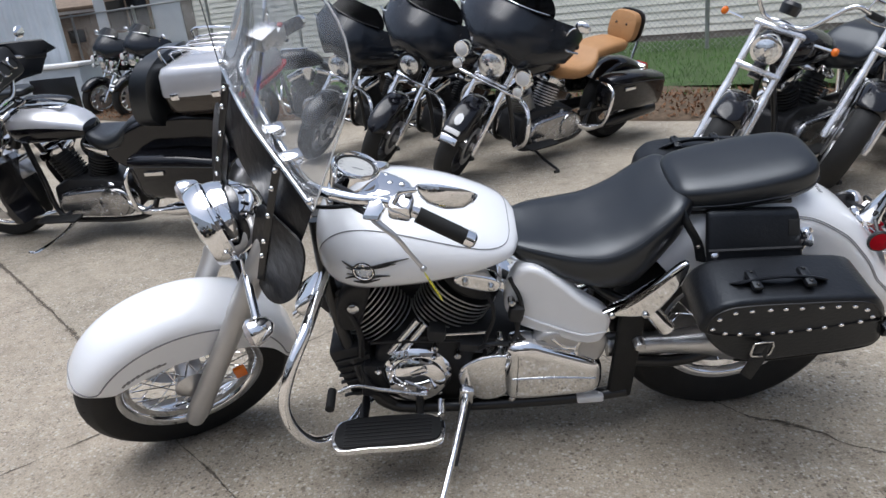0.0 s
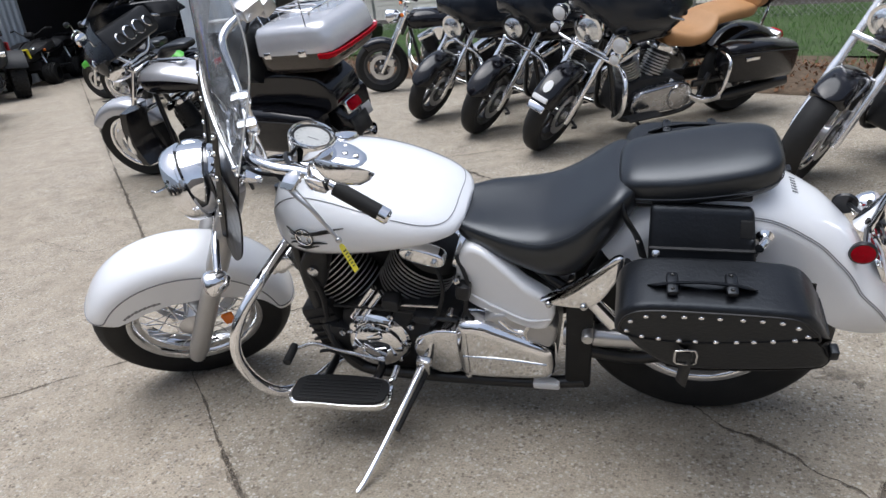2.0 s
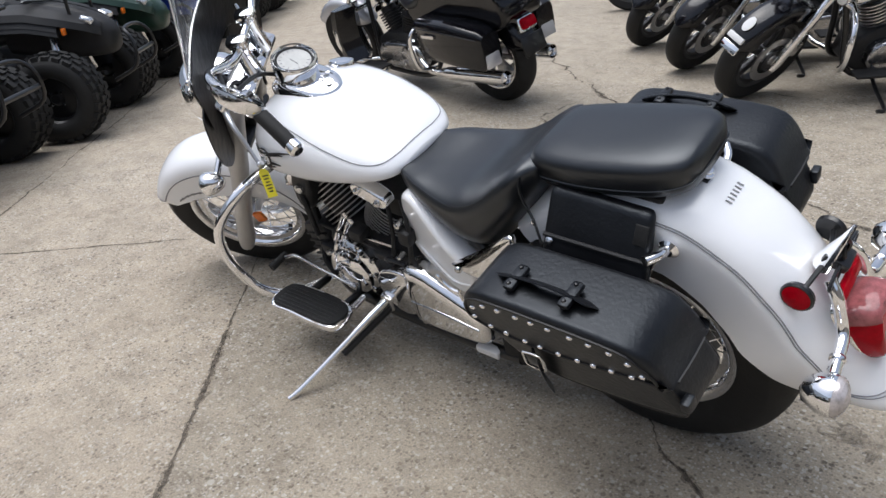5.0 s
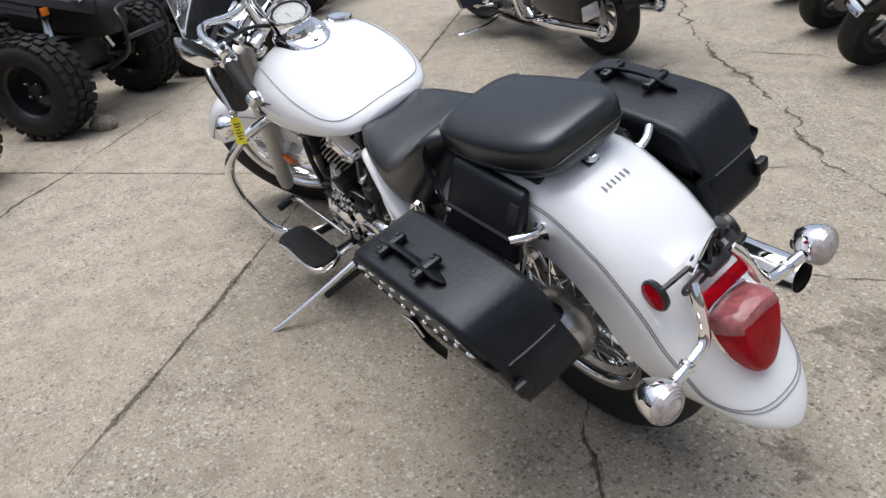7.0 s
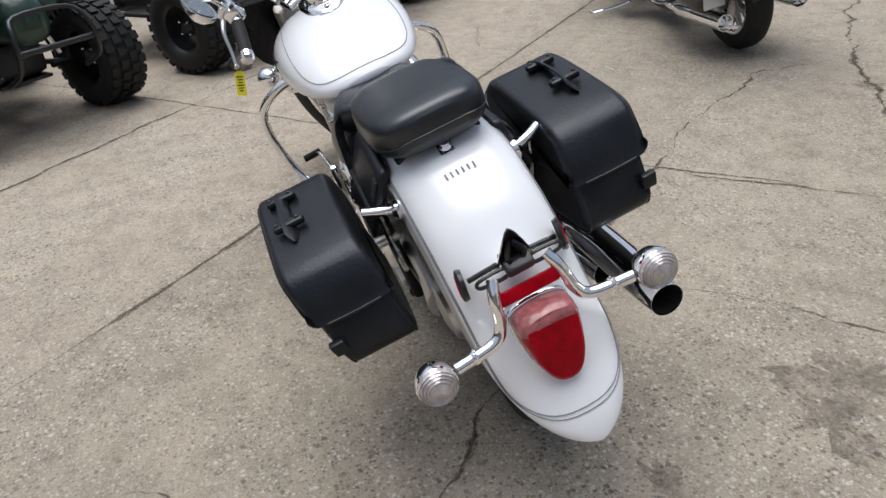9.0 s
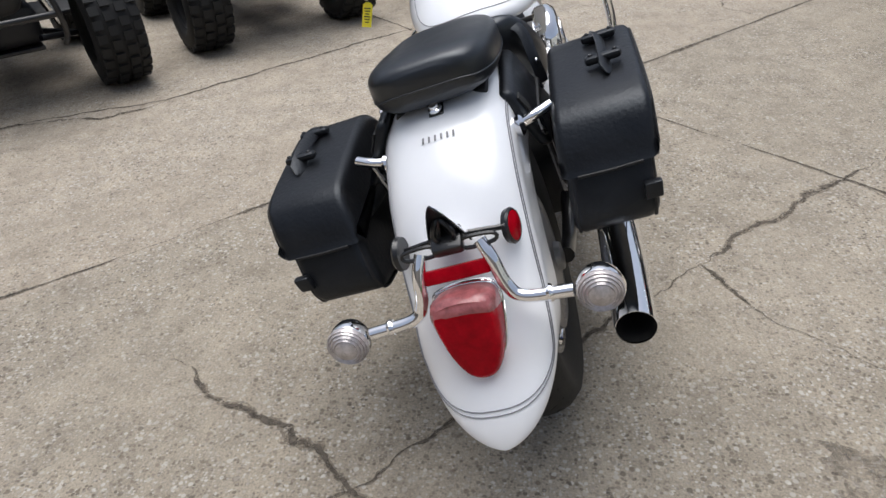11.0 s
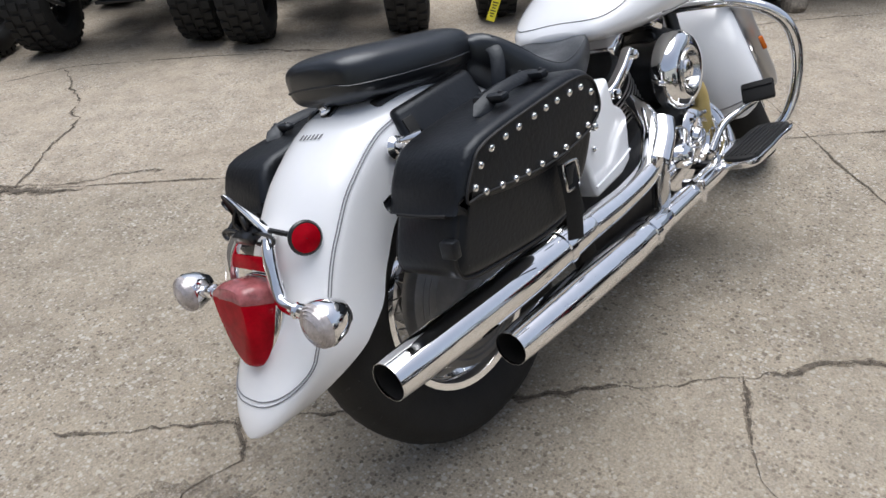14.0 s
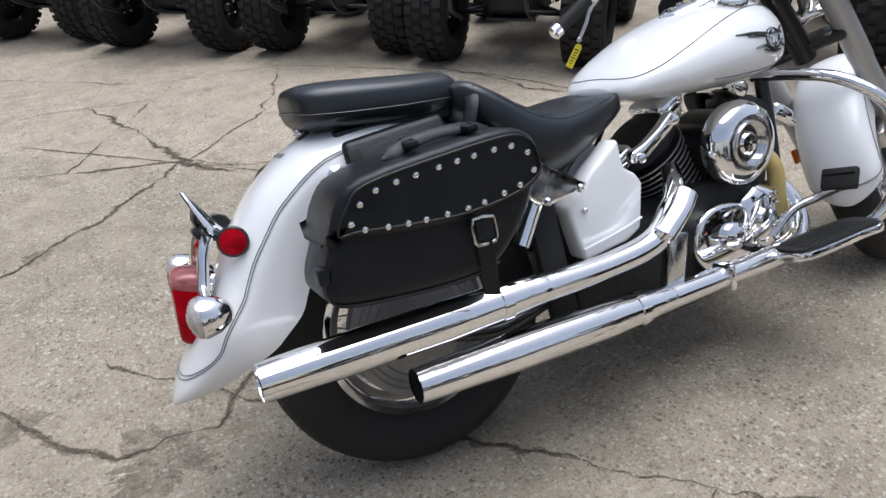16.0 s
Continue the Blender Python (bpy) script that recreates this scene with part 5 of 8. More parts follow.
    P("pedal_pad", box((-0.435, 0.292, 0.398), (0.022, 0.085, 0.055), (8, -30, 8), 0.006), RUBBER, "black rubber brake pad", parent=pedal)
    for i in range(4):
        P("pad_rib", box((-0.424 - 0.0018 * i, 0.292, 0.378 + 0.012 * i), (0.004, 0.078, 0.004), (8, -30, 8), 0.001), THREAD, parent=pedal)
    stand = P("kickstand", tube([(-0.128, -0.165, 0.262), (-0.145, -0.243, 0.247), (-0.190, -0.40, 0.200), (-0.224, -0.505, 0.168), (-0.240, -0.545, 0.160)], [0.015, 0.011, 0.009, 0.0095, 0.008], 12), CHROME, "chrome kickstand resting on the concrete")
    P("stand_spring", tube([(-0.125, -0.175, 0.230), (-0.175, -0.36, 0.190)], 0.010, 8, 0), THREAD, parent=stand)
    P("stand_pivot", box((-0.130, -0.160, 0.250), (0.045, 0.05, 0.06), (0, 10, 0), 0.01), DULL_CHROME)

    # saddlebags
    bag_out = [(0.445, 0.655), (0.462, 0.690), (0.505, 0.710), (0.62, 0.706), (0.775, 0.690), (0.818, 0.660), (0.842, 0.612), (0.872, 0.540), (0.872, 0.508), (0.845, 0.488), (0.74, 0.472), (0.62, 0.464), (0.545, 0.476), (0.485, 0.535), (0.45, 0.600)]
    for sgn in (-1, 1):
        # the bags hang with their feet drawn in, the left one more and further out
        hang = Matrix.Identity(4)
        hang[1][2] = -0.19 if sgn < 0 else 0.10
        hang[1][3] = -0.66 * hang[1][2] - (0.027 if sgn < 0 else 0.0)
        hang[2][3] = -0.002 if sgn < 0 else 0.012
        PB = lambda name, bm, mat, label="", parent=None, sharp=38: part(name, bm, mat, parent or bike, label, hang, sharp)
        bag = PB("saddlebag", pillow(rounded(bag_out, 3), sgn * 0.195, sgn * 0.345, 0.022), LEATHER, "black leather saddlebag with chrome studs", sharp=50)
        flap = [(0.438, 0.612), (0.437, 0.662), (0.458, 0.699), (0.505, 0.7175), (0.62, 0.7135), (0.778, 0.698), (0.826, 0.666), (0.852, 0.612), (0.856, 0.600), (0.82, 0.605), (0.72, 0.585), (0.60, 0.575), (0.50, 0.59)]
        PB("flap", pillow(rounded(flap, 3), sgn * 0.186, sgn * 0.353, 0.017), LEATHER, "stitched leather lid", parent=bag, sharp=50)
        seam = [(x, z) for x, z in rounded([(0.448, 0.625), (0.447, 0.660), (0.465, 0.690), (0.507, 0.704), (0.62, 0.700), (0.772, 0.686), (0.812, 0.658), (0.836, 0.615), (0.80, 0.612), (0.70, 0.598), (0.60, 0.590), (0.50, 0.60)], 4)]
        PB("piping", tube([V(x, sgn * 0.3535, z) for x, z in seam] + [V(seam[0][0], sgn * 0.3535, seam[0][1])], 0.003, 6, 0), THREAD, parent=bag)
        for yy in (0.205, 0.336):
            PB("welt", tube([V(x - 0.003, sgn * yy, z - 0.001) for x, z in ((0.842, 0.600), (0.868, 0.545), (0.870, 0.512), (0.845, 0.4885), (0.74, 0.4725), (0.62, 0.4645), (0.545, 0.4765))], 0.0036, 6, 5), THREAD, parent=bag)
        PB("welt", tube([V(x, sgn * 0.3425, z) for x, z in ((0.447, 0.640), (0.464, 0.690), (0.507, 0.7085), (0.62, 0.7045), (0.774, 0.689), (0.818, 0.659), (0.840, 0.612))], 0.0030, 6, 6), THREAD, parent=bag)
        PB("welt", tube([(0.858, sgn * 0.215, 0.600), (0.859, sgn * 0.27, 0.599), (0.858, sgn * 0.325, 0.600)], 0.003, 6, 4), THREAD, parent=bag)
        top = spline([V(0.458, 0, 0.632), V(0.462, 0, 0.660), V(0.495, 0, 0.684), V(0.56, 0, 0.686), V(0.66, 0, 0.681), V(0.76, 0, 0.672), V(0.80, 0, 0.648), V(0.812, 0, 0.628)], 12)
        low = spline([V(0.49, 0, 0.612), V(0.56, 0, 0.600), V(0.64, 0, 0.598), V(0.72, 0, 0.603), V(0.79, 0, 0.613)], 12)
        for curve, count in ((top, 12), (low, 9)):
            dist = [0.0]
            for a, b in zip(curve, curve[1:]):
                dist.append(dist[-1] + (b - a).length)
            for i in range(count):
                want = dist[-1] * i / (count - 1)
                j = min(range(len(dist)), key=lambda q: abs(dist[q] - want))
                PB("stud", lathe([(0.0068, -0.002), (0.0068, 0.001), (0.005, 0.004), (0.001, 0.0055)], facing((curve[j].x, sgn * 0.353, curve[j].z), (0, sgn, 0)), 12), CHROME, parent=bag)
        # carrying handle on the lid
        hz = 0.7165
        hp = [(0.502, sgn * 0.285, hz + 0.002), (0.522, sgn * 0.287, hz + 0.003), (0.556, sgn * 0.289, hz + 0.012), (0.61, sgn * 0.290, hz + 0.015), (0.664, sgn * 0.291, hz + 0.009), (0.698, sgn * 0.292, hz - 0.002), (0.718, sgn * 0.293, hz - 0.006)]
        hd = PB("handle", tube(hp, [0.003, 0.017, 0.014, 0.012, 0.014, 0.017, 0.003], 10, flat=0.30), LEATHER, "leather carrying handle", parent=bag)
        for x, z in ((0.552, hz + 0.003), (0.667, hz + 0.000)):
            PB("handle_loop", box((x, sgn * 0.290, z + 0.008), (0.024, 0.066, 0.016), (0, 3, 0), 0.007), LEATHER, parent=bag)
            for y in (-0.022, 0.022):
                PB("rivet", ball((x, sgn * 0.290 + y, z + 0.015), 0.005, 8), BLACK, parent=bag)
        # buckle and strap
        strap = [(0.578, sgn * 0.356, 0.575), (0.582, sgn * 0.364, 0.53), (0.578, sgn * 0.362, 0.48), (0.574, sgn * 0.355, 0.425)]
        PB("buckle_strap", tube(strap, 0.015, 8, flat=0.2), LEATHER, "hanging leather strap", parent=bag)
        PB("buckle", tube([(0.56, sgn * 0.366, 0.575), (0.60, sgn * 0.366, 0.578), (0.602, sgn * 0.369, 0.545), (0.598, sgn * 0.369, 0.530), (0.562, sgn * 0.369, 0.530), (0.558, sgn * 0.368, 0.55), (0.56, sgn * 0.366, 0.575)], 0.0032, 8, 2), DULL_CHROME, "chrome buckle", parent=bag)
        PB("buckle", box((0.58, sgn * 0.3665, 0.555), (0.030, 0.004, 0.034), (0, 0, 0), 0.001), LEATHER, parent=bag)
        PB("rear_tab", box((0.873, sgn * 0.335, 0.553), (0.018, 0.03, 0.03), (0, 0, 0), 0.004), LEATHER, parent=bag)
        # tool pouch yoke between bag and mudguard
        drape = Matrix.Identity(4)
        tilt = 0.55 if sgn < 0 else 0.40
        drape[1][2] = -tilt * sgn
        drape[1][3] = sgn * (tilt * 0.776 - 0.016)
        drape[2][3] = 0.0 if sgn < 0 else -0.014
        bm = prism([(0.502, 0.640), (0.504, 0.70), (0.510, 0.776), (0.60, 0.772), (0.728, 0.762), (0.732, 0.70), (0.734, 0.640), (0.62, 0.646)], sgn * 0.112, sgn * 0.140, 0.012, 3)
        P("yoke", bm, LEATHER, "black leather yoke joining the bags", drape, bag)
        P("piping", tube([(0.506, sgn * 0.141, 0.693), (0.731, sgn * 0.141, 0.684)], 0.004, 6, 0), THREAD, m=drape, parent=bag)
        P("yoke_patch", box((0.712, sgn * 0.141, 0.728), (0.026, 0.004, 0.034), (0, 3, 0), 0.001), RUBBER, m=drape, parent=bag)
        P("yoke_ring", lathe([(0.007, -0.002), (0.009, 0.001), (0.006, 0.004)], facing((0.520, sgn * 0.141, 0.682), (0, sgn, 0)), 12), CHROME, m=drape, parent=bag)
        P("strap_rivet", lathe([(0.006, -0.002), (0.006, 0.001), (0.001, 0.004)], facing((0.482, sgn * 0.1665, 0.708), (0, sgn, 0)), 10), CHROME, parent=bag)
        post = P("bag_post", tube([(0.752, sgn * 0.118, 0.690), (0.750, sgn * 0.16, 0.700), (0.735, sgn * 0.19, 0.705)], 0.010, 12), CHROME, "chrome bag support post")
        P("post_cap", lathe([(0.019, -0.008), (0.021, 0.004), (0.012, 0.012)], facing((0.752, sgn * 0.128, 0.690), (0, sgn, 0)), 16), CHROME, parent=post)
        P("bag_support", tube([(0.745, sgn * 0.165, 0.70), (0.70, sgn * 0.165, 0.60), (0.62, sgn * 0.16, 0.47)], 0.006, 8), CHROME)

    # tail lamp, indicators, plate bracket
    n_out = V(math.cos(radians(22)), 0, math.sin(radians(22)))
    base = V(1.036, 0, 0.492)
    down = V(n_out.z, 0, -n_out.x)
    M = Matrix(((n_out.x, 0, -down.x, base.x), (0, 1, 0, 0), (n_out.z, 0, -down.z, base.z), (0, 0, 0, 1)))
    outl = [(0.90 * y, z) for y, z in [(-0.062, 0.040), (-0.052, 0.066), (0.0, 0.074), (0.052, 0.066), (0.062, 0.040), (0.057, -0.005), (0.046, -0.044), (0.026, -0.076), (0.0, -0.085), (-0.026, -0.076), (-0.046, -0.044), (-0.057, -0.005)]]

    def tail(scale_list, mat, name, label="", parent=None, z_min=None):
        rings = []
        for x, sc, dz in scale_list:
            rings.append([V(x * (0.58 + 0.42 * min(1.0, max(z + 0.084, 0) / 0.130)) if x > 0.02 else x, y * sc, z * sc + dz) for y, z in rounded(outl, 4)])
        return P(name, loft(rings), mat, label, M, parent, 50)

    tl = tail([(0.0, 1.06, 0), (0.012, 1.06, 0), (0.016, 1.0, 0)], CHROME, "tail_light", "large red teardrop tail light with chrome base")
    tail([(0.014, 0.98, 0), (0.050, 0.96, -0.001), (0.066, 0.90, -0.002), (0.074, 0.80, -0.003)], RED_LENS, "lens", "red lens", tl)
    sharp_top = [(0.018, 1.0, 0), (0.051, 0.975, -0.001), (0.0675, 0.915, -0.002), (0.0755, 0.82, -0.003)]
    rings = []
    for x, sc, dz in sharp_top:
        rings.append([V(x * (0.58 + 0.42 * min(1.0, (max(z, 0.036) + 0.084) / 0.130)), y * sc, max(z * sc + dz, 0.034 + 0.004 * math.cos(y * 30))) for y, z in rounded(outl, 4)])
    P("clear_window", loft(rings), PINK_LENS, "clear window on top", M, tl, 50)
    for sgn in (-1, 1):
        arm = [(1.005, sgn * 0.050, 0.628), (1.022, sgn * 0.062, 0.60), (1.035, sgn * 0.072, 0.556), (1.043, sgn * 0.095, 0.532), (1.050, sgn * 0.172, 0.528)]
        ar = P("indicator_stalk", tube(arm, 0.0115, 12), CHROME, "bent chrome indicator stalk")
        P("clamp_ring", lathe([(0.013, -0.005), (0.015, 0), (0.013, 0.005)], facing((1.047, sgn * 0.135, 0.530), (0, 1, 0)), 14), CHROME, parent=ar)
        lamp = P("rear_indicator", lathe([(0.006, -0.043), (0.022, -0.036), (0.033, -0.017), (0.0385, 0.006), (0.037, 0.012)], facing((1.054, sgn * 0.212, 0.527), (1, 0, 0.05)), 26), CHROME, "round chrome rear indicator with clear lens")
        P("lens", lathe([(0.0365, 0.009), (0.0355, 0.017), (0.0345, 0.0195), (0.033, 0.0185), (0.031, 0.0235), (0.029, 0.0220), (0.026, 0.0265), (0.024, 0.0250), (0.021, 0.0290), (0.019, 0.0275), (0.012, 0.032), (0.001, 0.034)], facing((1.054, sgn * 0.212, 0.527), (1, 0, 0.05)), 30, caps=False), CLEAR_LENS, parent=lamp)
        rfl = P("side_reflector", lathe([(0.001, -0.008), (0.028, -0.008), (0.030, 0.0), (0.027, 0.004)], facing((0.967, sgn * 0.099, 0.617), (0.25 if sgn > 0 else -0.12, sgn, 0.06)), 26), BLACK, "round red side reflector")
        P("lens", lathe([(0.027, 0.003), (0.02, 0.006), (0.001, 0.007)], facing((0.967, sgn * 0.099, 0.617), (0.25 if sgn > 0 else -0.12, sgn, 0.06)), 24, caps=False), RED_LENS, parent=rfl)
        P("reflector_arm", tube([(0.985, sgn * 0.03, 0.635), (0.972, sgn * 0.085, 0.622)], 0.005, 8, 0), BLACK)
    br = P("plate_bracket", box((1.004, 0, 0.640), (0.046, 0.052, 0.022), (0, 25, 0), 0.006), BLACK, "black number plate bracket")

    def hood(grow, deep, back):
        rings = []
        for f in (0, 0.2, 0.4, 0.6, 0.8, 0.93, 1.0):
            w, d = grow * (0.003 + 0.034 * (1 - f) ** 0.75), deep * (0.004 + 0.026 * (1 - f))
            arc = [radians(-90 + 15 * k) for k in range(13)]
            x, z = 0.994 + 0.030 * f + back, 0.626 + 0.090 * f
            rings.append([V(x - d * math.cos(a), w * math.sin(a), z) for a in arc] + [V(x + 0.002 - (d - 0.0025) * math.cos(a), (w - 0.0012) * math.sin(a), z) for a in arc[::-1]])
        return loft(rings)

    P("bracket_cover", hood(1.0, 1.0, 0.0), CHROME, "pointed chrome bracket hood", parent=br)
    P("bracket_lining", hood(0.955, 0.90, 0.0012), BLACK, "black inside of the hood", parent=br)
    for y in (-0.011, 0.012):
        P("lamp_wire", tube([(1.012, y, 0.645), (1.016, y * 1.4, 0.662), (1.008, y * 0.3, 0.682), (1.004, y, 0.650)], 0.0045, 6), BLACK, parent=br)
    for sgn in (-1, 1):
        slot = rounded([(sgn * 0.026, 0.624), (sgn * 0.026, 0.642), (sgn * 0.074, 0.640), (sgn * 0.074, 0.626)], 4)
        P("slotted_tab", tube([V(1.012, y, z) for y, z in slot] + [V(1.012, *slot[0])], 0.0036, 6, 0), BLACK, parent=br)
    P("plate_reflector", box((1.024, 0, 0.592), (0.012, 0.108, 0.024), (0, -20, 0), 0.003), RED_LENS, "red bar reflector", parent=br)
    return bike


white_cruiser()


# ---- ground ----
def sheet(name, pts, mat, z=0.0, label="", kind="structure"):
    bm = bmesh.new()
    bm.faces.new([bm.verts.new((x, y, z)) for x, y in pts])
    ob = part(name, bm, mat, None, label, smooth=False)
    return tagged(ob, label, "ground", kind=kind)


sheet("ground", [(-150, -150), (150, -150), (150, 150), (-150, 150)], CONCRETE, 0.0, "weathered tan exposed-aggregate concrete of a sales lot")


def crack(pts, width=0.012, rough=0.02, mat=None, label="dark dirt-filled joint in the concrete", name="crack", seed=0):
    """A crumbled dirt-filled gap along points, a hair above the slab, wide and narrow by turns."""
    rnd = random.Random(seed)
    path = []
    for (x0, y0), (x1, y1) in zip(pts, pts[1:]):
        n = max(2, int(math.hypot(x1 - x0, y1 - y0) / 0.012))
        for i in range(n):
            path.append(V(x0 + (x1 - x0) * i / n, y0 + (y1 - y0) * i / n, 0))
    path.append(V(*pts[-1], 0))
    bm = bmesh.new()
    left, right = [], []
    for i, p in enumerate(path):
        d = (path[min(i + 3, len(path) - 1)] - path[max(i - 3, 0)]).normalized()
        nrm = V(-d.y, d.x, 0)
        z = seed * 7.3
        drift = rough * (1.5 * noise.noise(V(p.x * 5, p.y * 5, z)) + 0.8 * noise.noise(V(p.x * 14, p.y * 14, z + 3)) + 0.45 * noise.noise(V(p.x * 38, p.y * 38, z + 5)))
        fade = min(1, i / 9 + 0.1, (len(path) - 1 - i) / 9 + 0.1)
        swell = max(0.10, 0.45 + 0.9 * noise.noise(V(p.x * 2.1, p.y * 2.1, z + 9)) + 0.6 * noise.noise(V(p.x * 11, p.y * 11, z + 11)))
        a = width * fade * swell * (0.65 + 0.9 * abs(noise.noise(V(p.x * 60, p.y * 60, z + 13))) + rnd.uniform(-0.12, 0.12))
        b = width * fade * swell * (0.65 + 0.9 * abs(noise.noise(V(p.x * 60, p.y * 60, z + 17))) + rnd.uniform(-0.12, 0.12))
        c = p + nrm * drift
        left.append(bm.verts.new((c.x + nrm.x * a, c.y + nrm.y * a, 0.0022 + 0.0001 * seed)))
        right.append(bm.verts.new((c.x - nrm.x * b, c.y - nrm.y * b, 0.0022 + 0.0002 * seed)))
    for i in range(len(path) - 1):
        bm.faces.new((left[i], left[i + 1], right[i + 1], right[i]))
    lip = [[], []]
    for i, (a, b) in enumerate(zip(left, right)):
        mid, half = (a.co + b.co) / 2, (a.co - b.co) / 2
        for k, sgn in enumerate((1, -1)):
            p = mid + half * sgn * (2.0 + 1.6 * noise.noise(V(mid.x * 17, mid.y * 17, seed + 31 * k)))
            lip[k].append(bm.verts.new((p.x, p.y, 0.0013 + 0.00004 * seed)))
    for i in range(len(path) - 1):
        bm.faces.new((lip[0][i], lip[0][i + 1], lip[1][i + 1], lip[1][i])).material_index = 1
    ob = part(name, bm, mat or CRACK, None, smooth=False)
    ob.data.materials.append(CRUMBLE)
    return tagged(ob, label, "crack", kind="structure")


# straight slab joints
crack([(-12.5, 13.5), (-9.18, 10.12), (-3.94, 4.79), (-2.15, 2.99), (-1.09, 1.885), (-0.47, 1.26), (0.10, 0.655), (0.57, 0.12), (1.6, -0.95)], 0.009, 0.004, seed=1)
crack([(-4.6, -1.0), (-2.70, 0.81), (-1.69, 1.71), (-1.20, 2.16), (-0.51, 2.84), (0.0, 3.35)], 0.006, 0.006, seed=2)
crack([(-6.0, 4.55), (-3.5, 2.15), (-2.34, 1.08), (-2.0, 0.75), (-1.44, 0.22), (-1.24, 0.035), (-0.956, -0.60), (-0.545, -1.05), (0.025, -1.62), (0.89, -1.75), (2.6, -3.3)], 0.008, 0.012, seed=3)
# wandering cracks
crack([(1.35, 1.20), (0.87, 1.72), (0.66, 1.88), (0.52, 2.04), (0.16, 2.43), (-0.07, 2.63), (-0.25, 2.82), (-0.37, 2.99), (-0.77, 3.43), (-1.02, 3.88), (-1.20, 4.08), (-1.17, 4.70)], 0.010, 0.022, seed=4)
crack([(0.16, 2.43), (0.37, 2.51), (0.44, 2.55), (0.63, 2.80), (0.82, 2.94), (1.5, 3.4)], 0.009, 0.02, seed=5)
crack([(-2.6, 6.2), (-1.95, 5.42), (-1.17, 4.73), (-0.84, 4.51), (-0.68, 4.39), (-0.20, 4.02), (0.20, 3.63), (0.54, 3.48), (1.4, 3.0)], 0.013, 0.03, seed=6)
crack([(-0.29, 3.03), (0.0, 3.3), (0.225, 3.54)], 0.006, 0.02, seed=7)
crack([(-1.04, 4.82), (-0.2, 5.1), (0.8, 5.0)], 0.006, 0.02, seed=8)
crack([(0.62, 0.95), (0.73, 1.09), (0.86, 1.34), (1.08, 1.67), (1.34, 1.66), (1.59, 1.31), (2.1, 1.0)], 0.009, 0.022, seed=9)
crack([(1.25, -1.5), (1.105, -1.074), (0.961, -0.515), (0.872, -0.195), (0.685, 0.051)], 0.013, 0.03, seed=15)
crack([(1.715, -1.464), (1.419, -1.48), (0.889, -1.361)], 0.006, 0.02, seed=16)
crack([(-0.756, -0.92), (-0.952, -0.606), (-1.019, -0.2), (-1.161, 0.038)], 0.010, 0.02, seed=17)
crack([(2.4, 0.9), (1.63, 0.50), (1.23, 0.19), (0.87, -0.23), (0.66, -0.05), (0.40, 0.15)], 0.014, 0.025, seed=10)
crack([(1.7, -0.55), (1.38, -0.39), (1.12, -0.92), (0.89, -1.34), (0.70, -1.7)], 0.007, 0.02, seed=11)
crack([(1.38, -0.39), (0.87, -0.23), (0.35, -0.75), (0.03, -1.62)], 0.007, 0.02, seed=12)
crack([(-3.2, 3.2), (-2.6, 3.0), (-2.36, 3.18)], 0.004, 0.02, seed=14)
for i, (x, y, r) in enumerate(((1.57, 1.38, 0.08), (1.22, 1.73, 0.15), (0.94, 2.70, 0.13), (1.04, 2.56, 0.10), (1.10, 2.12, 0.08), (1.05, 3.25, 0.14), (1.25, 2.95, 0.11), (1.50, 0.42, 0.06), (-0.75, 4.42, 0.08))):
    rnd = random.Random(40 + i)
    rim_pts = []
    for k in range(90):
        a = 2 * math.pi * k / 90
        rr = r * (0.7 + 0.7 * noise.noise(V(math.cos(a) * 1.4, math.sin(a) * 1.4, i * 3.1)) + 0.35 * noise.noise(V(math.cos(a) * 6, math.sin(a) * 6, i * 3.1)) + 0.2 * noise.noise(V(math.cos(a) * 17, math.sin(a) * 17, i))) * rnd.uniform(0.94, 1.06)
        rim_pts.append((x + rr * math.cos(a) * 1.3, y + rr * math.sin(a)))
    tagged(sheet("mortar_patch", rim_pts, MORTAR, 0.0009 + 0.00005 * i, "dark grey worn mortar patch in the concrete"), category="patch")
# loose litter of the lot: chips of stone along the joints
bm = bmesh.new()
rnd = random.Random(5)
for i in range(420):
    x, y = rnd.uniform(-4, 2.6), rnd.uniform(-2.0, 5.5)
    r = rnd.uniform(0.0025, 0.006)
    v = [bm.verts.new((x + rnd.uniform(-r, r), y + rnd.uniform(-r, r), z)) for z in (0.0005, 0.0008, 0.001, r)]
    for f in ((0, 1, 3), (1, 2, 3), (2, 0, 3)):
        bm.faces.new([v[j] for j in f])
tagged(part("gravel", bm, material("pale_stone_chips", (0.42, 0.38, 0.32), 0.9, vary=0.4, vary_scale=3), None, smooth=False), "small pale stone chips scattered on the concrete", "gravel", kind="stuff")
for x, y, sx, rz in ((-3.05, 1.42, 0.17, 30), (-0.86, -1.24, 0.14, 60)):
    bm = ball((0, 0, 0), 1.0, 12)
    for v in bm.verts:
        v.co *= 1 + 0.25 * noise.noise(v.co * 1.7 + V(x, y, 0))
    bm.transform(pose(x, y, 0.03, 0, 0, rz) @ Matrix.Diagonal((sx * 0.6, sx * 0.45, 0.05, 1)))
    tagged(part("concrete_block", bm, PATCH, None), "broken lump of grey concrete lying by a tyre", "rubble")


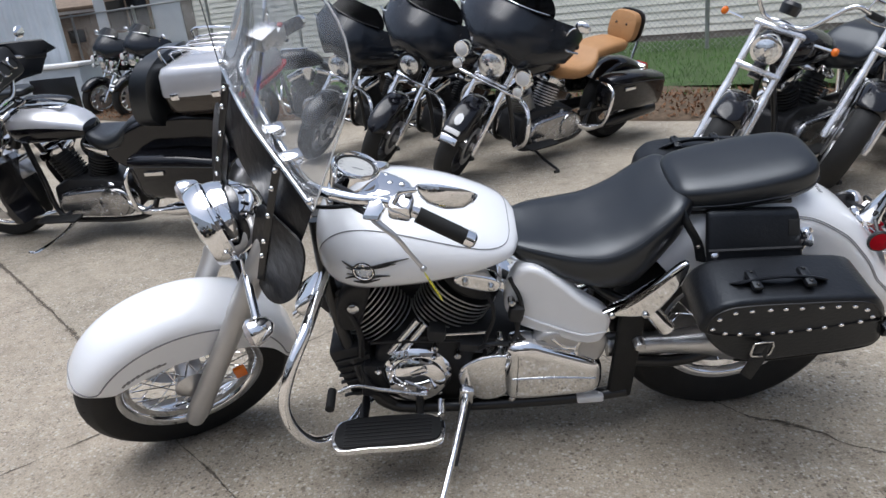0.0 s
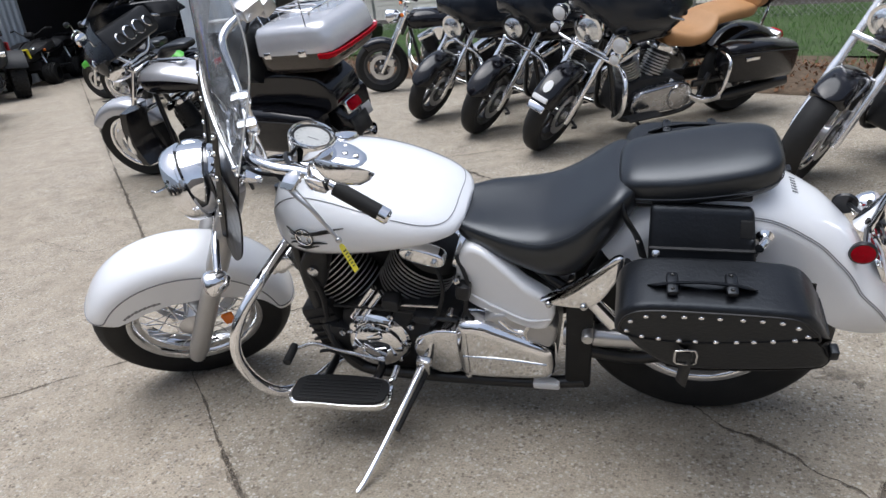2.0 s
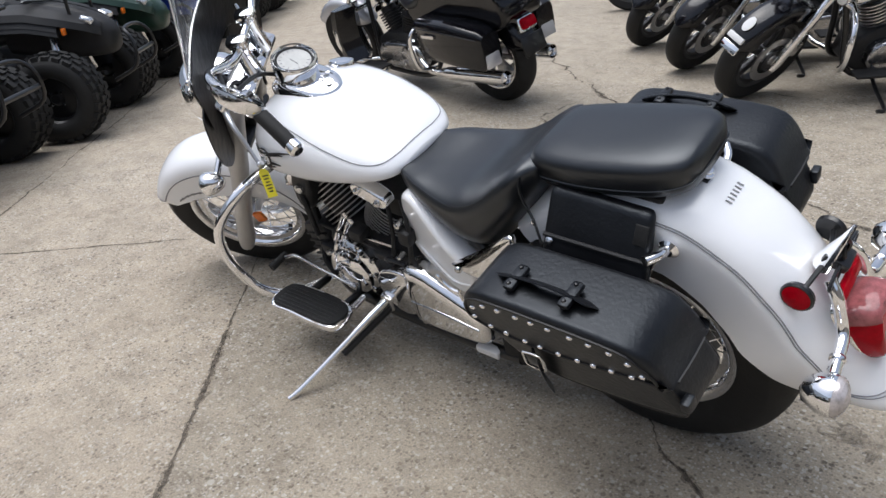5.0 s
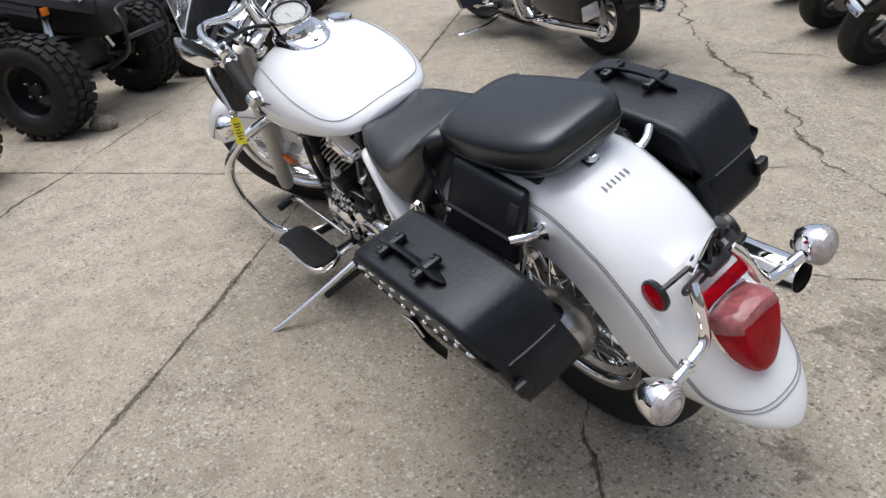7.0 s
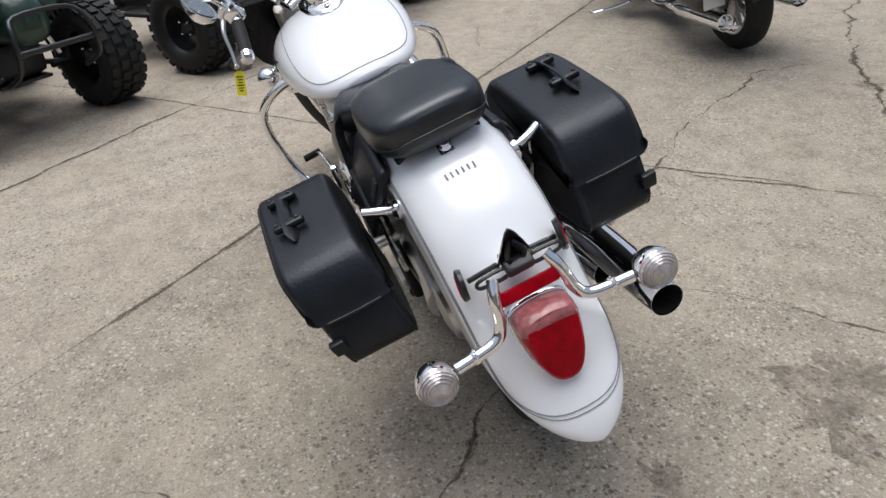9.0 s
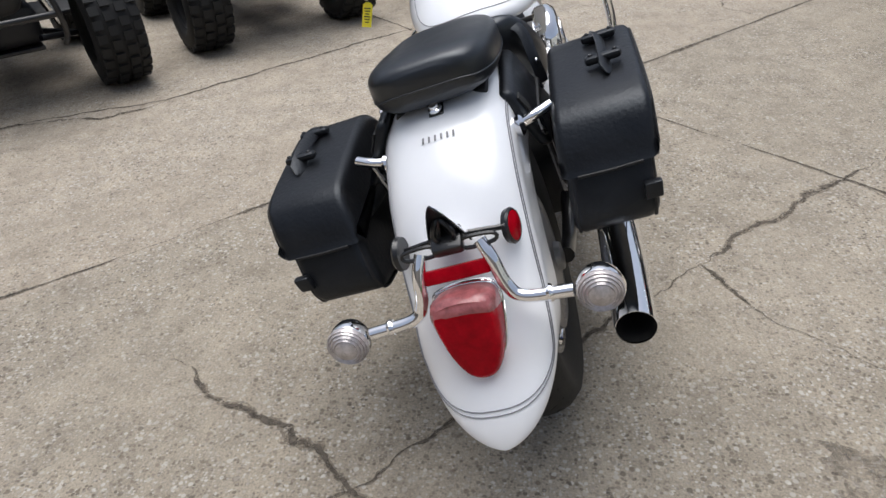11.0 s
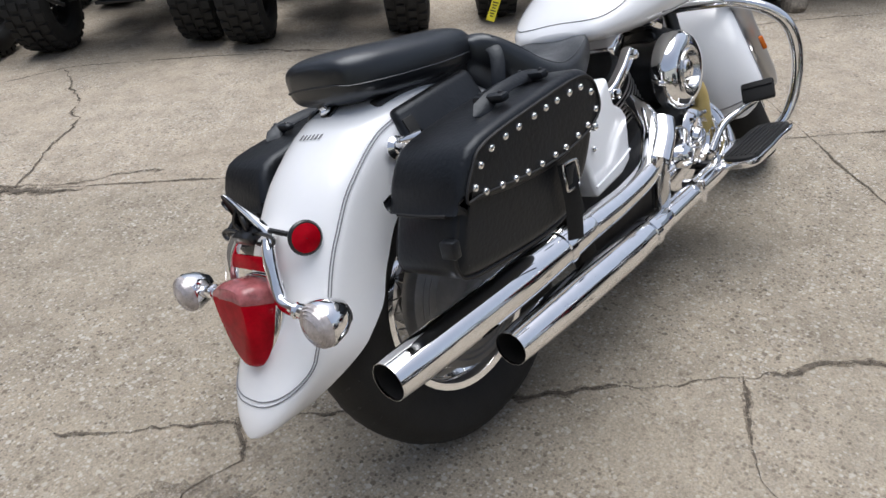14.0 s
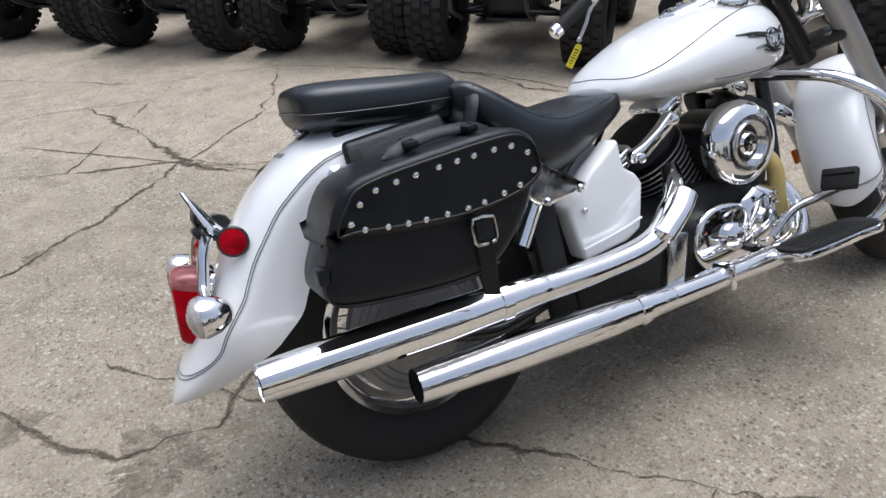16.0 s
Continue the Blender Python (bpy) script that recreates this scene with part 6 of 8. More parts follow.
# ---- other machines ----
def hard_bag(bm, sgn, z0=0.36, z1=0.66, x0=0.42, x1=1.06):
    rings = []
    for x, lo, hi, y0, y1 in ((x0, z0 + 0.10, z1 - 0.02, 0.17, 0.30), (x0 + 0.06, z0 + 0.02, z1, 0.16, 0.335), (x0 + 0.35, z0, z1 - 0.01, 0.16, 0.345), (x1 - 0.04, z0 - 0.01, z1 - 0.05, 0.16, 0.335), (x1, z0 + 0.03, z1 - 0.08, 0.17, 0.32)):
        rings.append([V(x, sgn * (y0 + y1) / 2 + p.y, p.z) for p in oval(x, (y1 - y0) / 2, lo, hi, n=5, seg=20)])
    return loft(rings, bm=bm)


def parked_bike(name, label, place, body=BLACKPAINT, fairing="batwing", seat_mat=VINYL, bags=True, trunk=False, lamps=False, forks=CHROME, wheel_style="mag", steer=0.0, guards=True, headlamp=CHROME, lower=False, tall_bars=False, fender_mat=None, two_tone=None, tan_back=False, fender_trim=False):
    bike = tagged(new(name), label, "motorcycle", "motorcycles parked on the lot")
    bike.matrix_basis = place
    P = lambda nm, bm, mat, lab="", m=None, parent=None, sharp=42: part(nm, bm, mat, parent or bike, lab, m, sharp)
    fa, ra = V(-0.81, 0, 0.315), V(0.81, 0, 0.315)
    rake = radians(30)
    ax = V(math.sin(rake), 0, math.cos(rake))
    foot = fa + V(0.07 * math.cos(rake), 0, -0.07 * math.sin(rake))
    S = Matrix.Translation(foot) @ Matrix.Rotation(radians(steer), 4, ax) @ Matrix.Translation(-foot)
    fender_mat = fender_mat or body
    for nm, c, w, m in (("front_wheel", fa, 0.13, S), ("rear_wheel", ra, 0.15, None)):
        holder = tagged(new(nm), "black tyre on a bright rim")
        holder.parent = bike
        wheel(holder, c, 0.315, w, 0.215, wheel_style, m, tread=False)
        disc(holder, c, 0.075, 0.145, m)
        disc(holder, c, -0.075, 0.145, m)

    def fdims(q):
        ang = radians(25 + 128 * q) if fairing else radians(52 + 76 * q)
        e = max(0.0, 1 - min(q, 1 - q) / 0.12)
        return ang, 0.355 if fairing else 0.335, 0.082 * math.sqrt(max(1 - e ** 2.2, 0)) + 0.004, 0.085 * math.sqrt(max(1 - e ** 2, 0)) + 0.012

    def rdims(q):
        ang = radians(140 - 128 * q)
        e = max(0.0, 1 - (1 - q) / 0.15)
        return ang, 0.375, 0.095 * math.sqrt(max(1 - e ** 2.2, 0)) + 0.004, 0.12 * math.sqrt(max(1 - e ** 2, 0)) + 0.012

    ffen = P("front_fender", fender_mesh(fa, fdims, 22, 14), fender_mat, m=S)
    P("rear_fender", fender_mesh(ra, rdims, 22, 14), body)
    if fender_trim:
        P("fender_trim", box((-1.10, 0, 0.545), (0.02, 0.11, 0.035), (0, 40, 0), 0.006), CARDBOARD, "white trim plate", S, ffen)
        P("fender_trim", lathe([(0.001, 0.0), (0.045, 0.0), (0.045, 0.006), (0.001, 0.008)], facing((-1.03, 0, 0.605), (-0.6, 0, 0.8)) @ Matrix.Diagonal((0.6, 1.0, 1, 1)), 18), CARDBOARD, "white oval badge", S, ffen)
        P("fender_trim", box((-1.125, 0, 0.490), (0.016, 0.12, 0.05), (0, 35, 0), 0.006), CHROME, "chrome fender tip", S, ffen)
    fp = lambda s, y: fa + V(0.02, 0, 0) + ax * s + V(0, y, 0)
    for sgn in (-1, 1):
        P("fork_slider", tube([fp(-0.06, sgn * 0.11), fp(-0.02, sgn * 0.11), fp(0.30, sgn * 0.11), fp(0.34, sgn * 0.11)], [0.020, 0.026, 0.026, 0.023], 14, 0), forks, m=S)
        P("fork_tube", tube([fp(0.30, sgn * 0.11), fp(0.72, sgn * 0.11)], 0.021, 14, 0), forks, m=S)
        P("brake_caliper", box(tuple(fp(0.07, sgn * 0.10) + V(0.06, 0, 0)), (0.07, 0.05, 0.10), (0, 25, 0), 0.012), DULL_CHROME, m=S)
    P("lower_clamp", box(tuple(fp(0.46, 0)), (0.06, 0.26, 0.032), (0, 30, 0), 0.012), forks, m=S)
    P("upper_clamp", box(tuple(fp(0.70, 0)), (0.07, 0.29, 0.03), (0, 30, 0), 0.012), forks, m=S)
    P("steering_head", tube([fp(0.40, 0) + V(0.05, 0, 0), fp(0.66, 0) + V(0.05, 0, 0)], 0.035, 14, 0), BLACK)
    hl = V(-0.66, 0, 0.90) if fairing else V(-0.62, 0, 0.87)
    face = facing(hl, (-1, 0, -0.05))
    r = 0.093 if fairing else 0.076
    head = P("headlight", lathe([(0.02, -0.11), (r * 0.8, -0.07), (r, 0.0), (r * 1.08, 0.035), (r * 1.06, 0.05), (r * 0.92, 0.052)], face, 30), headlamp, m=S)
    P("lens", lathe([(r * 0.94, 0.045), (r * 0.6, 0.066), (0.001, 0.074)], face, 26, caps=False), HEADLENS, m=S, parent=head)
    P("lens_core", lathe([(0.02, 0.070), (0.026, 0.074), (0.001, 0.078)], face, 14, caps=False), CHROME, m=S, parent=head)
    if lamps:
        P("lamp_bar", tube([fp(0.44, -0.24), fp(0.46, -0.12) + V(-0.05, 0, 0), fp(0.46, 0.12) + V(-0.05, 0, 0), fp(0.44, 0.24)], 0.012, 10), CHROME, m=S)
        for sgn in (-1, 1):
            for dz, rr in ((0.06, 0.058), (-0.045, 0.038)):
                c = facing((-0.68, sgn * 0.235, 0.84 + dz), (-1, 0, 0))
                lp = P("passing_lamp", lathe([(0.01, -0.08), (rr * 0.8, -0.05), (rr, 0.01), (rr * 0.95, 0.02)], c, 20), CHROME, "chrome passing lamp", S)
                P("lens", lathe([(rr * 0.92, 0.017), (rr * 0.6, 0.026), (0.001, 0.030)], c, 18, caps=False), CARDBOARD, m=S, parent=lp)
    if fairing == "batwing":
        ys = [-0.43, -0.405, -0.34, -0.26, -0.17, -0.08, 0, 0.08, 0.17, 0.26, 0.34, 0.405, 0.43]
        rings = []
        for y in ys:
            a = abs(y) / 0.43
            x0 = -0.74 + 0.36 * a ** 1.9
            top = 1.30 - 0.10 * a ** 2
            bot = 1.005 - 0.075 * math.sin(min(a / 0.75, 1) * math.pi) ** 2 * (1 if a > 0.3 else 0.0) - 0.02 * a if a < 0.95 else 1.01
            if a < 0.25:
                bot = 0.985
            if a > 0.97:
                top, bot = 1.14, 1.05
            mid = bot + (top - bot) * 0.42
            rings.append([V(x0 + 0.02, y, bot), V(x0 - 0.03, y, bot + 0.05), V(x0 - 0.045, y, mid), V(x0 + 0.03, y, mid + (top - mid) * 0.55), V(x0 + 0.13, y, top), V(x0 + 0.145, y, top - 0.01), V(x0 + 0.07, y, mid + 0.02), V(x0 + 0.04, y, bot + 0.02)])
        fr = P("fairing", loft(rings), MATTEBLACK if body is BLACKPAINT else body, "rounded handlebar fairing", S, sharp=60)
        P("fairing_inner", box((-0.47, 0, 1.14), (0.14, 0.56, 0.20), (0, -15, 0), 0.04), PLASTIC, m=S)
        scr = []
        for i in range(7):
            f = i / 6
            hw = 0.25 * (1 - 0.5 * f ** 2)
            scr.append([V(-0.605 + 0.12 * f + 1.1 * (hw * (2 * j / 10 - 1)) ** 2, hw * (2 * j / 10 - 1), 1.285 + 0.12 * f) for j in range(11)] + [V(-0.600 + 0.12 * f + 1.1 * (hw * (1 - 2 * j / 10)) ** 2, hw * (1 - 2 * j / 10), 1.285 + 0.12 * f) for j in range(11)])
        P("windscreen", loft(scr), SMOKED, "smoked fairing screen", S)
        trim = [V(-0.612 + 1.1 * y * y, y, 1.302) for y in [-0.22 + 0.44 * i / 10 for i in range(11)]]
        P("screen_trim", tube(trim, 0.010, 6, 0, flat=0.4), CHROME if lamps or trunk else BLACK, m=S, parent=fr)
    hz = 1.10 if not tall_bars else 1.12
    bar = [(-0.33, 0.42, hz), (-0.42, 0.36, hz + 0.03), (-0.46, 0.27, hz + 0.04), (-0.45, 0.12, 0.98), (-0.45, 0.0, 0.97)]
    P("handlebar", tube([(x, -y, z) for x, y, z in bar] + bar[-2::-1], 0.0127, 10), CHROME, m=S)
    for sgn in (-1, 1):
        P("grip", tube([(-0.42, sgn * 0.36, hz + 0.028), (-0.32, sgn * 0.43, hz - 0.002)], 0.018, 12, 0), GRIP, m=S)
        P("lever", tube([(-0.47, sgn * 0.34, hz + 0.02), (-0.46, sgn * 0.40, hz), (-0.40, sgn * 0.46, hz - 0.01)], 0.007, 8), DULL_CHROME, m=S)
        mir = P("mirror", tube([(-0.44, sgn * 0.34, hz + 0.03), (-0.43, sgn * 0.36, hz + 0.12), (-0.42, sgn * 0.40, hz + 0.16)], 0.005, 8), CHROME, m=S)
        P("shell", ball((-0.42, sgn * 0.43, hz + 0.17), 0.055, 14, squash=(0.3, 1, 0.7)), CHROME if fairing else BLACK, m=S, parent=mir)
        if not fairing:
            ind = P("indicator", tube([(-0.50, sgn * 0.20, 0.93), (-0.50, sgn * 0.29, 0.935)], 0.008, 8, 0), CHROME, m=S)
            P("lens", ball((-0.50, sgn * 0.31, 0.935), 0.026, 14, squash=(0.8, 0.8, 0.9)), AMBER, "amber indicator", S, ind)
    if not fairing:
        P("visor_gauge", lathe([(0.05, -0.03), (0.055, 0.02), (0.04, 0.04)], facing((-0.47, 0, 1.05), (0.3, 0, 1)), 18), BLACK, m=S)
        P("fork_brace", tube([fp(0.30, -0.12), fp(0.31, 0), fp(0.30, 0.12)], 0.009, 10), forks, m=S)
    TANKB = [(-0.46, 0.05, 0.76, 0.82), (-0.43, 0.12, 0.72, 0.88), (-0.33, 0.165, 0.70, 0.915), (-0.18, 0.165, 0.70, 0.91), (-0.02, 0.13, 0.70, 0.86), (0.06, 0.09, 0.71, 0.80), (0.08, 0.03, 0.73, 0.77)]
    tk = P("fuel_tank", loft([oval(*q, widest=0.45, n=2.4, seg=28) for q in stations(TANKB, 3)]), body, sharp=60)
    if two_tone:
        TT = [(u, hw * 1.006, hi - (hi - lo) * 0.42, hi + 0.002) for u, hw, lo, hi in TANKB[1:-1]]
        P("tank_panel", loft([oval(*q, widest=0.1, n=2.4, seg=28) for q in stations(TT, 3)]), two_tone, "silver upper tank panel", parent=tk)
    P("tank_console", box((-0.22, 0, 0.912), (0.30, 0.07, 0.02), (0, 4, 0), 0.009), CHROME)
    SB = [(0.04, 0.06, 0.68, 0.75), (0.08, 0.11, 0.64, 0.765), (0.20, 0.165, 0.62, 0.745), (0.31, 0.185, 0.64, 0.77), (0.38, 0.17, 0.69, 0.82), (0.42, 0.14, 0.73, 0.845), (0.55, 0.14, 0.745, 0.865), (0.72, 0.13, 0.75, 0.87), (0.80, 0.09, 0.765, 0.85)]
    P("seat", loft([oval(*q, widest=0.5, n=2.6, seg=26, dish=0.015) for q in stations(SB, 3)]), seat_mat, "stepped two-up seat", sharp=70)
    if tan_back:
        cush = []
        for f, s in ((0, 0.7), (0.15, 0.95), (0.5, 1.0), (0.85, 0.95), (1, 0.7)):
            cush.append([V(0.78 + 0.09 * f + 0.18 * (p.z - 0.92), p.y * s, 0.93 + (p.z - 0.93) * s) for p in oval(0, 0.135, 0.81, 1.05, n=3.2, seg=26)])
        cb = P("passenger_backrest", loft(cush), seat_mat, "tan button-tufted backrest")
        for y in (-0.05, 0.05):
            P("button", ball((0.787, y, 0.955), 0.010, 8), DARKBROWN, parent=cb)
        back = [[V(0.875 + 0.18 * (p.z - 0.92) + d, p.y * s, p.z) for p in oval(0, 0.14, 0.805, 1.055, n=3.2, seg=26)] for d, s in ((0, 1.0), (0.02, 0.98))]
        P("backrest_shell", loft(back), BLACK, parent=cb)
        P("sissy_bar", tube([(0.83, -0.13, 0.70), (0.89, -0.10, 0.90), (0.89, 0.10, 0.90), (0.83, 0.13, 0.70)], 0.010, 8), CHROME)
    # engine
    P("crankcase", prism([(-0.34, 0.22), (-0.30, 0.40), (-0.18, 0.45), (0.05, 0.44), (0.24, 0.40), (0.26, 0.22), (0.0, 0.17), (-0.25, 0.17)], -0.12, 0.12, 0.02), ENGINE)
    for lean, cu in ((-22, -0.17), (22, -0.01)):
        M = facing(V(cu, 0, 0.40), V(math.sin(radians(lean)), 0, math.cos(radians(lean))))
        cyl = P("cylinder", lathe([(0.06, 0), (0.06, 0.26)], M, 20), ENGINE)
        for i in range(8):
            P("fin", lathe([(0.03, -0.004), (0.088, -0.004), (0.088, 0.004), (0.03, 0.004)], M @ Matrix.Translation((0, 0, 0.03 + i * 0.021)), 24), ENGINE if not lamps else ALUMINIUM, parent=cyl)
        P("rocker_box", box((0, 0, 0.235), (0.14, 0.20, 0.06), (0, 0, 0), 0.02), CHROME, m=M)
    prim = rounded([(-0.26, 0.28), (-0.22, 0.37), (-0.10, 0.39), (0.10, 0.40), (0.22, 0.38), (0.27, 0.30), (0.22, 0.21), (0.05, 0.20), (-0.14, 0.21), (-0.23, 0.22)], 3)
    P("primary_cover", pillow(prim, -0.19, -0.10, 0.022, 4), PRIMARY, "dull polished primary cover")
    P("clutch_dome", lathe([(0.10, 0), (0.095, 0.015), (0.06, 0.028), (0.001, 0.03)], facing((0.14, -0.185, 0.30), (0, -1, 0)), 26), PRIMARY)
    for i in range(5):
        a = 2 * math.pi * i / 5
        P("case_bolt", lathe([(0.007, 0), (0.007, 0.006), (0.003, 0.009)], facing((0.14 + 0.078 * math.cos(a), -0.203, 0.30 + 0.078 * math.sin(a)), (0, -1, 0)), 8), CHROME)
    P("gear_case", prism(rounded([(-0.22, 0.25), (-0.20, 0.38), (-0.05, 0.42), (0.08, 0.38), (0.10, 0.26), (-0.05, 0.21)], 3), 0.10, 0.16, 0.02), CHROME)
    P("air_cleaner", lathe([(0.09, 0), (0.098, 0.03), (0.085, 0.05), (0.05, 0.055), (0.001, 0.055)], facing((-0.10, 0.13, 0.56), (0, 1, 0)), 28), CHROME)
    for sgn in (-1, 1):
        P("frame_tube", tube([(-0.44, sgn * 0.02, 0.78), (-0.38, sgn * 0.08, 0.45), (-0.33, sgn * 0.12, 0.20), (-0.1, sgn * 0.14, 0.16), (0.30, sgn * 0.14, 0.18), (0.45, sgn * 0.12, 0.40)], 0.018, 10), BLACK)
        P("swingarm", box((0.58, sgn * 0.12, 0.33), (0.55, 0.03, 0.05), (0, 2, 0), 0.01), BLACK)
        P("footboard", box((-0.22, sgn * 0.27, 0.245), (0.28, 0.10, 0.016), (0, 0, 0), 0.007), RUBBER)
        P("board_arm", tube([(-0.22, sgn * 0.12, 0.23), (-0.22, sgn * 0.26, 0.238)], 0.014, 8, 0), BLACK)
        py = 0.215
        P("muffler", lathe([(0.03, 0), (0.045, 0.08), (0.048, 0.5), (0.047, 0.60), (0.042, 0.60), (0.038, 0.5), (0.001, 0.48)], facing((0.50, sgn * py, 0.245), (1, 0, 0.06)), 22, caps=False), CHROME if not lamps else BLACK)
        if sgn > 0:
            P("header_pipe", tube([(-0.25, 0.10, 0.50), (-0.31, 0.17, 0.40), (-0.22, 0.21, 0.26), (0.2, 0.21, 0.24), (0.52, 0.215, 0.246)], 0.026, 12), CHROME)
        else:
            P("header_pipe", tube([(0.10, -0.10, 0.40), (0.22, -0.17, 0.30), (0.35, -0.205, 0.24), (0.52, -0.215, 0.246)], 0.024, 12), CHROME)
        if guards:
            P("engine_guard", tube([(-0.43, sgn * 0.03, 0.62), (-0.43, sgn * 0.18, 0.62), (-0.46, sgn * 0.32, 0.57), (-0.48, sgn * 0.37, 0.46), (-0.47, sgn * 0.34, 0.34), (-0.43, sgn * 0.22, 0.25), (-0.36, sgn * 0.12, 0.22)], 0.016, 12), CHROME)
        if lower:
            P("lower_fairing", loft([[V(-0.44 - 0.06 * math.sin(math.pi * f) + dx, sgn * (0.12 + dy), 0.28 + 0.40 * f) for dx, dy in ((0, 0), (-0.05, 0.12), (-0.01, 0.25), (0.05, 0.25), (0.10, 0.10))] for f in (0, 0.15, 0.4, 0.7, 0.9, 1.0)]), BLACKPAINT, "black leg fairing")
        if bags:
            hb = P("saddlebag", hard_bag(None, sgn), body, "hard saddlebag")
            P("latch", box((0.60, sgn * 0.348, 0.56), (0.12, 0.012, 0.025), (0, 0, 0), 0.004), CHROME, parent=hb)
            P("lid_seam", tube([(0.43, sgn * 0.325, 0.60), (0.75, sgn * 0.352, 0.595), (1.03, sgn * 0.338, 0.565)], 0.004, 6), THREAD, parent=hb)
            P("bag_guard", tube([(0.36, sgn * 0.14, 0.24), (0.38, sgn * 0.31, 0.30), (0.40, sgn * 0.35, 0.50), (0.42, sgn * 0.30, 0.58), (0.44, sgn * 0.14, 0.60)], 0.013, 10), CHROME)
            if two_tone:
                P("bag_panel", box((1.055, sgn * 0.25, 0.42), (0.02, 0.12, 0.10), (0, -8, 0), 0.006), two_tone, parent=hb)
        else:
            P("shock", tube([(0.66, sgn * 0.15, 0.35), (0.56, sgn * 0.15, 0.64)], 0.026, 12, 0), CHROME)
    P("kickstand", tube([(-0.20, -0.14, 0.19), (-0.22, -0.30, 0.15), (-0.26, -0.50, 0.145), (-0.31, -0.52, 0.15)], 0.011, 8), BLACK if not lower else CHROME)
    tl = P("tail_light", box((1.14, 0, 0.56), (0.06, 0.12, 0.07), (0, -20, 0), 0.02), RED_LENS, "red tail light")
    P("lamp_rim", box((1.12, 0, 0.55), (0.05, 0.14, 0.09), (0, -20, 0), 0.015), CHROME, parent=tl)
    P("plate_holder", box((1.165, 0, 0.43), (0.012, 0.19, 0.12), (0, -12, 0), 0.004), BLACK)
    if trunk:
        rings = []
        for z, x0, x1, hw in ((0.86, 0.80, 1.20, 0.24), (0.90, 0.76, 1.26, 0.275), (1.00, 0.75, 1.285, 0.285), (1.10, 0.765, 1.27, 0.28), (1.135, 0.785, 1.245, 0.265), (1.150, 0.83, 1.19, 0.225)):
            c, hx = (x0 + x1) / 2, (x1 - x0) / 2
            rings.append([V(c + hx * math.copysign(abs(math.cos(a)) ** 0.28, math.cos(a)), hw * math.copysign(abs(math.sin(a)) ** 0.28, math.sin(a)), z) for a in [2 * math.pi * k / 36 for k in range(36)]])
        base = [[V(p.x, p.y, p.z) for p in r] for r in rings[:3]]
        box_part = P("trunk", loft(base), DARKBROWN, "dark lower half of the luggage trunk", sharp=50)
        lid = [[V(1.017 + (p.x - 1.017) * 1.006, p.y * 1.006, p.z) for p in r] for r in ([[V(p.x, p.y, 0.985) for p in rings[2]]] + rings[2:])]
        P("lid", loft(lid), GREYPAINT, "silver trunk lid", parent=box_part, sharp=50)
        P("trunk_light_strip", tube([(1.20, -0.285, 0.965), (1.275, -0.245, 0.962), (1.292, 0, 0.96), (1.275, 0.245, 0.962), (1.20, 0.285, 0.965)], 0.026, 8, flat=0.5), RED_LENS, "red light strip round the trunk", parent=box_part)
        for y in (-0.15, -0.05, 0.05, 0.15):
            P("rack_rail", tube([(0.84, y, 1.155), (0.85, y, 1.20), (1.10, y, 1.20), (1.12, y, 1.155)], 0.006, 8, 3), CHROME, parent=box_part)
        P("rack_rail", tube([(0.82, -0.20, 1.14), (0.82, -0.20, 1.24), (1.12, -0.20, 1.205), (1.16, 0, 1.20), (1.12, 0.20, 1.205), (0.82, 0.20, 1.24), (0.82, 0.20, 1.14)], 0.008, 8, 4), CHROME, parent=box_part)
        for y in (-0.22, 0.22):
            P("trunk_latch", box((0.86, y * 1.30, 0.99), (0.05, 0.02, 0.04), (0, 0, 0), 0.006), CHROME, parent=box_part)
            P("trunk_latch", box((1.10, y * 1.30, 0.99), (0.05, 0.02, 0.04), (0, 0, 0), 0.006), CHROME, parent=box_part)
        br = [[V(0.585 + 0.17 * f + 0.24 * (p.z - 0.95) - 0.9 * p.y ** 2, p.y * s, 0.96 + (p.z - 0.96) * s) for p in oval(0, 0.265, 0.76, 1.20, n=3, seg=30)] for f, s in ((0, 0.72), (0.2, 0.97), (0.85, 1.0), (1, 0.85))]
        P("backrest", loft(br), VINYL, "black wrap-round passenger backrest")
        P("side_panel", pillow(rounded([(0.20, 0.62), (0.34, 0.76), (0.62, 0.84), (1.05, 0.80), (1.12, 0.60), (0.90, 0.52), (0.45, 0.46)], 3), -0.17, 0.17, 0.03, 4), BLACKPAINT, "black panel under the seat")
        for y, rr in ((-0.16, 0.040), (-0.055, 0.052), (0.055, 0.052), (0.16, 0.040)):
            c = facing((-0.385, y, 1.155), (1, 0, 0.35))
            gg = P("fairing_gauge", lathe([(rr, -0.03), (rr, 0.006), (rr * 0.88, 0.010)], c, 20, caps=False), CHROME, "chrome-rimmed gauge", S)
            P("dial", lathe([(0.001, 0.004), (rr * 0.9, 0.004)], c, 18, caps=False), INK, m=S, parent=gg)
        P("antenna", tube([(1.15, -0.26, 0.98), (1.17, -0.27, 1.75)], 0.003, 5, 0), BLACK)
    return bike


def bike_pose(x, y, heading, lean=15.0):
    """Places a machine by where its front tyre stands."""
    a = radians(heading)
    return pose(x + 0.81 * math.cos(a), y + 0.81 * math.sin(a), 0.002, 0, 0, heading) @ pose(0, 0, 0, lean, 0, 0)


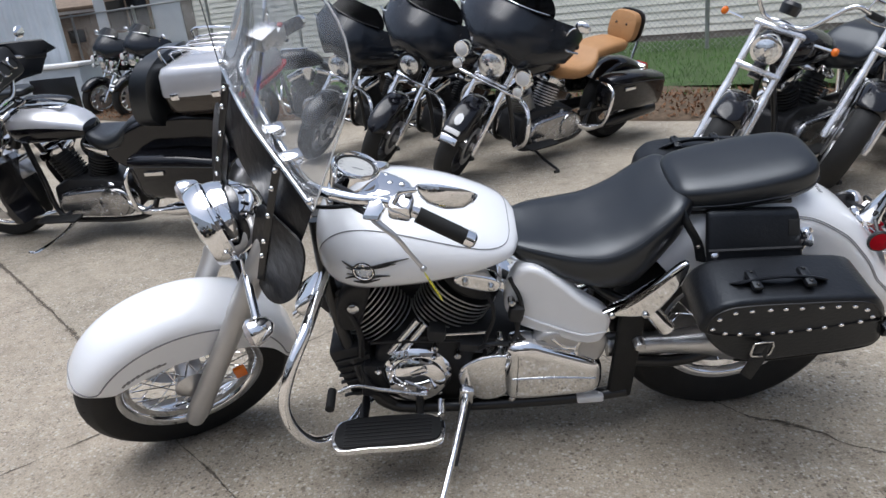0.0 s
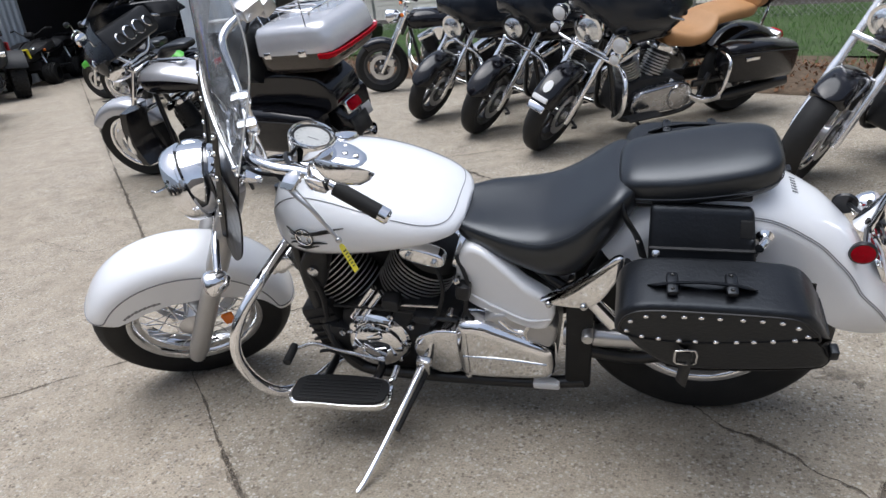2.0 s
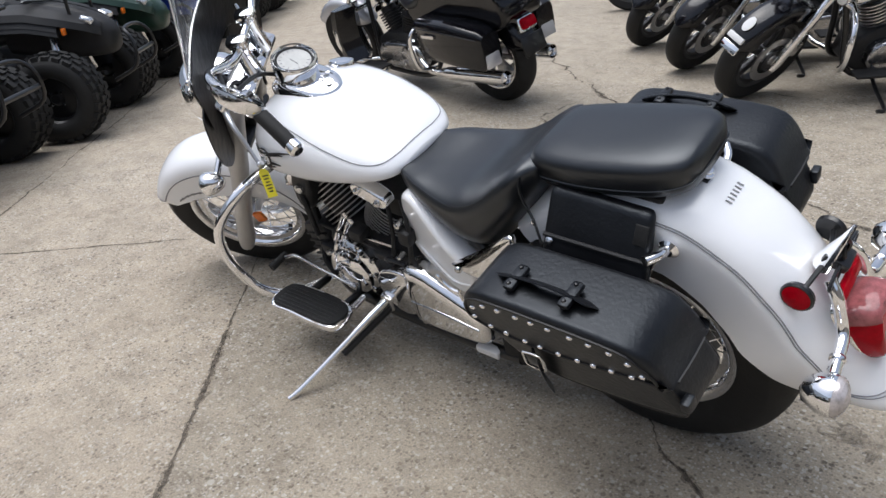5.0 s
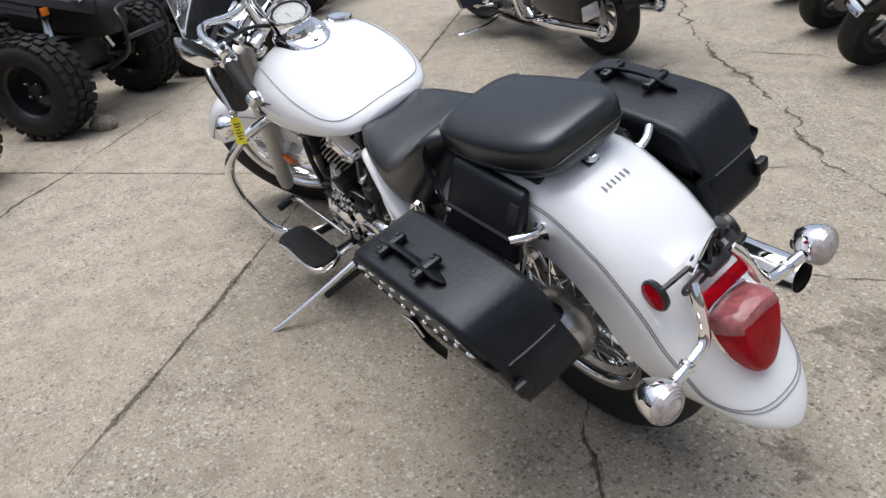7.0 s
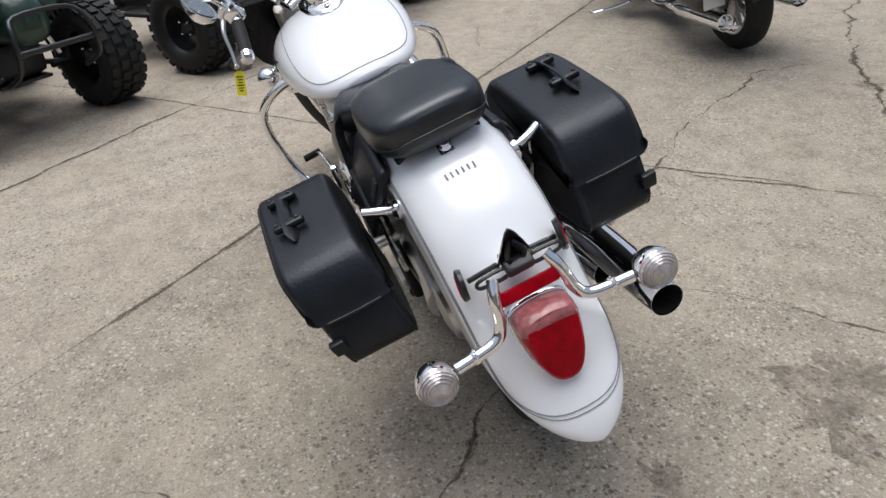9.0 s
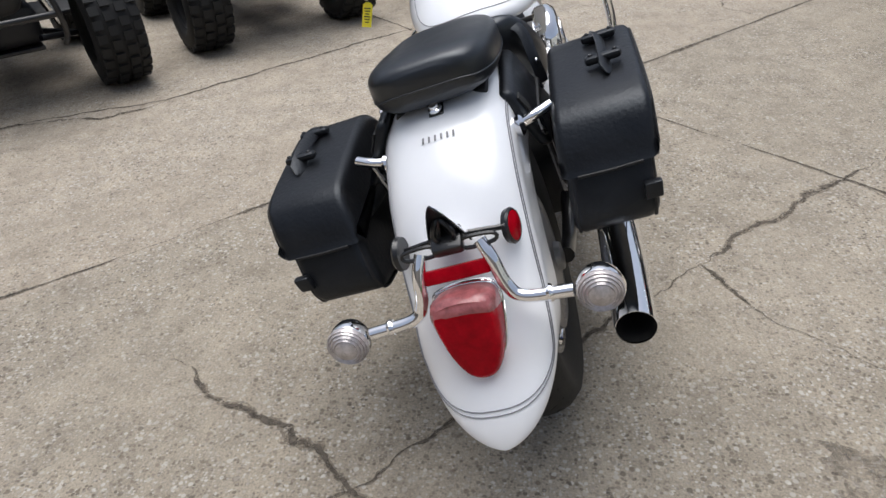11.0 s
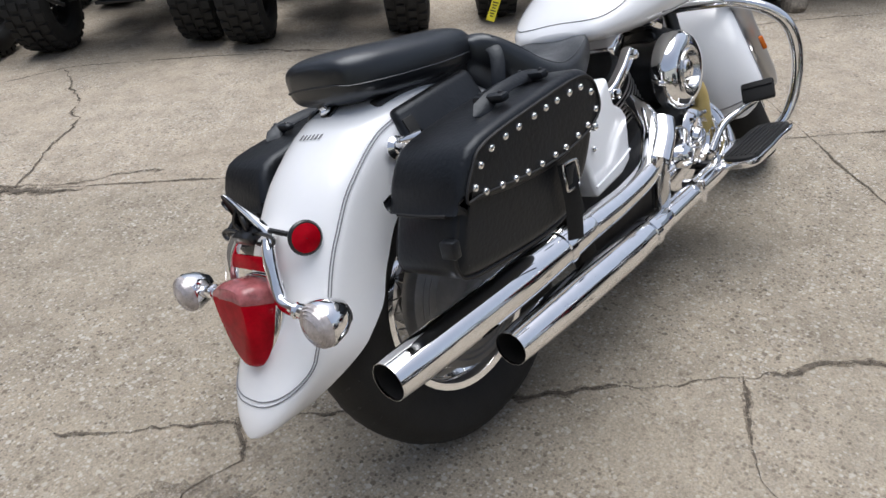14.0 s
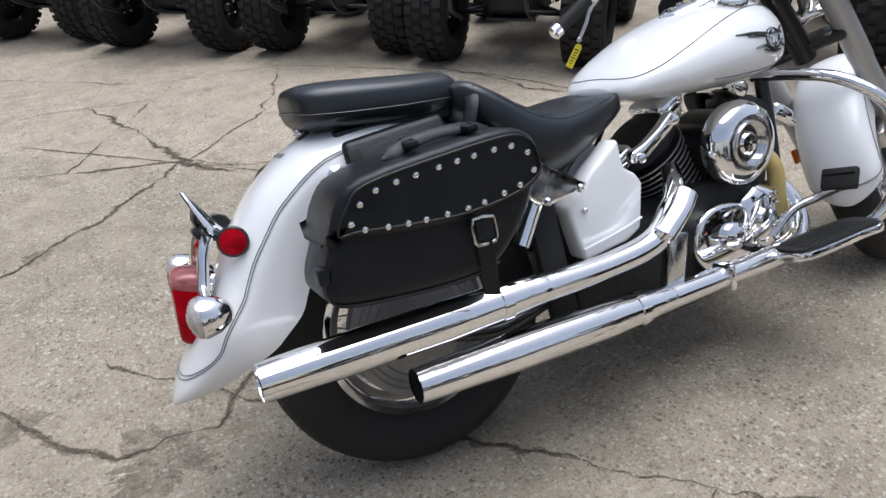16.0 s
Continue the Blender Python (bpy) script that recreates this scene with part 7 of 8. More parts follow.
parked_bike("motorcycle", "black bagger motorcycle with tan seat, batwing fairing and passing lamps", bike_pose(-0.27, 5.00, 39), lamps=True, seat_mat=TAN, tan_back=True, fender_trim=True, wheel_style="five", steer=32)
parked_bike("motorcycle", "black bagger motorcycle with dark headlight and batwing fairing", bike_pose(-0.89, 5.62, 42), headlamp=BLACK, wheel_style="five", steer=32)
parked_bike("motorcycle", "black bagger motorcycle with chrome headlight and batwing fairing", bike_pose(-1.57, 6.30, 43), wheel_style="five", steer=32)
parked_bike("motorcycle", "silver and black touring motorcycle with luggage trunk and chrome rack", pose(-2.53, 4.495, 0.002, 0, 0, -9.2) @ pose(0, 0, 0, 12, 0, 0) @ Matrix.Diagonal((1.06, 1, 1, 1)), body=BLACKPAINT, two_tone=GREYPAINT, trunk=True, lower=True, fender_mat=GREYPAINT, wheel_style="mag", steer=9)
parked_bike("motorcycle", "black naked motorcycle with bright wide fork and amber indicators", bike_pose(1.23, 4.10, 33, 12), fairing=None, bags=False, forks=BRIGHT_FORK, guards=False, tall_bars=True, wheel_style="mag", steer=30)
parked_bike("motorcycle", "black motorcycle with chrome fork and spoked alloy front wheel", bike_pose(1.93, 4.02, 30, 12), fairing=None, bags=False, forks=BRIGHT_FORK, guards=False, tall_bars=True, wheel_style="multi", steer=34)
parked_bike("motorcycle", "black cruiser motorcycle with cast front wheel behind the tourer", bike_pose(-2.68, 8.02, 20, 10), fairing=None, bags=True, wheel_style="five")
parked_bike("motorcycle", "black and maroon touring motorcycle parked by the grass", bike_pose(-5.62, 11.0, 62, 12), body=BLACKPAINT, lamps=True, fender_trim=True)
parked_bike("motorcycle", "dark touring motorcycle with chrome lamps parked by the grass", bike_pose(-6.35, 11.45, 62, 12), body=BLACKPAINT, lamps=True)
parked_bike("motorcycle", "dark motorcycle with chrome engine near the workshop door", bike_pose(-6.66, 8.25, -10, 12), fairing=None, bags=True, trunk=False, seat_mat=VINYL)
parked_bike("motorcycle", "black and lime green motorcycle near the workshop door", bike_pose(-7.85, 9.2, -8, 12), fairing=None, bags=False, body=LIME, guards=False, wheel_style="black", fender_mat=LIME)


def balloon_tyre(parent, c, R, width, rim, knobs=26):
    face = Matrix.Translation(c) @ Matrix.Rotation(radians(90), 4, "X")
    h = width / 2
    prof = [(rim, -h * 0.8), (rim + 0.02, -h * 0.95), (R - 0.10, -h * 1.02), (R - 0.045, -h * 0.95), (R - 0.018, -h * 0.7), (R - 0.012, 0), (R - 0.018, h * 0.7), (R - 0.045, h * 0.95), (R - 0.10, h * 1.02), (rim + 0.02, h * 0.95), (rim, h * 0.8)]
    holder = tagged(new("wheel"), "knobbly black tyre on a black steel wheel")
    holder.parent = parent
    tyre = part("tyre", lathe(prof, face, 36, caps=False), RUBBER, holder, sharp=50)
    bm = bmesh.new()
    for k in range(knobs):
        for y, ph in ((-0.72, 0.0), (-0.25, 0.5), (0.25, 0.0), (0.72, 0.5)):
            a = 2 * math.pi * (k + ph) / knobs
            b2 = box((R - 0.012 - (0.012 if abs(y) > 0.5 else 0), 0, y * h), (0.026, 0.045, h * 0.36), (0, 0, 0), 0)
            b2.transform(Matrix.Rotation(a, 4, "Z"))
            me = bpy.data.meshes.new("tmp")
            b2.to_mesh(me)
            b2.free()
            bm.from_mesh(me)
            bpy.data.meshes.remove(me)
    part("tread", bm, RUBBER, tyre, m=face, smooth=False)
    rimp = part("rim", lathe([(rim + 0.004, -h * 0.82), (rim - 0.012, -h * 0.7), (rim - 0.02, -h * 0.2), (rim * 0.55, -h * 0.25), (0.05, -h * 0.3), (0.03, -h * 0.5), (0.001, -h * 0.5)], face, 26, caps=False), BLACK, holder)
    part("rim", lathe([(rim + 0.004, h * 0.82), (rim - 0.012, h * 0.7), (rim - 0.02, h * 0.2), (rim * 0.55, h * 0.25), (0.05, h * 0.3), (0.03, h * 0.5), (0.001, h * 0.5)], face, 26, caps=False), BLACK, holder)
    for sgn in (-1, 1):
        for k in range(4):
            a = math.pi / 4 + k * math.pi / 2
            part("lug_nut", lathe([(0.011, 0), (0.011, 0.02), (0.006, 0.026)], face @ Matrix.Translation((0.055 * math.cos(a), 0.055 * math.sin(a), sgn * h * 0.3)) @ Matrix.Rotation(0 if sgn > 0 else math.pi, 4, "X"), 8), DULL_CHROME, rimp)
    return holder


def quad(label, body, R=0.30, track=0.96, rack=True, guard=None):
    """A four-wheeled all-terrain vehicle, front towards -x, front tyres standing at x = 0."""
    q = tagged(new("atv"), label, "atv", "row of all-terrain vehicles")
    P = lambda nm, bm, mat, lab="", m=None, parent=None, sharp=45: part(nm, bm, mat, parent or q, lab, m, sharp)
    for x in (0.0, 1.22):
        for sgn in (-1, 1):
            balloon_tyre(q, V(x, sgn * track / 2, R), R, 0.26, 0.155)
    P("chassis", box((0.60, 0, 0.38), (1.25, 0.34, 0.20), (0, 0, 0), 0.05), PLASTIC)
    P("skid_plate", box((0.55, 0, 0.27), (1.2, 0.30, 0.02), (0, 0, 0), 0.006), BLACK)
    for x in (0.0, 1.22):
        for sgn in (-1, 1):
            P("suspension_arm", tube([(x + 0.10, sgn * 0.14, 0.33), (x, sgn * 0.32, R)], 0.016, 8, 0), BLACK)
            P("suspension_arm", tube([(x - 0.10, sgn * 0.14, 0.33), (x, sgn * 0.32, R)], 0.016, 8, 0), BLACK)
            P("spring", tube([(x + 0.02, sgn * 0.27, 0.36), (x + 0.06, sgn * 0.17, 0.66)], 0.030, 10, 0), DULL_CHROME)
    for sgn in (-1, 1):
        wing = []
        for x, inn, out, z in ((-0.40, 0.09, 0.17, 0.575), (-0.34, 0.10, 0.30, 0.625), (-0.20, 0.11, 0.43, 0.685), (-0.02, 0.12, 0.47, 0.735), (0.16, 0.12, 0.47, 0.745), (0.30, 0.11, 0.40, 0.70), (0.38, 0.10, 0.28, 0.62)):
            x, z, out = x + 0.14, z + 0.10, out * 0.84
            wing.append([V(x, sgn * inn, z + 0.04), V(x, sgn * (inn + out) / 2, z + 0.03), V(x, sgn * (out - 0.02), z), V(x, sgn * out, z - 0.045), V(x, sgn * (out - 0.012), z - 0.045), V(x, sgn * (out - 0.035), z - 0.02), V(x, sgn * inn, z)])
        P("front_fender", loft(wing), body, "moulded front mudguard with pointed tip", sharp=30)
        wing2 = [[V(1.30 - (p.x - 0.0) * 1.0, p.y, p.z + 0.03) for p in r] for r in wing]
        P("rear_fender", loft(wing2), guard or body, "moulded rear mudguard", sharp=30)
        P("fender_flare", loft([[p + V(0, sgn * 0.004, -0.040) for p in r[2:5]] + [r[4] + V(0, 0, -0.07), r[3] + V(0, sgn * 0.01, -0.07)] for r in wing[2:6]]), PLASTIC, sharp=30)
        P("headlight", box((-0.20, sgn * 0.17, 0.745), (0.09, 0.10, 0.05), (0, -25, sgn * 12), 0.02), HEADLENS, "clear headlight")
        P("reflector", box((-0.10, sgn * 0.345, 0.70), (0.015, 0.055, 0.045), (0, 0, 0), 0.004), AMBER, "amber reflector")
        P("footwell", box((0.60, sgn * 0.30, 0.33), (0.42, 0.22, 0.03), (0, 0, 0), 0.01), PLASTIC)
    nose = [(-0.33, 0.04, 0.58, 0.64), (-0.29, 0.10, 0.50, 0.71), (-0.15, 0.13, 0.48, 0.80), (0.08, 0.14, 0.50, 0.87), (0.25, 0.12, 0.52, 0.87), (0.42, 0.10, 0.55, 0.80)]
    P("front_body", loft([oval(*r, widest=0.5, n=3, seg=24) for r in stations(nose, 3)]), body, "moulded front bodywork", sharp=60)
    seat = [(0.36, 0.08, 0.66, 0.78), (0.42, 0.12, 0.62, 0.83), (0.65, 0.15, 0.60, 0.82), (0.95, 0.17, 0.62, 0.86), (1.20, 0.16, 0.66, 0.87), (1.28, 0.10, 0.70, 0.84)]
    P("seat", loft([oval(*r, widest=0.5, n=3, seg=24) for r in stations(seat, 3)]), VINYL, "long black seat", sharp=60)
    if rack:
        P("bumper", tube([(-0.30, -0.22, 0.33), (-0.47, -0.22, 0.42), (-0.48, -0.20, 0.58), (-0.42, -0.14, 0.66), (-0.42, 0.14, 0.66), (-0.48, 0.20, 0.58), (-0.47, 0.22, 0.42), (-0.30, 0.22, 0.33)], 0.013, 10, 4), BLACK, "black tubular front bumper")
        P("bumper_bar", tube([(-0.475, -0.22, 0.50), (-0.485, 0.22, 0.50)], 0.016, 8, 0), BLACK)
    P("handlebar", tube([(0.36, -0.40, 1.10), (0.28, -0.30, 1.11), (0.22, -0.12, 1.00), (0.22, 0.12, 1.00), (0.28, 0.30, 1.11), (0.36, 0.40, 1.10)], 0.012, 10), BLACK)
    for sgn in (-1, 1):
        P("grip", tube([(0.30, sgn * 0.32, 1.11), (0.37, sgn * 0.42, 1.098)], 0.019, 10, 0), GRIP)
    P("steering_pod", box((0.20, 0, 0.99), (0.14, 0.16, 0.12), (0, 25, 0), 0.03), PLASTIC)
    if rack:
        for x0, x1 in ((-0.34, 0.12), (1.18, 1.62)):
            for i in range(5):
                y = -0.32 + 0.16 * i
                P("rack_bar", tube([(x0, y, 0.925), (x1, y, 0.94)], 0.010, 8, 0), BLACK)
            for x in (x0, (x0 + x1) / 2, x1):
                P("rack_bar", tube([(x, -0.36, 0.93), (x, 0.36, 0.93)], 0.012, 8, 0), BLACK)
            for y in (-0.2, 0.2):
                P("rack_leg", tube([((x0 + x1) / 2, y, 0.70), ((x0 + x1) / 2, y, 0.93)], 0.012, 8, 0), BLACK)
    return q


FACE = 223
quads = {
    "red": quad("black utility quad with red rear mudguards and knobbly tyres", PLASTIC, guard=RED),
    "olive": quad("camouflage utility quad with black front rack", OLIVE),
    "green": quad("dark green utility quad with black bumper", GREEN_DARK, guard=PLASTIC),
    "blue": quad("blue sport quad with knobbly tyres", BLUE, rack=False),
    "maroon": quad("dark red quad with knobbly tyres", MAROON, rack=False),
    "black": quad("black utility quad with knobbly tyres", PLASTIC),
}
spots = [("black", 1.39, -3.76, 0), ("black", 0.53, -2.66, 0), ("olive", -0.45, -1.72, 2), ("black", -1.24, -0.71, 0), ("green", -2.42, 0.26, -2), ("red", -3.48, 1.52, 0), ("black", -4.22, 2.62, 3),
         ("green", -4.98, 3.42, 0), ("blue", -5.70, 4.18, 2), ("maroon", -6.50, 5.00, 0), ("olive", -7.30, 5.90, -2), ("olive", -8.10, 6.80, 0), ("olive", -8.85, 7.65, 2)]
used = set()
for kind, x, y, turn in spots:
    m = pose(x, y, 0, 0, 0, FACE + turn)
    if kind in used:
        copy_thing(quads[kind], m)
    else:
        used.add(kind)
        quads[kind].matrix_basis = m


def side_by_side():
    """A tall red two-seat buggy with a roll cage, front towards -x."""
    q = tagged(new("side_by_side"), "tall black and red side-by-side buggy with roll cage", "buggy")
    P = lambda nm, bm, mat, lab="", m=None, sharp=45: part(nm, bm, mat, q, lab, m, sharp)
    for x in (0.0, 1.9):
        for sgn in (-1, 1):
            balloon_tyre(q, V(x, sgn * 0.62, 0.36), 0.36, 0.26, 0.18)
    P("chassis", box((0.95, 0, 0.45), (2.3, 0.9, 0.16), (0, 0, 0), 0.04), BLACK)
    hood = [(-0.50, 0.35, 0.60, 0.78), (-0.45, 0.50, 0.55, 0.88), (-0.1, 0.56, 0.58, 1.02), (0.45, 0.60, 0.60, 1.12), (0.60, 0.58, 0.60, 1.10)]
    P("hood", loft([oval(*r, widest=0.6, n=4, seg=28) for r in stations(hood, 3)]), PLASTIC, "black hood")
    P("nose_panel", box((-0.34, 0, 0.98), (0.30, 0.74, 0.05), (0, -20, 0), 0.02), RED, "red nose panel")
    for sgn in (-1, 1):
        P("air_intake", box((-0.40, sgn * 0.20, 0.99), (0.16, 0.24, 0.04), (0, -20, 0), 0.01), PLASTIC)
    P("grille", box((-0.50, 0, 0.70), (0.06, 0.62, 0.20), (0, 0, 0), 0.02), PLASTIC)
    P("grille_bar", box((-0.535, 0, 0.62), (0.02, 0.70, 0.03), (0, 0, 0), 0.006), RED)
    for sgn in (-1, 1):
        P("headlight", box((-0.46, sgn * 0.42, 0.80), (0.08, 0.20, 0.08), (0, -20, sgn * 15), 0.02), HEADLENS)
        arch = []
        for i in range(9):
            a = radians(20 + 140 * i / 8)
            x, z = -0.46 * math.cos(a), 0.42 + 0.40 * math.sin(a)
            arch.append([V(x, sgn * 0.45, z + 0.03), V(x, sgn * 0.80, z), V(x, sgn * 0.80, z - 0.03), V(x, sgn * 0.45, z)])
        P("front_fender", loft(arch), CARDBOARD if sgn > 0 else PLASTIC)
        P("door", box((0.95, sgn * 0.66, 0.75), (0.75, 0.04, 0.42), (0, 0, 0), 0.03), RED, "red half door")
        P("roll_cage", tube([(0.50, sgn * 0.60, 1.08), (0.85, sgn * 0.56, 1.85), (1.6, sgn * 0.56, 1.88), (1.9, sgn * 0.60, 1.0)], 0.025, 10, 4), BLACK)
    P("roll_cage", tube([(0.85, -0.56, 1.85), (0.85, 0.56, 1.85)], 0.025, 10, 0), BLACK)
    P("roof", box((1.22, 0, 1.90), (0.85, 1.16, 0.03), (0, 0, 0), 0.012), BLACK)
    P("windscreen", box((0.66, 0, 1.42), (0.012, 1.05, 0.72), (0, 25, 0), 0.004), SMOKED)
    P("seat_bench", box((1.35, 0, 0.90), (0.45, 1.1, 0.55), (0, 0, 0), 0.08), VINYL)
    P("cargo_bed", box((2.05, 0, 0.90), (0.75, 1.2, 0.30), (0, 0, 0), 0.03), RED)
    return q


side_by_side().matrix_basis = pose(-10.85, 9.55, 0, 0, 0, 142)
m = pose(-11.9, 11.8, 0, 0, 0, 112)
small = quad("small black youth quad with yellow front panel by the workshop wall", PLASTIC, R=0.22, track=0.66, rack=False)
part("front_panel", box((-0.30, 0, 0.66), (0.05, 0.26, 0.20), (0, -18, 0), 0.02), YELLOW, small, "yellow front panel")
for y in (-0.06, 0.06):
    part("panel_slot", box((-0.328, y, 0.665), (0.02, 0.05, 0.13), (0, -18, 0), 0.008), BLACK, small)
small.matrix_basis = m


# ---- buildings, fence and verge ----
def along(p0, p1):
    """A pose at p0 whose x axis runs to p1, and the length."""
    d = Vector(p1) - Vector(p0)
    return pose(p0[0], p0[1], 0, 0, 0, math.degrees(math.atan2(d.y, d.x))), d.length


def structure(name, bm, mat, label, m=None, category="building"):
    return tagged(part(name, bm, mat, None, "", m), label, category, kind="structure")


# cream house
M, length = along((-7.12, 17.63), (11.0, 7.1))
house = structure("wall_house", box((length / 2, 0.25, 2.4), (length, 0.4, 4.8), bev=0), FOUNDATION, "cream clapboard house wall over a grey block foundation", M)
prof = [(0.0, 0.0), (-0.028, 0.0), (-0.010, 0.118), (0.0, 0.118)]
bm = bmesh.new()
a = [bm.verts.new((0, y, z)) for y, z in prof]
b = [bm.verts.new((length, y, z)) for y, z in prof]
for i in range(4):
    bm.faces.new((a[i], a[(i + 1) % 4], b[(i + 1) % 4], b[i]))
bm.faces.new(a)
bm.faces.new(b[::-1])
bmesh.ops.recalc_face_normals(bm, faces=bm.faces)
board_mesh = bpy.data.meshes.new("clapboard")
bm.to_mesh(board_mesh)
bm.free()
board_mesh.materials.append(SIDING)
for i in range(38):
    ob = new("clapboard", board_mesh)
    ob.parent = house
    ob.matrix_basis = M @ Matrix.Translation((0, 0.048, 0.32 + 0.116 * i))
structure("wall_house_back", box((0.2, 4.0, 2.4), (0.4, 8.0, 4.8), bev=0), FOUNDATION, "plain end wall of the house", M)

# verge of soil and grass along the lot's edge
GM, glen = along((-9.0, 12.6), (9.0, 2.1))
bm = bmesh.new()
n = 90
rows = []
for i in range(n + 1):
    x = glen * i / n
    rows.append([bm.verts.new((x, y + 0.10 * noise.noise(V(x * 1.1, y, 3)), z + (0.05 * noise.noise(V(x * 0.8, y * 0.8, 7)) if z > 0.01 else 0))) for y, z in ((0.0, 0.004), (0.12, 0.05), (0.5, 0.10), (0.9, 0.13), (2.2, 0.16), (4.5, 0.22))])
for ra_, rb_ in zip(rows, rows[1:]):
    for j in range(5):
        bm.faces.new((ra_[j], rb_[j], rb_[j + 1], ra_[j + 1]))
tagged(part("verge", bm, SOIL, None, "", GM), "brown soil bank with dead leaves beside the concrete", "soil", kind="structure")
bm = bmesh.new()
rows = [[bm.verts.new((glen * i / 60, y + 0.25 * noise.noise(V(i * 0.7, y, 5)), 0.125 + 0.035 * y)) for y in (1.0, 1.5, 2.5, 4.6)] for i in range(61)]
for ra_, rb_ in zip(rows, rows[1:]):
    for j in range(3):
        bm.faces.new((ra_[j], rb_[j], rb_[j + 1], ra_[j + 1]))
tagged(part("lawn", bm, TURF, None, "", GM), "green lawn turf beside the house", "lawn", kind="structure")
bm = bmesh.new()
rnd = random.Random(11)
for i in range(70000):
    x, y = rnd.uniform(0, glen), rnd.uniform(0.55, 4.4)
    if y < 1.0 and rnd.random() < 0.75:
        continue
    z = 0.10 + 0.035 * y
    hgt, w, a = rnd.uniform(0.03, 0.10), rnd.uniform(0.003, 0.006), rnd.uniform(0, 6.28)
    dx, dy = math.cos(a) * w, math.sin(a) * w
    lx, ly = rnd.uniform(-0.05, 0.05), rnd.uniform(-0.05, 0.05)
    v = [bm.verts.new((x - dx, y - dy, z)), bm.verts.new((x + dx, y + dy, z)), bm.verts.new((x + lx, y + ly, z + hgt))]
    bm.faces.new(v)
tagged(part("grass", bm, GRASS, None, "", GM, smooth=False), "fresh green grass along the fence", "grass", kind="stuff")
bm = bmesh.new()
for i in range(7000):
    x, y = rnd.uniform(0, glen), abs(rnd.gauss(0.40, 0.35))
    z = 0.02 + min(y, 0.5) * 0.18
    r, a = rnd.uniform(0.008, 0.024), rnd.uniform(0, 6.28)
    pts = [(x + r * math.cos(a + k * 1.57), y + r * math.sin(a + k * 1.57) * 0.6, z + rnd.uniform(0, 0.06)) for k in range(4)]
    bm.faces.new([bm.verts.new(p) for p in pts])
tagged(part("dead_leaves", bm, material("brown_leaves", (0.17, 0.085, 0.042), 0.8, vary=0.6, vary_scale=5), None, "", GM, smooth=False), "brown dead leaves on the soil bank", "leaves", kind="stuff")

# chain-link fence
FM, flen = along((-10.0, 17.2), (9.5, 5.9))
for i in range(10):
    x = 0.6 + i * 2.4
    post = tagged(part("fence_post", lathe([(0.028, 0), (0.028, 1.78), (0.034, 1.79), (0.02, 1.82)], None, 12), GALV, None, "", FM @ Matrix.Translation((x, 0, 0))), "grey steel fence post", "fence post", "fence posts")
tagged(part("fence_rail", tube([(0, 0, 1.77), (flen, 0, 1.77)], 0.02, 8, 0), GALV, None, "", FM), "grey steel top rail of the fence", "fence rail")
bm = bmesh.new()
step, high = 0.075, 1.74
count = int((flen + high) / step)
for i in range(count):
    for sgn in (-1, 1):
        x0 = i * step if sgn < 0 else i * step - high
        pts = []
        za, zb = 0.06, high
        xa, xb = (x0 - za, x0 - zb) if sgn < 0 else (x0 + za, x0 + zb)
        if min(xa, xb) < 0 or max(xa, xb) > flen:
            continue
        tube([(xa, 0.002 * sgn, za), (xb, 0.002 * sgn, zb)], 0.0022, 3, 0, caps=False, bm=bm)
tagged(part("chain_link_mesh", bm, GALV, None, "", FM, smooth=False), "galvanised chain-link wire mesh", "fence", kind="stuff")

# pale steel workshop with its dark doorway


def corrugated(p0, p1, h, name, label, windows=()):
    M, ln = along(p0, p1)
    bm = bmesh.new()
    n = int(ln / 0.05)
    rows = [[bm.verts.new((ln * i / n, 0.012 * (1 if (i // 2) % 2 else -1), z)) for z in (0, h)] for i in range(n + 1)]
    back = [[bm.verts.new((ln * i / n, 0.10, z)) for z in (0, h)] for i in (0, n)]
    for a_, b_ in zip(rows, rows[1:]):
        bm.faces.new((a_[0], b_[0], b_[1], a_[1]))
    bm.faces.new((back[0][0], back[0][1], back[1][1], back[1][0]))
    bm.faces.new((rows[0][0], rows[0][1], back[0][1], back[0][0]))
    bm.faces.new((rows[-1][0], back[1][0], back[1][1], rows[-1][1]))
    wall = tagged(part(name, bm, STEEL_SHEET, None, "", M, smooth=False), label, "building", kind="structure")
    for x, z, w, hh in windows:
        fr = part("window_frame", box((x, -0.03, z), (w, 0.06, hh), bev=0.01), CARDBOARD, wall, "white window frame", M)
        part("pane", box((x - w * 0.23, -0.065, z), (w * 0.40, 0.012, hh * 0.86), bev=0.002), BLACKPAINT, fr, "dark window pane", M)
        part("pane", box((x + w * 0.23, -0.065, z), (w * 0.40, 0.012, hh * 0.86), bev=0.002), BLACKPAINT, fr, "dark window pane", M)
    return wall


corrugated((-10.4, 3.0), (-12.75, 12.7), 3.8, "wall_workshop_side", "pale blue corrugated steel workshop wall", [(3.0, 1.7, 1.3, 1.0)])
corrugated((1.5, -9.5), (-10.4, 3.0), 3.8, "wall_workshop_rear", "pale blue corrugated steel workshop wall", [(4.0, 1.7, 1.3, 1.0), (9.0, 1.7, 1.3, 1.0)])
corrugated((-8.6, 12.5), (-7.26, 12.45), 3.8, "wall_workshop_pier", "pale blue steel pier beside the workshop door")
corrugated((-12.75, 12.62), (-8.6, 12.52), 0.9, "lintel_workshop", "pale steel lintel over the workshop door").matrix_basis = Matrix.Translation((0, 0, 2.9))
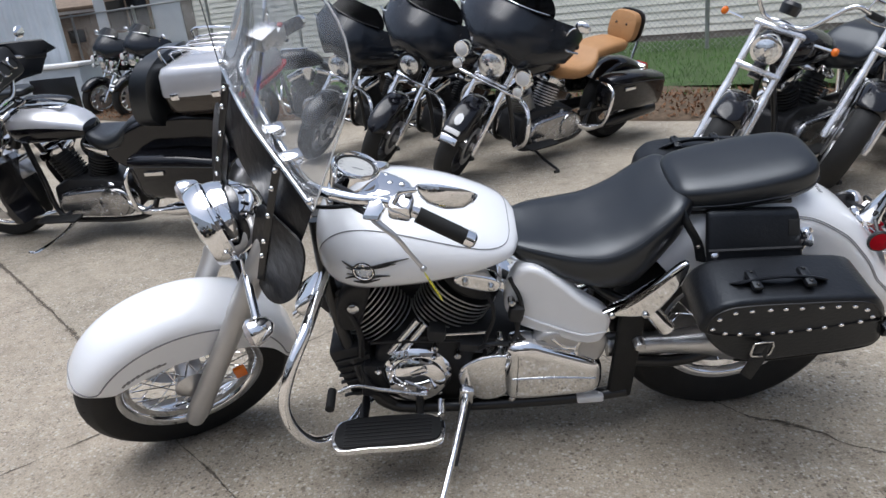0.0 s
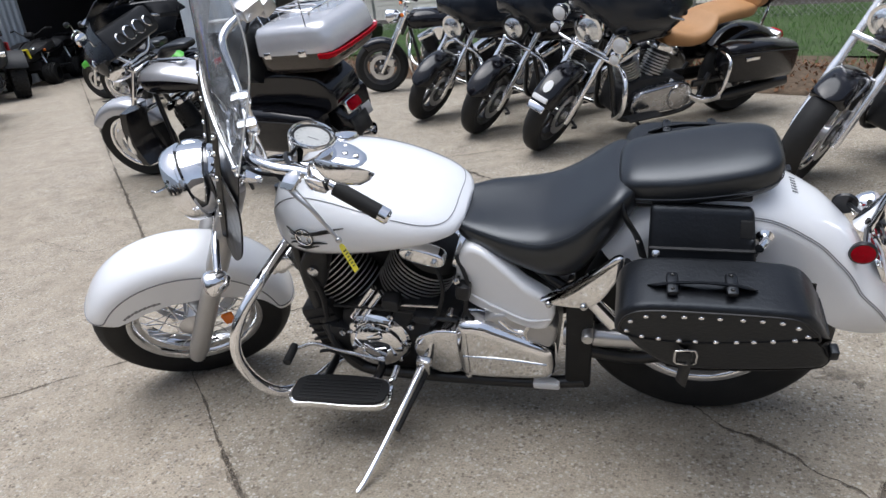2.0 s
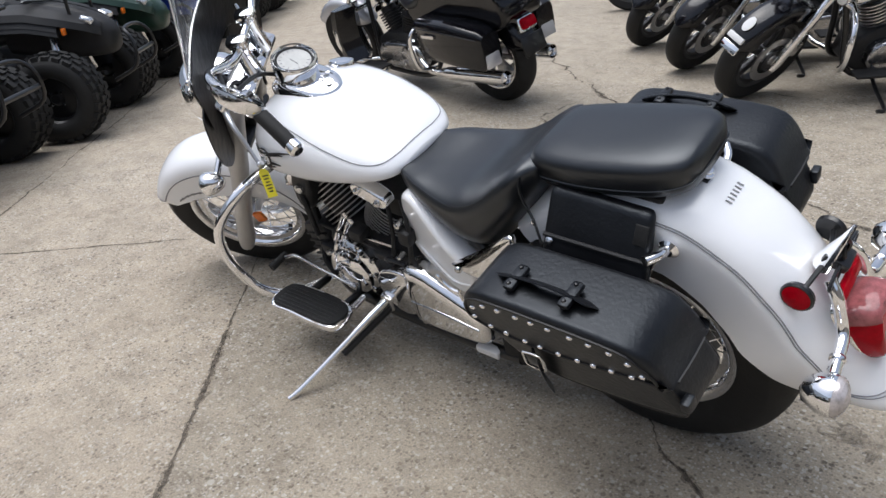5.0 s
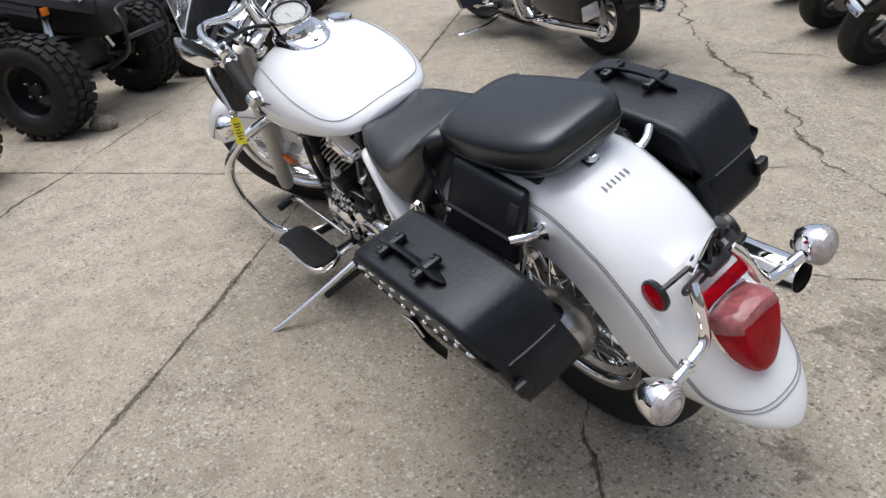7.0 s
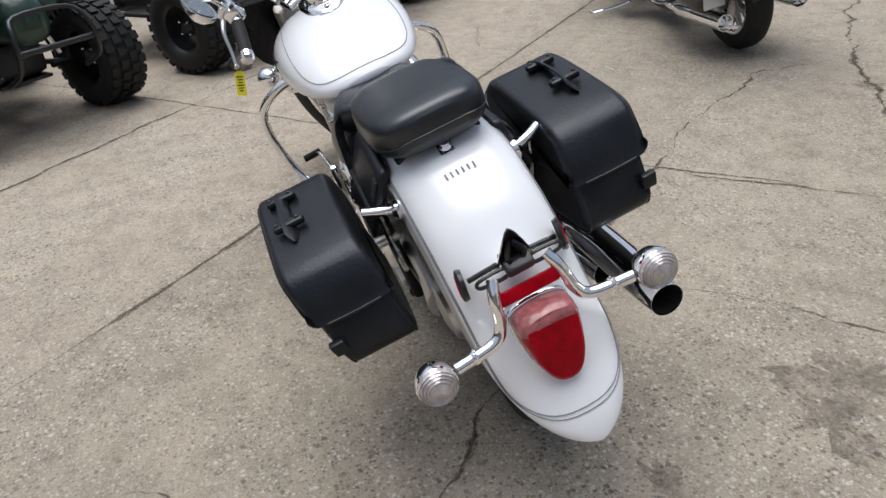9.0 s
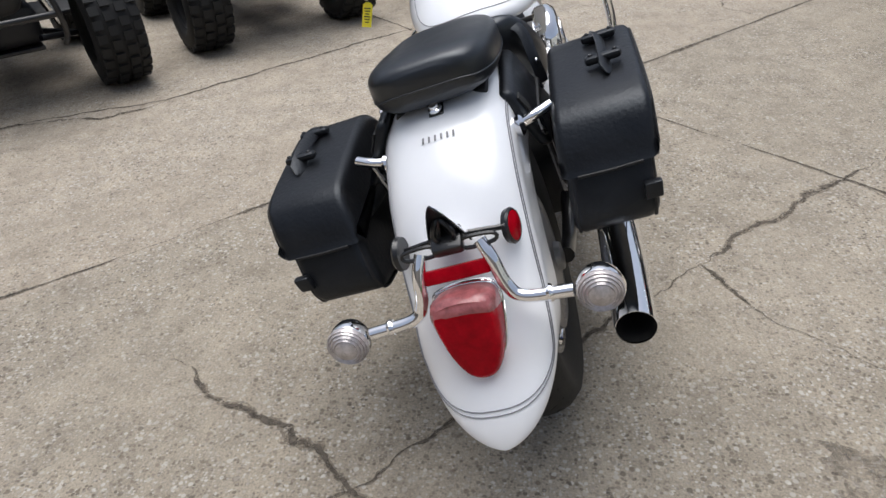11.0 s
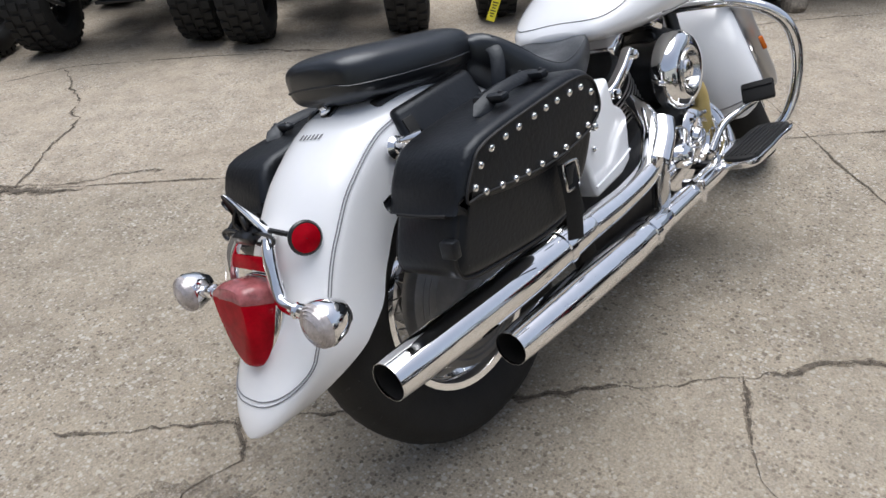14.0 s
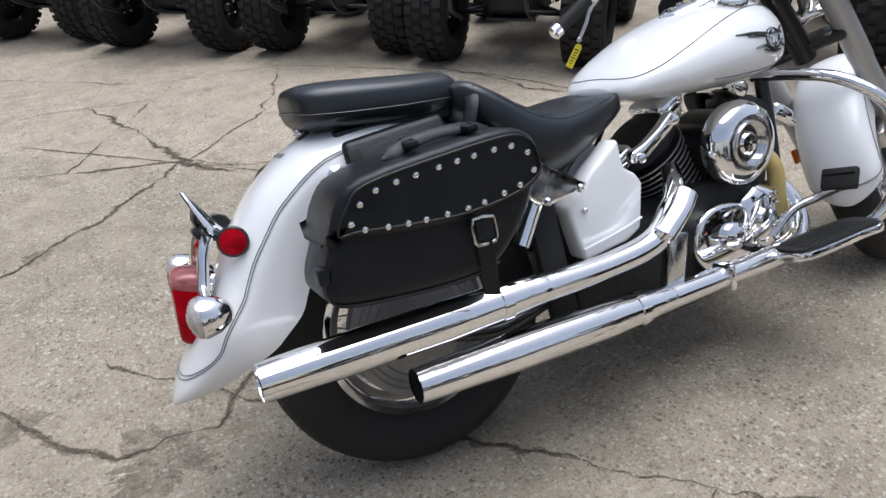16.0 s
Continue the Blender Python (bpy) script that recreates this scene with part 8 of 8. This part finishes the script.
# inner walls and floor have the indoor shade in their colour
structure("wall_workshop_inner", box((-12.5, 18.0, 1.9), (2.4, 0.2, 3.8), bev=0), INDOOR_SHADE, "workshop rear wall coloured near black for the indoor shade")
corrugated((-7.62, 12.56), (-11.3, 18.0), 3.8, "wall_workshop_inner_side", "steel side wall of the workshop")
structure("wall_workshop_inner_far", box((-13.4, 15.3, 1.9), (0.15, 5.5, 3.8), bev=0), INDOOR_SHADE, "workshop side wall coloured near black for the indoor shade")
structure("roof_workshop", box((-11.3, 15.2, 3.9), (4.6, 6.0, 0.15), bev=0), STEEL_SHEET, "flat steel workshop roof")
sheet("floor_workshop", [(-13.3, 12.6), (-7.8, 12.55), (-11.2, 17.9), (-13.3, 17.9)], INDOOR_SHADE, 0.005, "workshop floor coloured near black for the indoor shade")
bay = quads["black"]
copy_thing(bay, pose(-10.6, 14.4, 0.006, 0, 0, 200))
copy_thing(bay, pose(-12.0, 14.9, 0.006, 0, 0, 250))

# white service counter beside the pier, with a dark front
cab = tagged(new("steel_cabinet"), "pale steel cabinet with dark front panel by the workshop", "cabinet")
cab.matrix_basis = pose(-7.1, 11.9, 0, 0, 0, -6)
part("body", box((0, 0, 0.42), (1.1, 0.6, 0.84), bev=0.02), STEEL_SHEET, cab)
part("front_panel", box((0, -0.305, 0.42), (0.85, 0.02, 0.55), bev=0.01), BLACK, cab, "black front panel")
part("top", box((0, -0.02, 0.875), (1.2, 0.70, 0.06), bev=0.015), CARDBOARD, cab, "white top")

# plain walls added unseen behind the camera: less low fill, dark bands in chrome
for name, p0, p1 in (("wall_added_east", (11.2, 7.0), (12.5, -8.5)), ("wall_added_south", (12.5, -8.6), (1.7, -9.6))):
    EM, elen = along(p0, p1)
    structure(name, box((elen / 2, 0.15, 2.3), (elen, 0.3, 4.6), bev=0), FOUNDATION, "plain grey wall added out of view to block low sky light", EM)

# weathered shed behind, with its pale eaves board
SM, slen = along((-13.4, 21.0), (-10.2, 20.8))
shed = structure("wall_shed", box((slen / 2, 0.1, 1.0), (slen, 0.2, 2.0), bev=0), SHED, "weathered brown board shed", SM)
for i in range(10):
    part("plank", box((0.16 + i * 0.32, -0.012, 1.0), (0.30, 0.03, 1.98), bev=0.004), SHED, shed, m=SM)
wf = part("window_frame", box((1.75, -0.05, 1.33), (0.62, 0.06, 0.48), bev=0.01), SHED, shed, "dark shed window", m=SM)
part("pane", box((1.75, -0.085, 1.33), (0.50, 0.012, 0.36), bev=0), BLACKPAINT, wf, m=SM)
part("eaves_board", box((slen / 2, -0.20, 2.02), (slen + 0.3, 0.05, 0.13), bev=0.01), CARDBOARD, shed, "white eaves board", m=SM)
structure("roof_shed", box((slen / 2, 0.7, 2.32), (slen + 0.4, 2.0, 0.10), (14, 0, 0), bev=0.01), SHED, "brown board roof of the shed", SM)

# pale grey annexe between shed and house, with a wide dark window
AM, alen = along((-10.15, 19.3), (-7.14, 17.66))
annex = structure("wall_annex", box((alen / 2, 0.15, 1.5), (alen, 0.3, 3.0), bev=0), STEEL_SHEET, "pale grey rendered annexe wall beside the house", AM)
wf = part("window_frame", box((1.45, -0.03, 1.72), (1.75, 0.07, 0.86), bev=0.01), SHED, annex, "brown window frame", m=AM)
for x in (1.02, 1.88):
    part("pane", box((x, -0.07, 1.72), (0.78, 0.012, 0.74), bev=0), BLACKPAINT, wf, "dark window pane", m=AM)
structure("ground_verge_far", box((-9.5, 18.0, 0.02), (8.0, 4.0, 0.04), bev=0), SOIL, "soil yard behind the pier", category="soil")
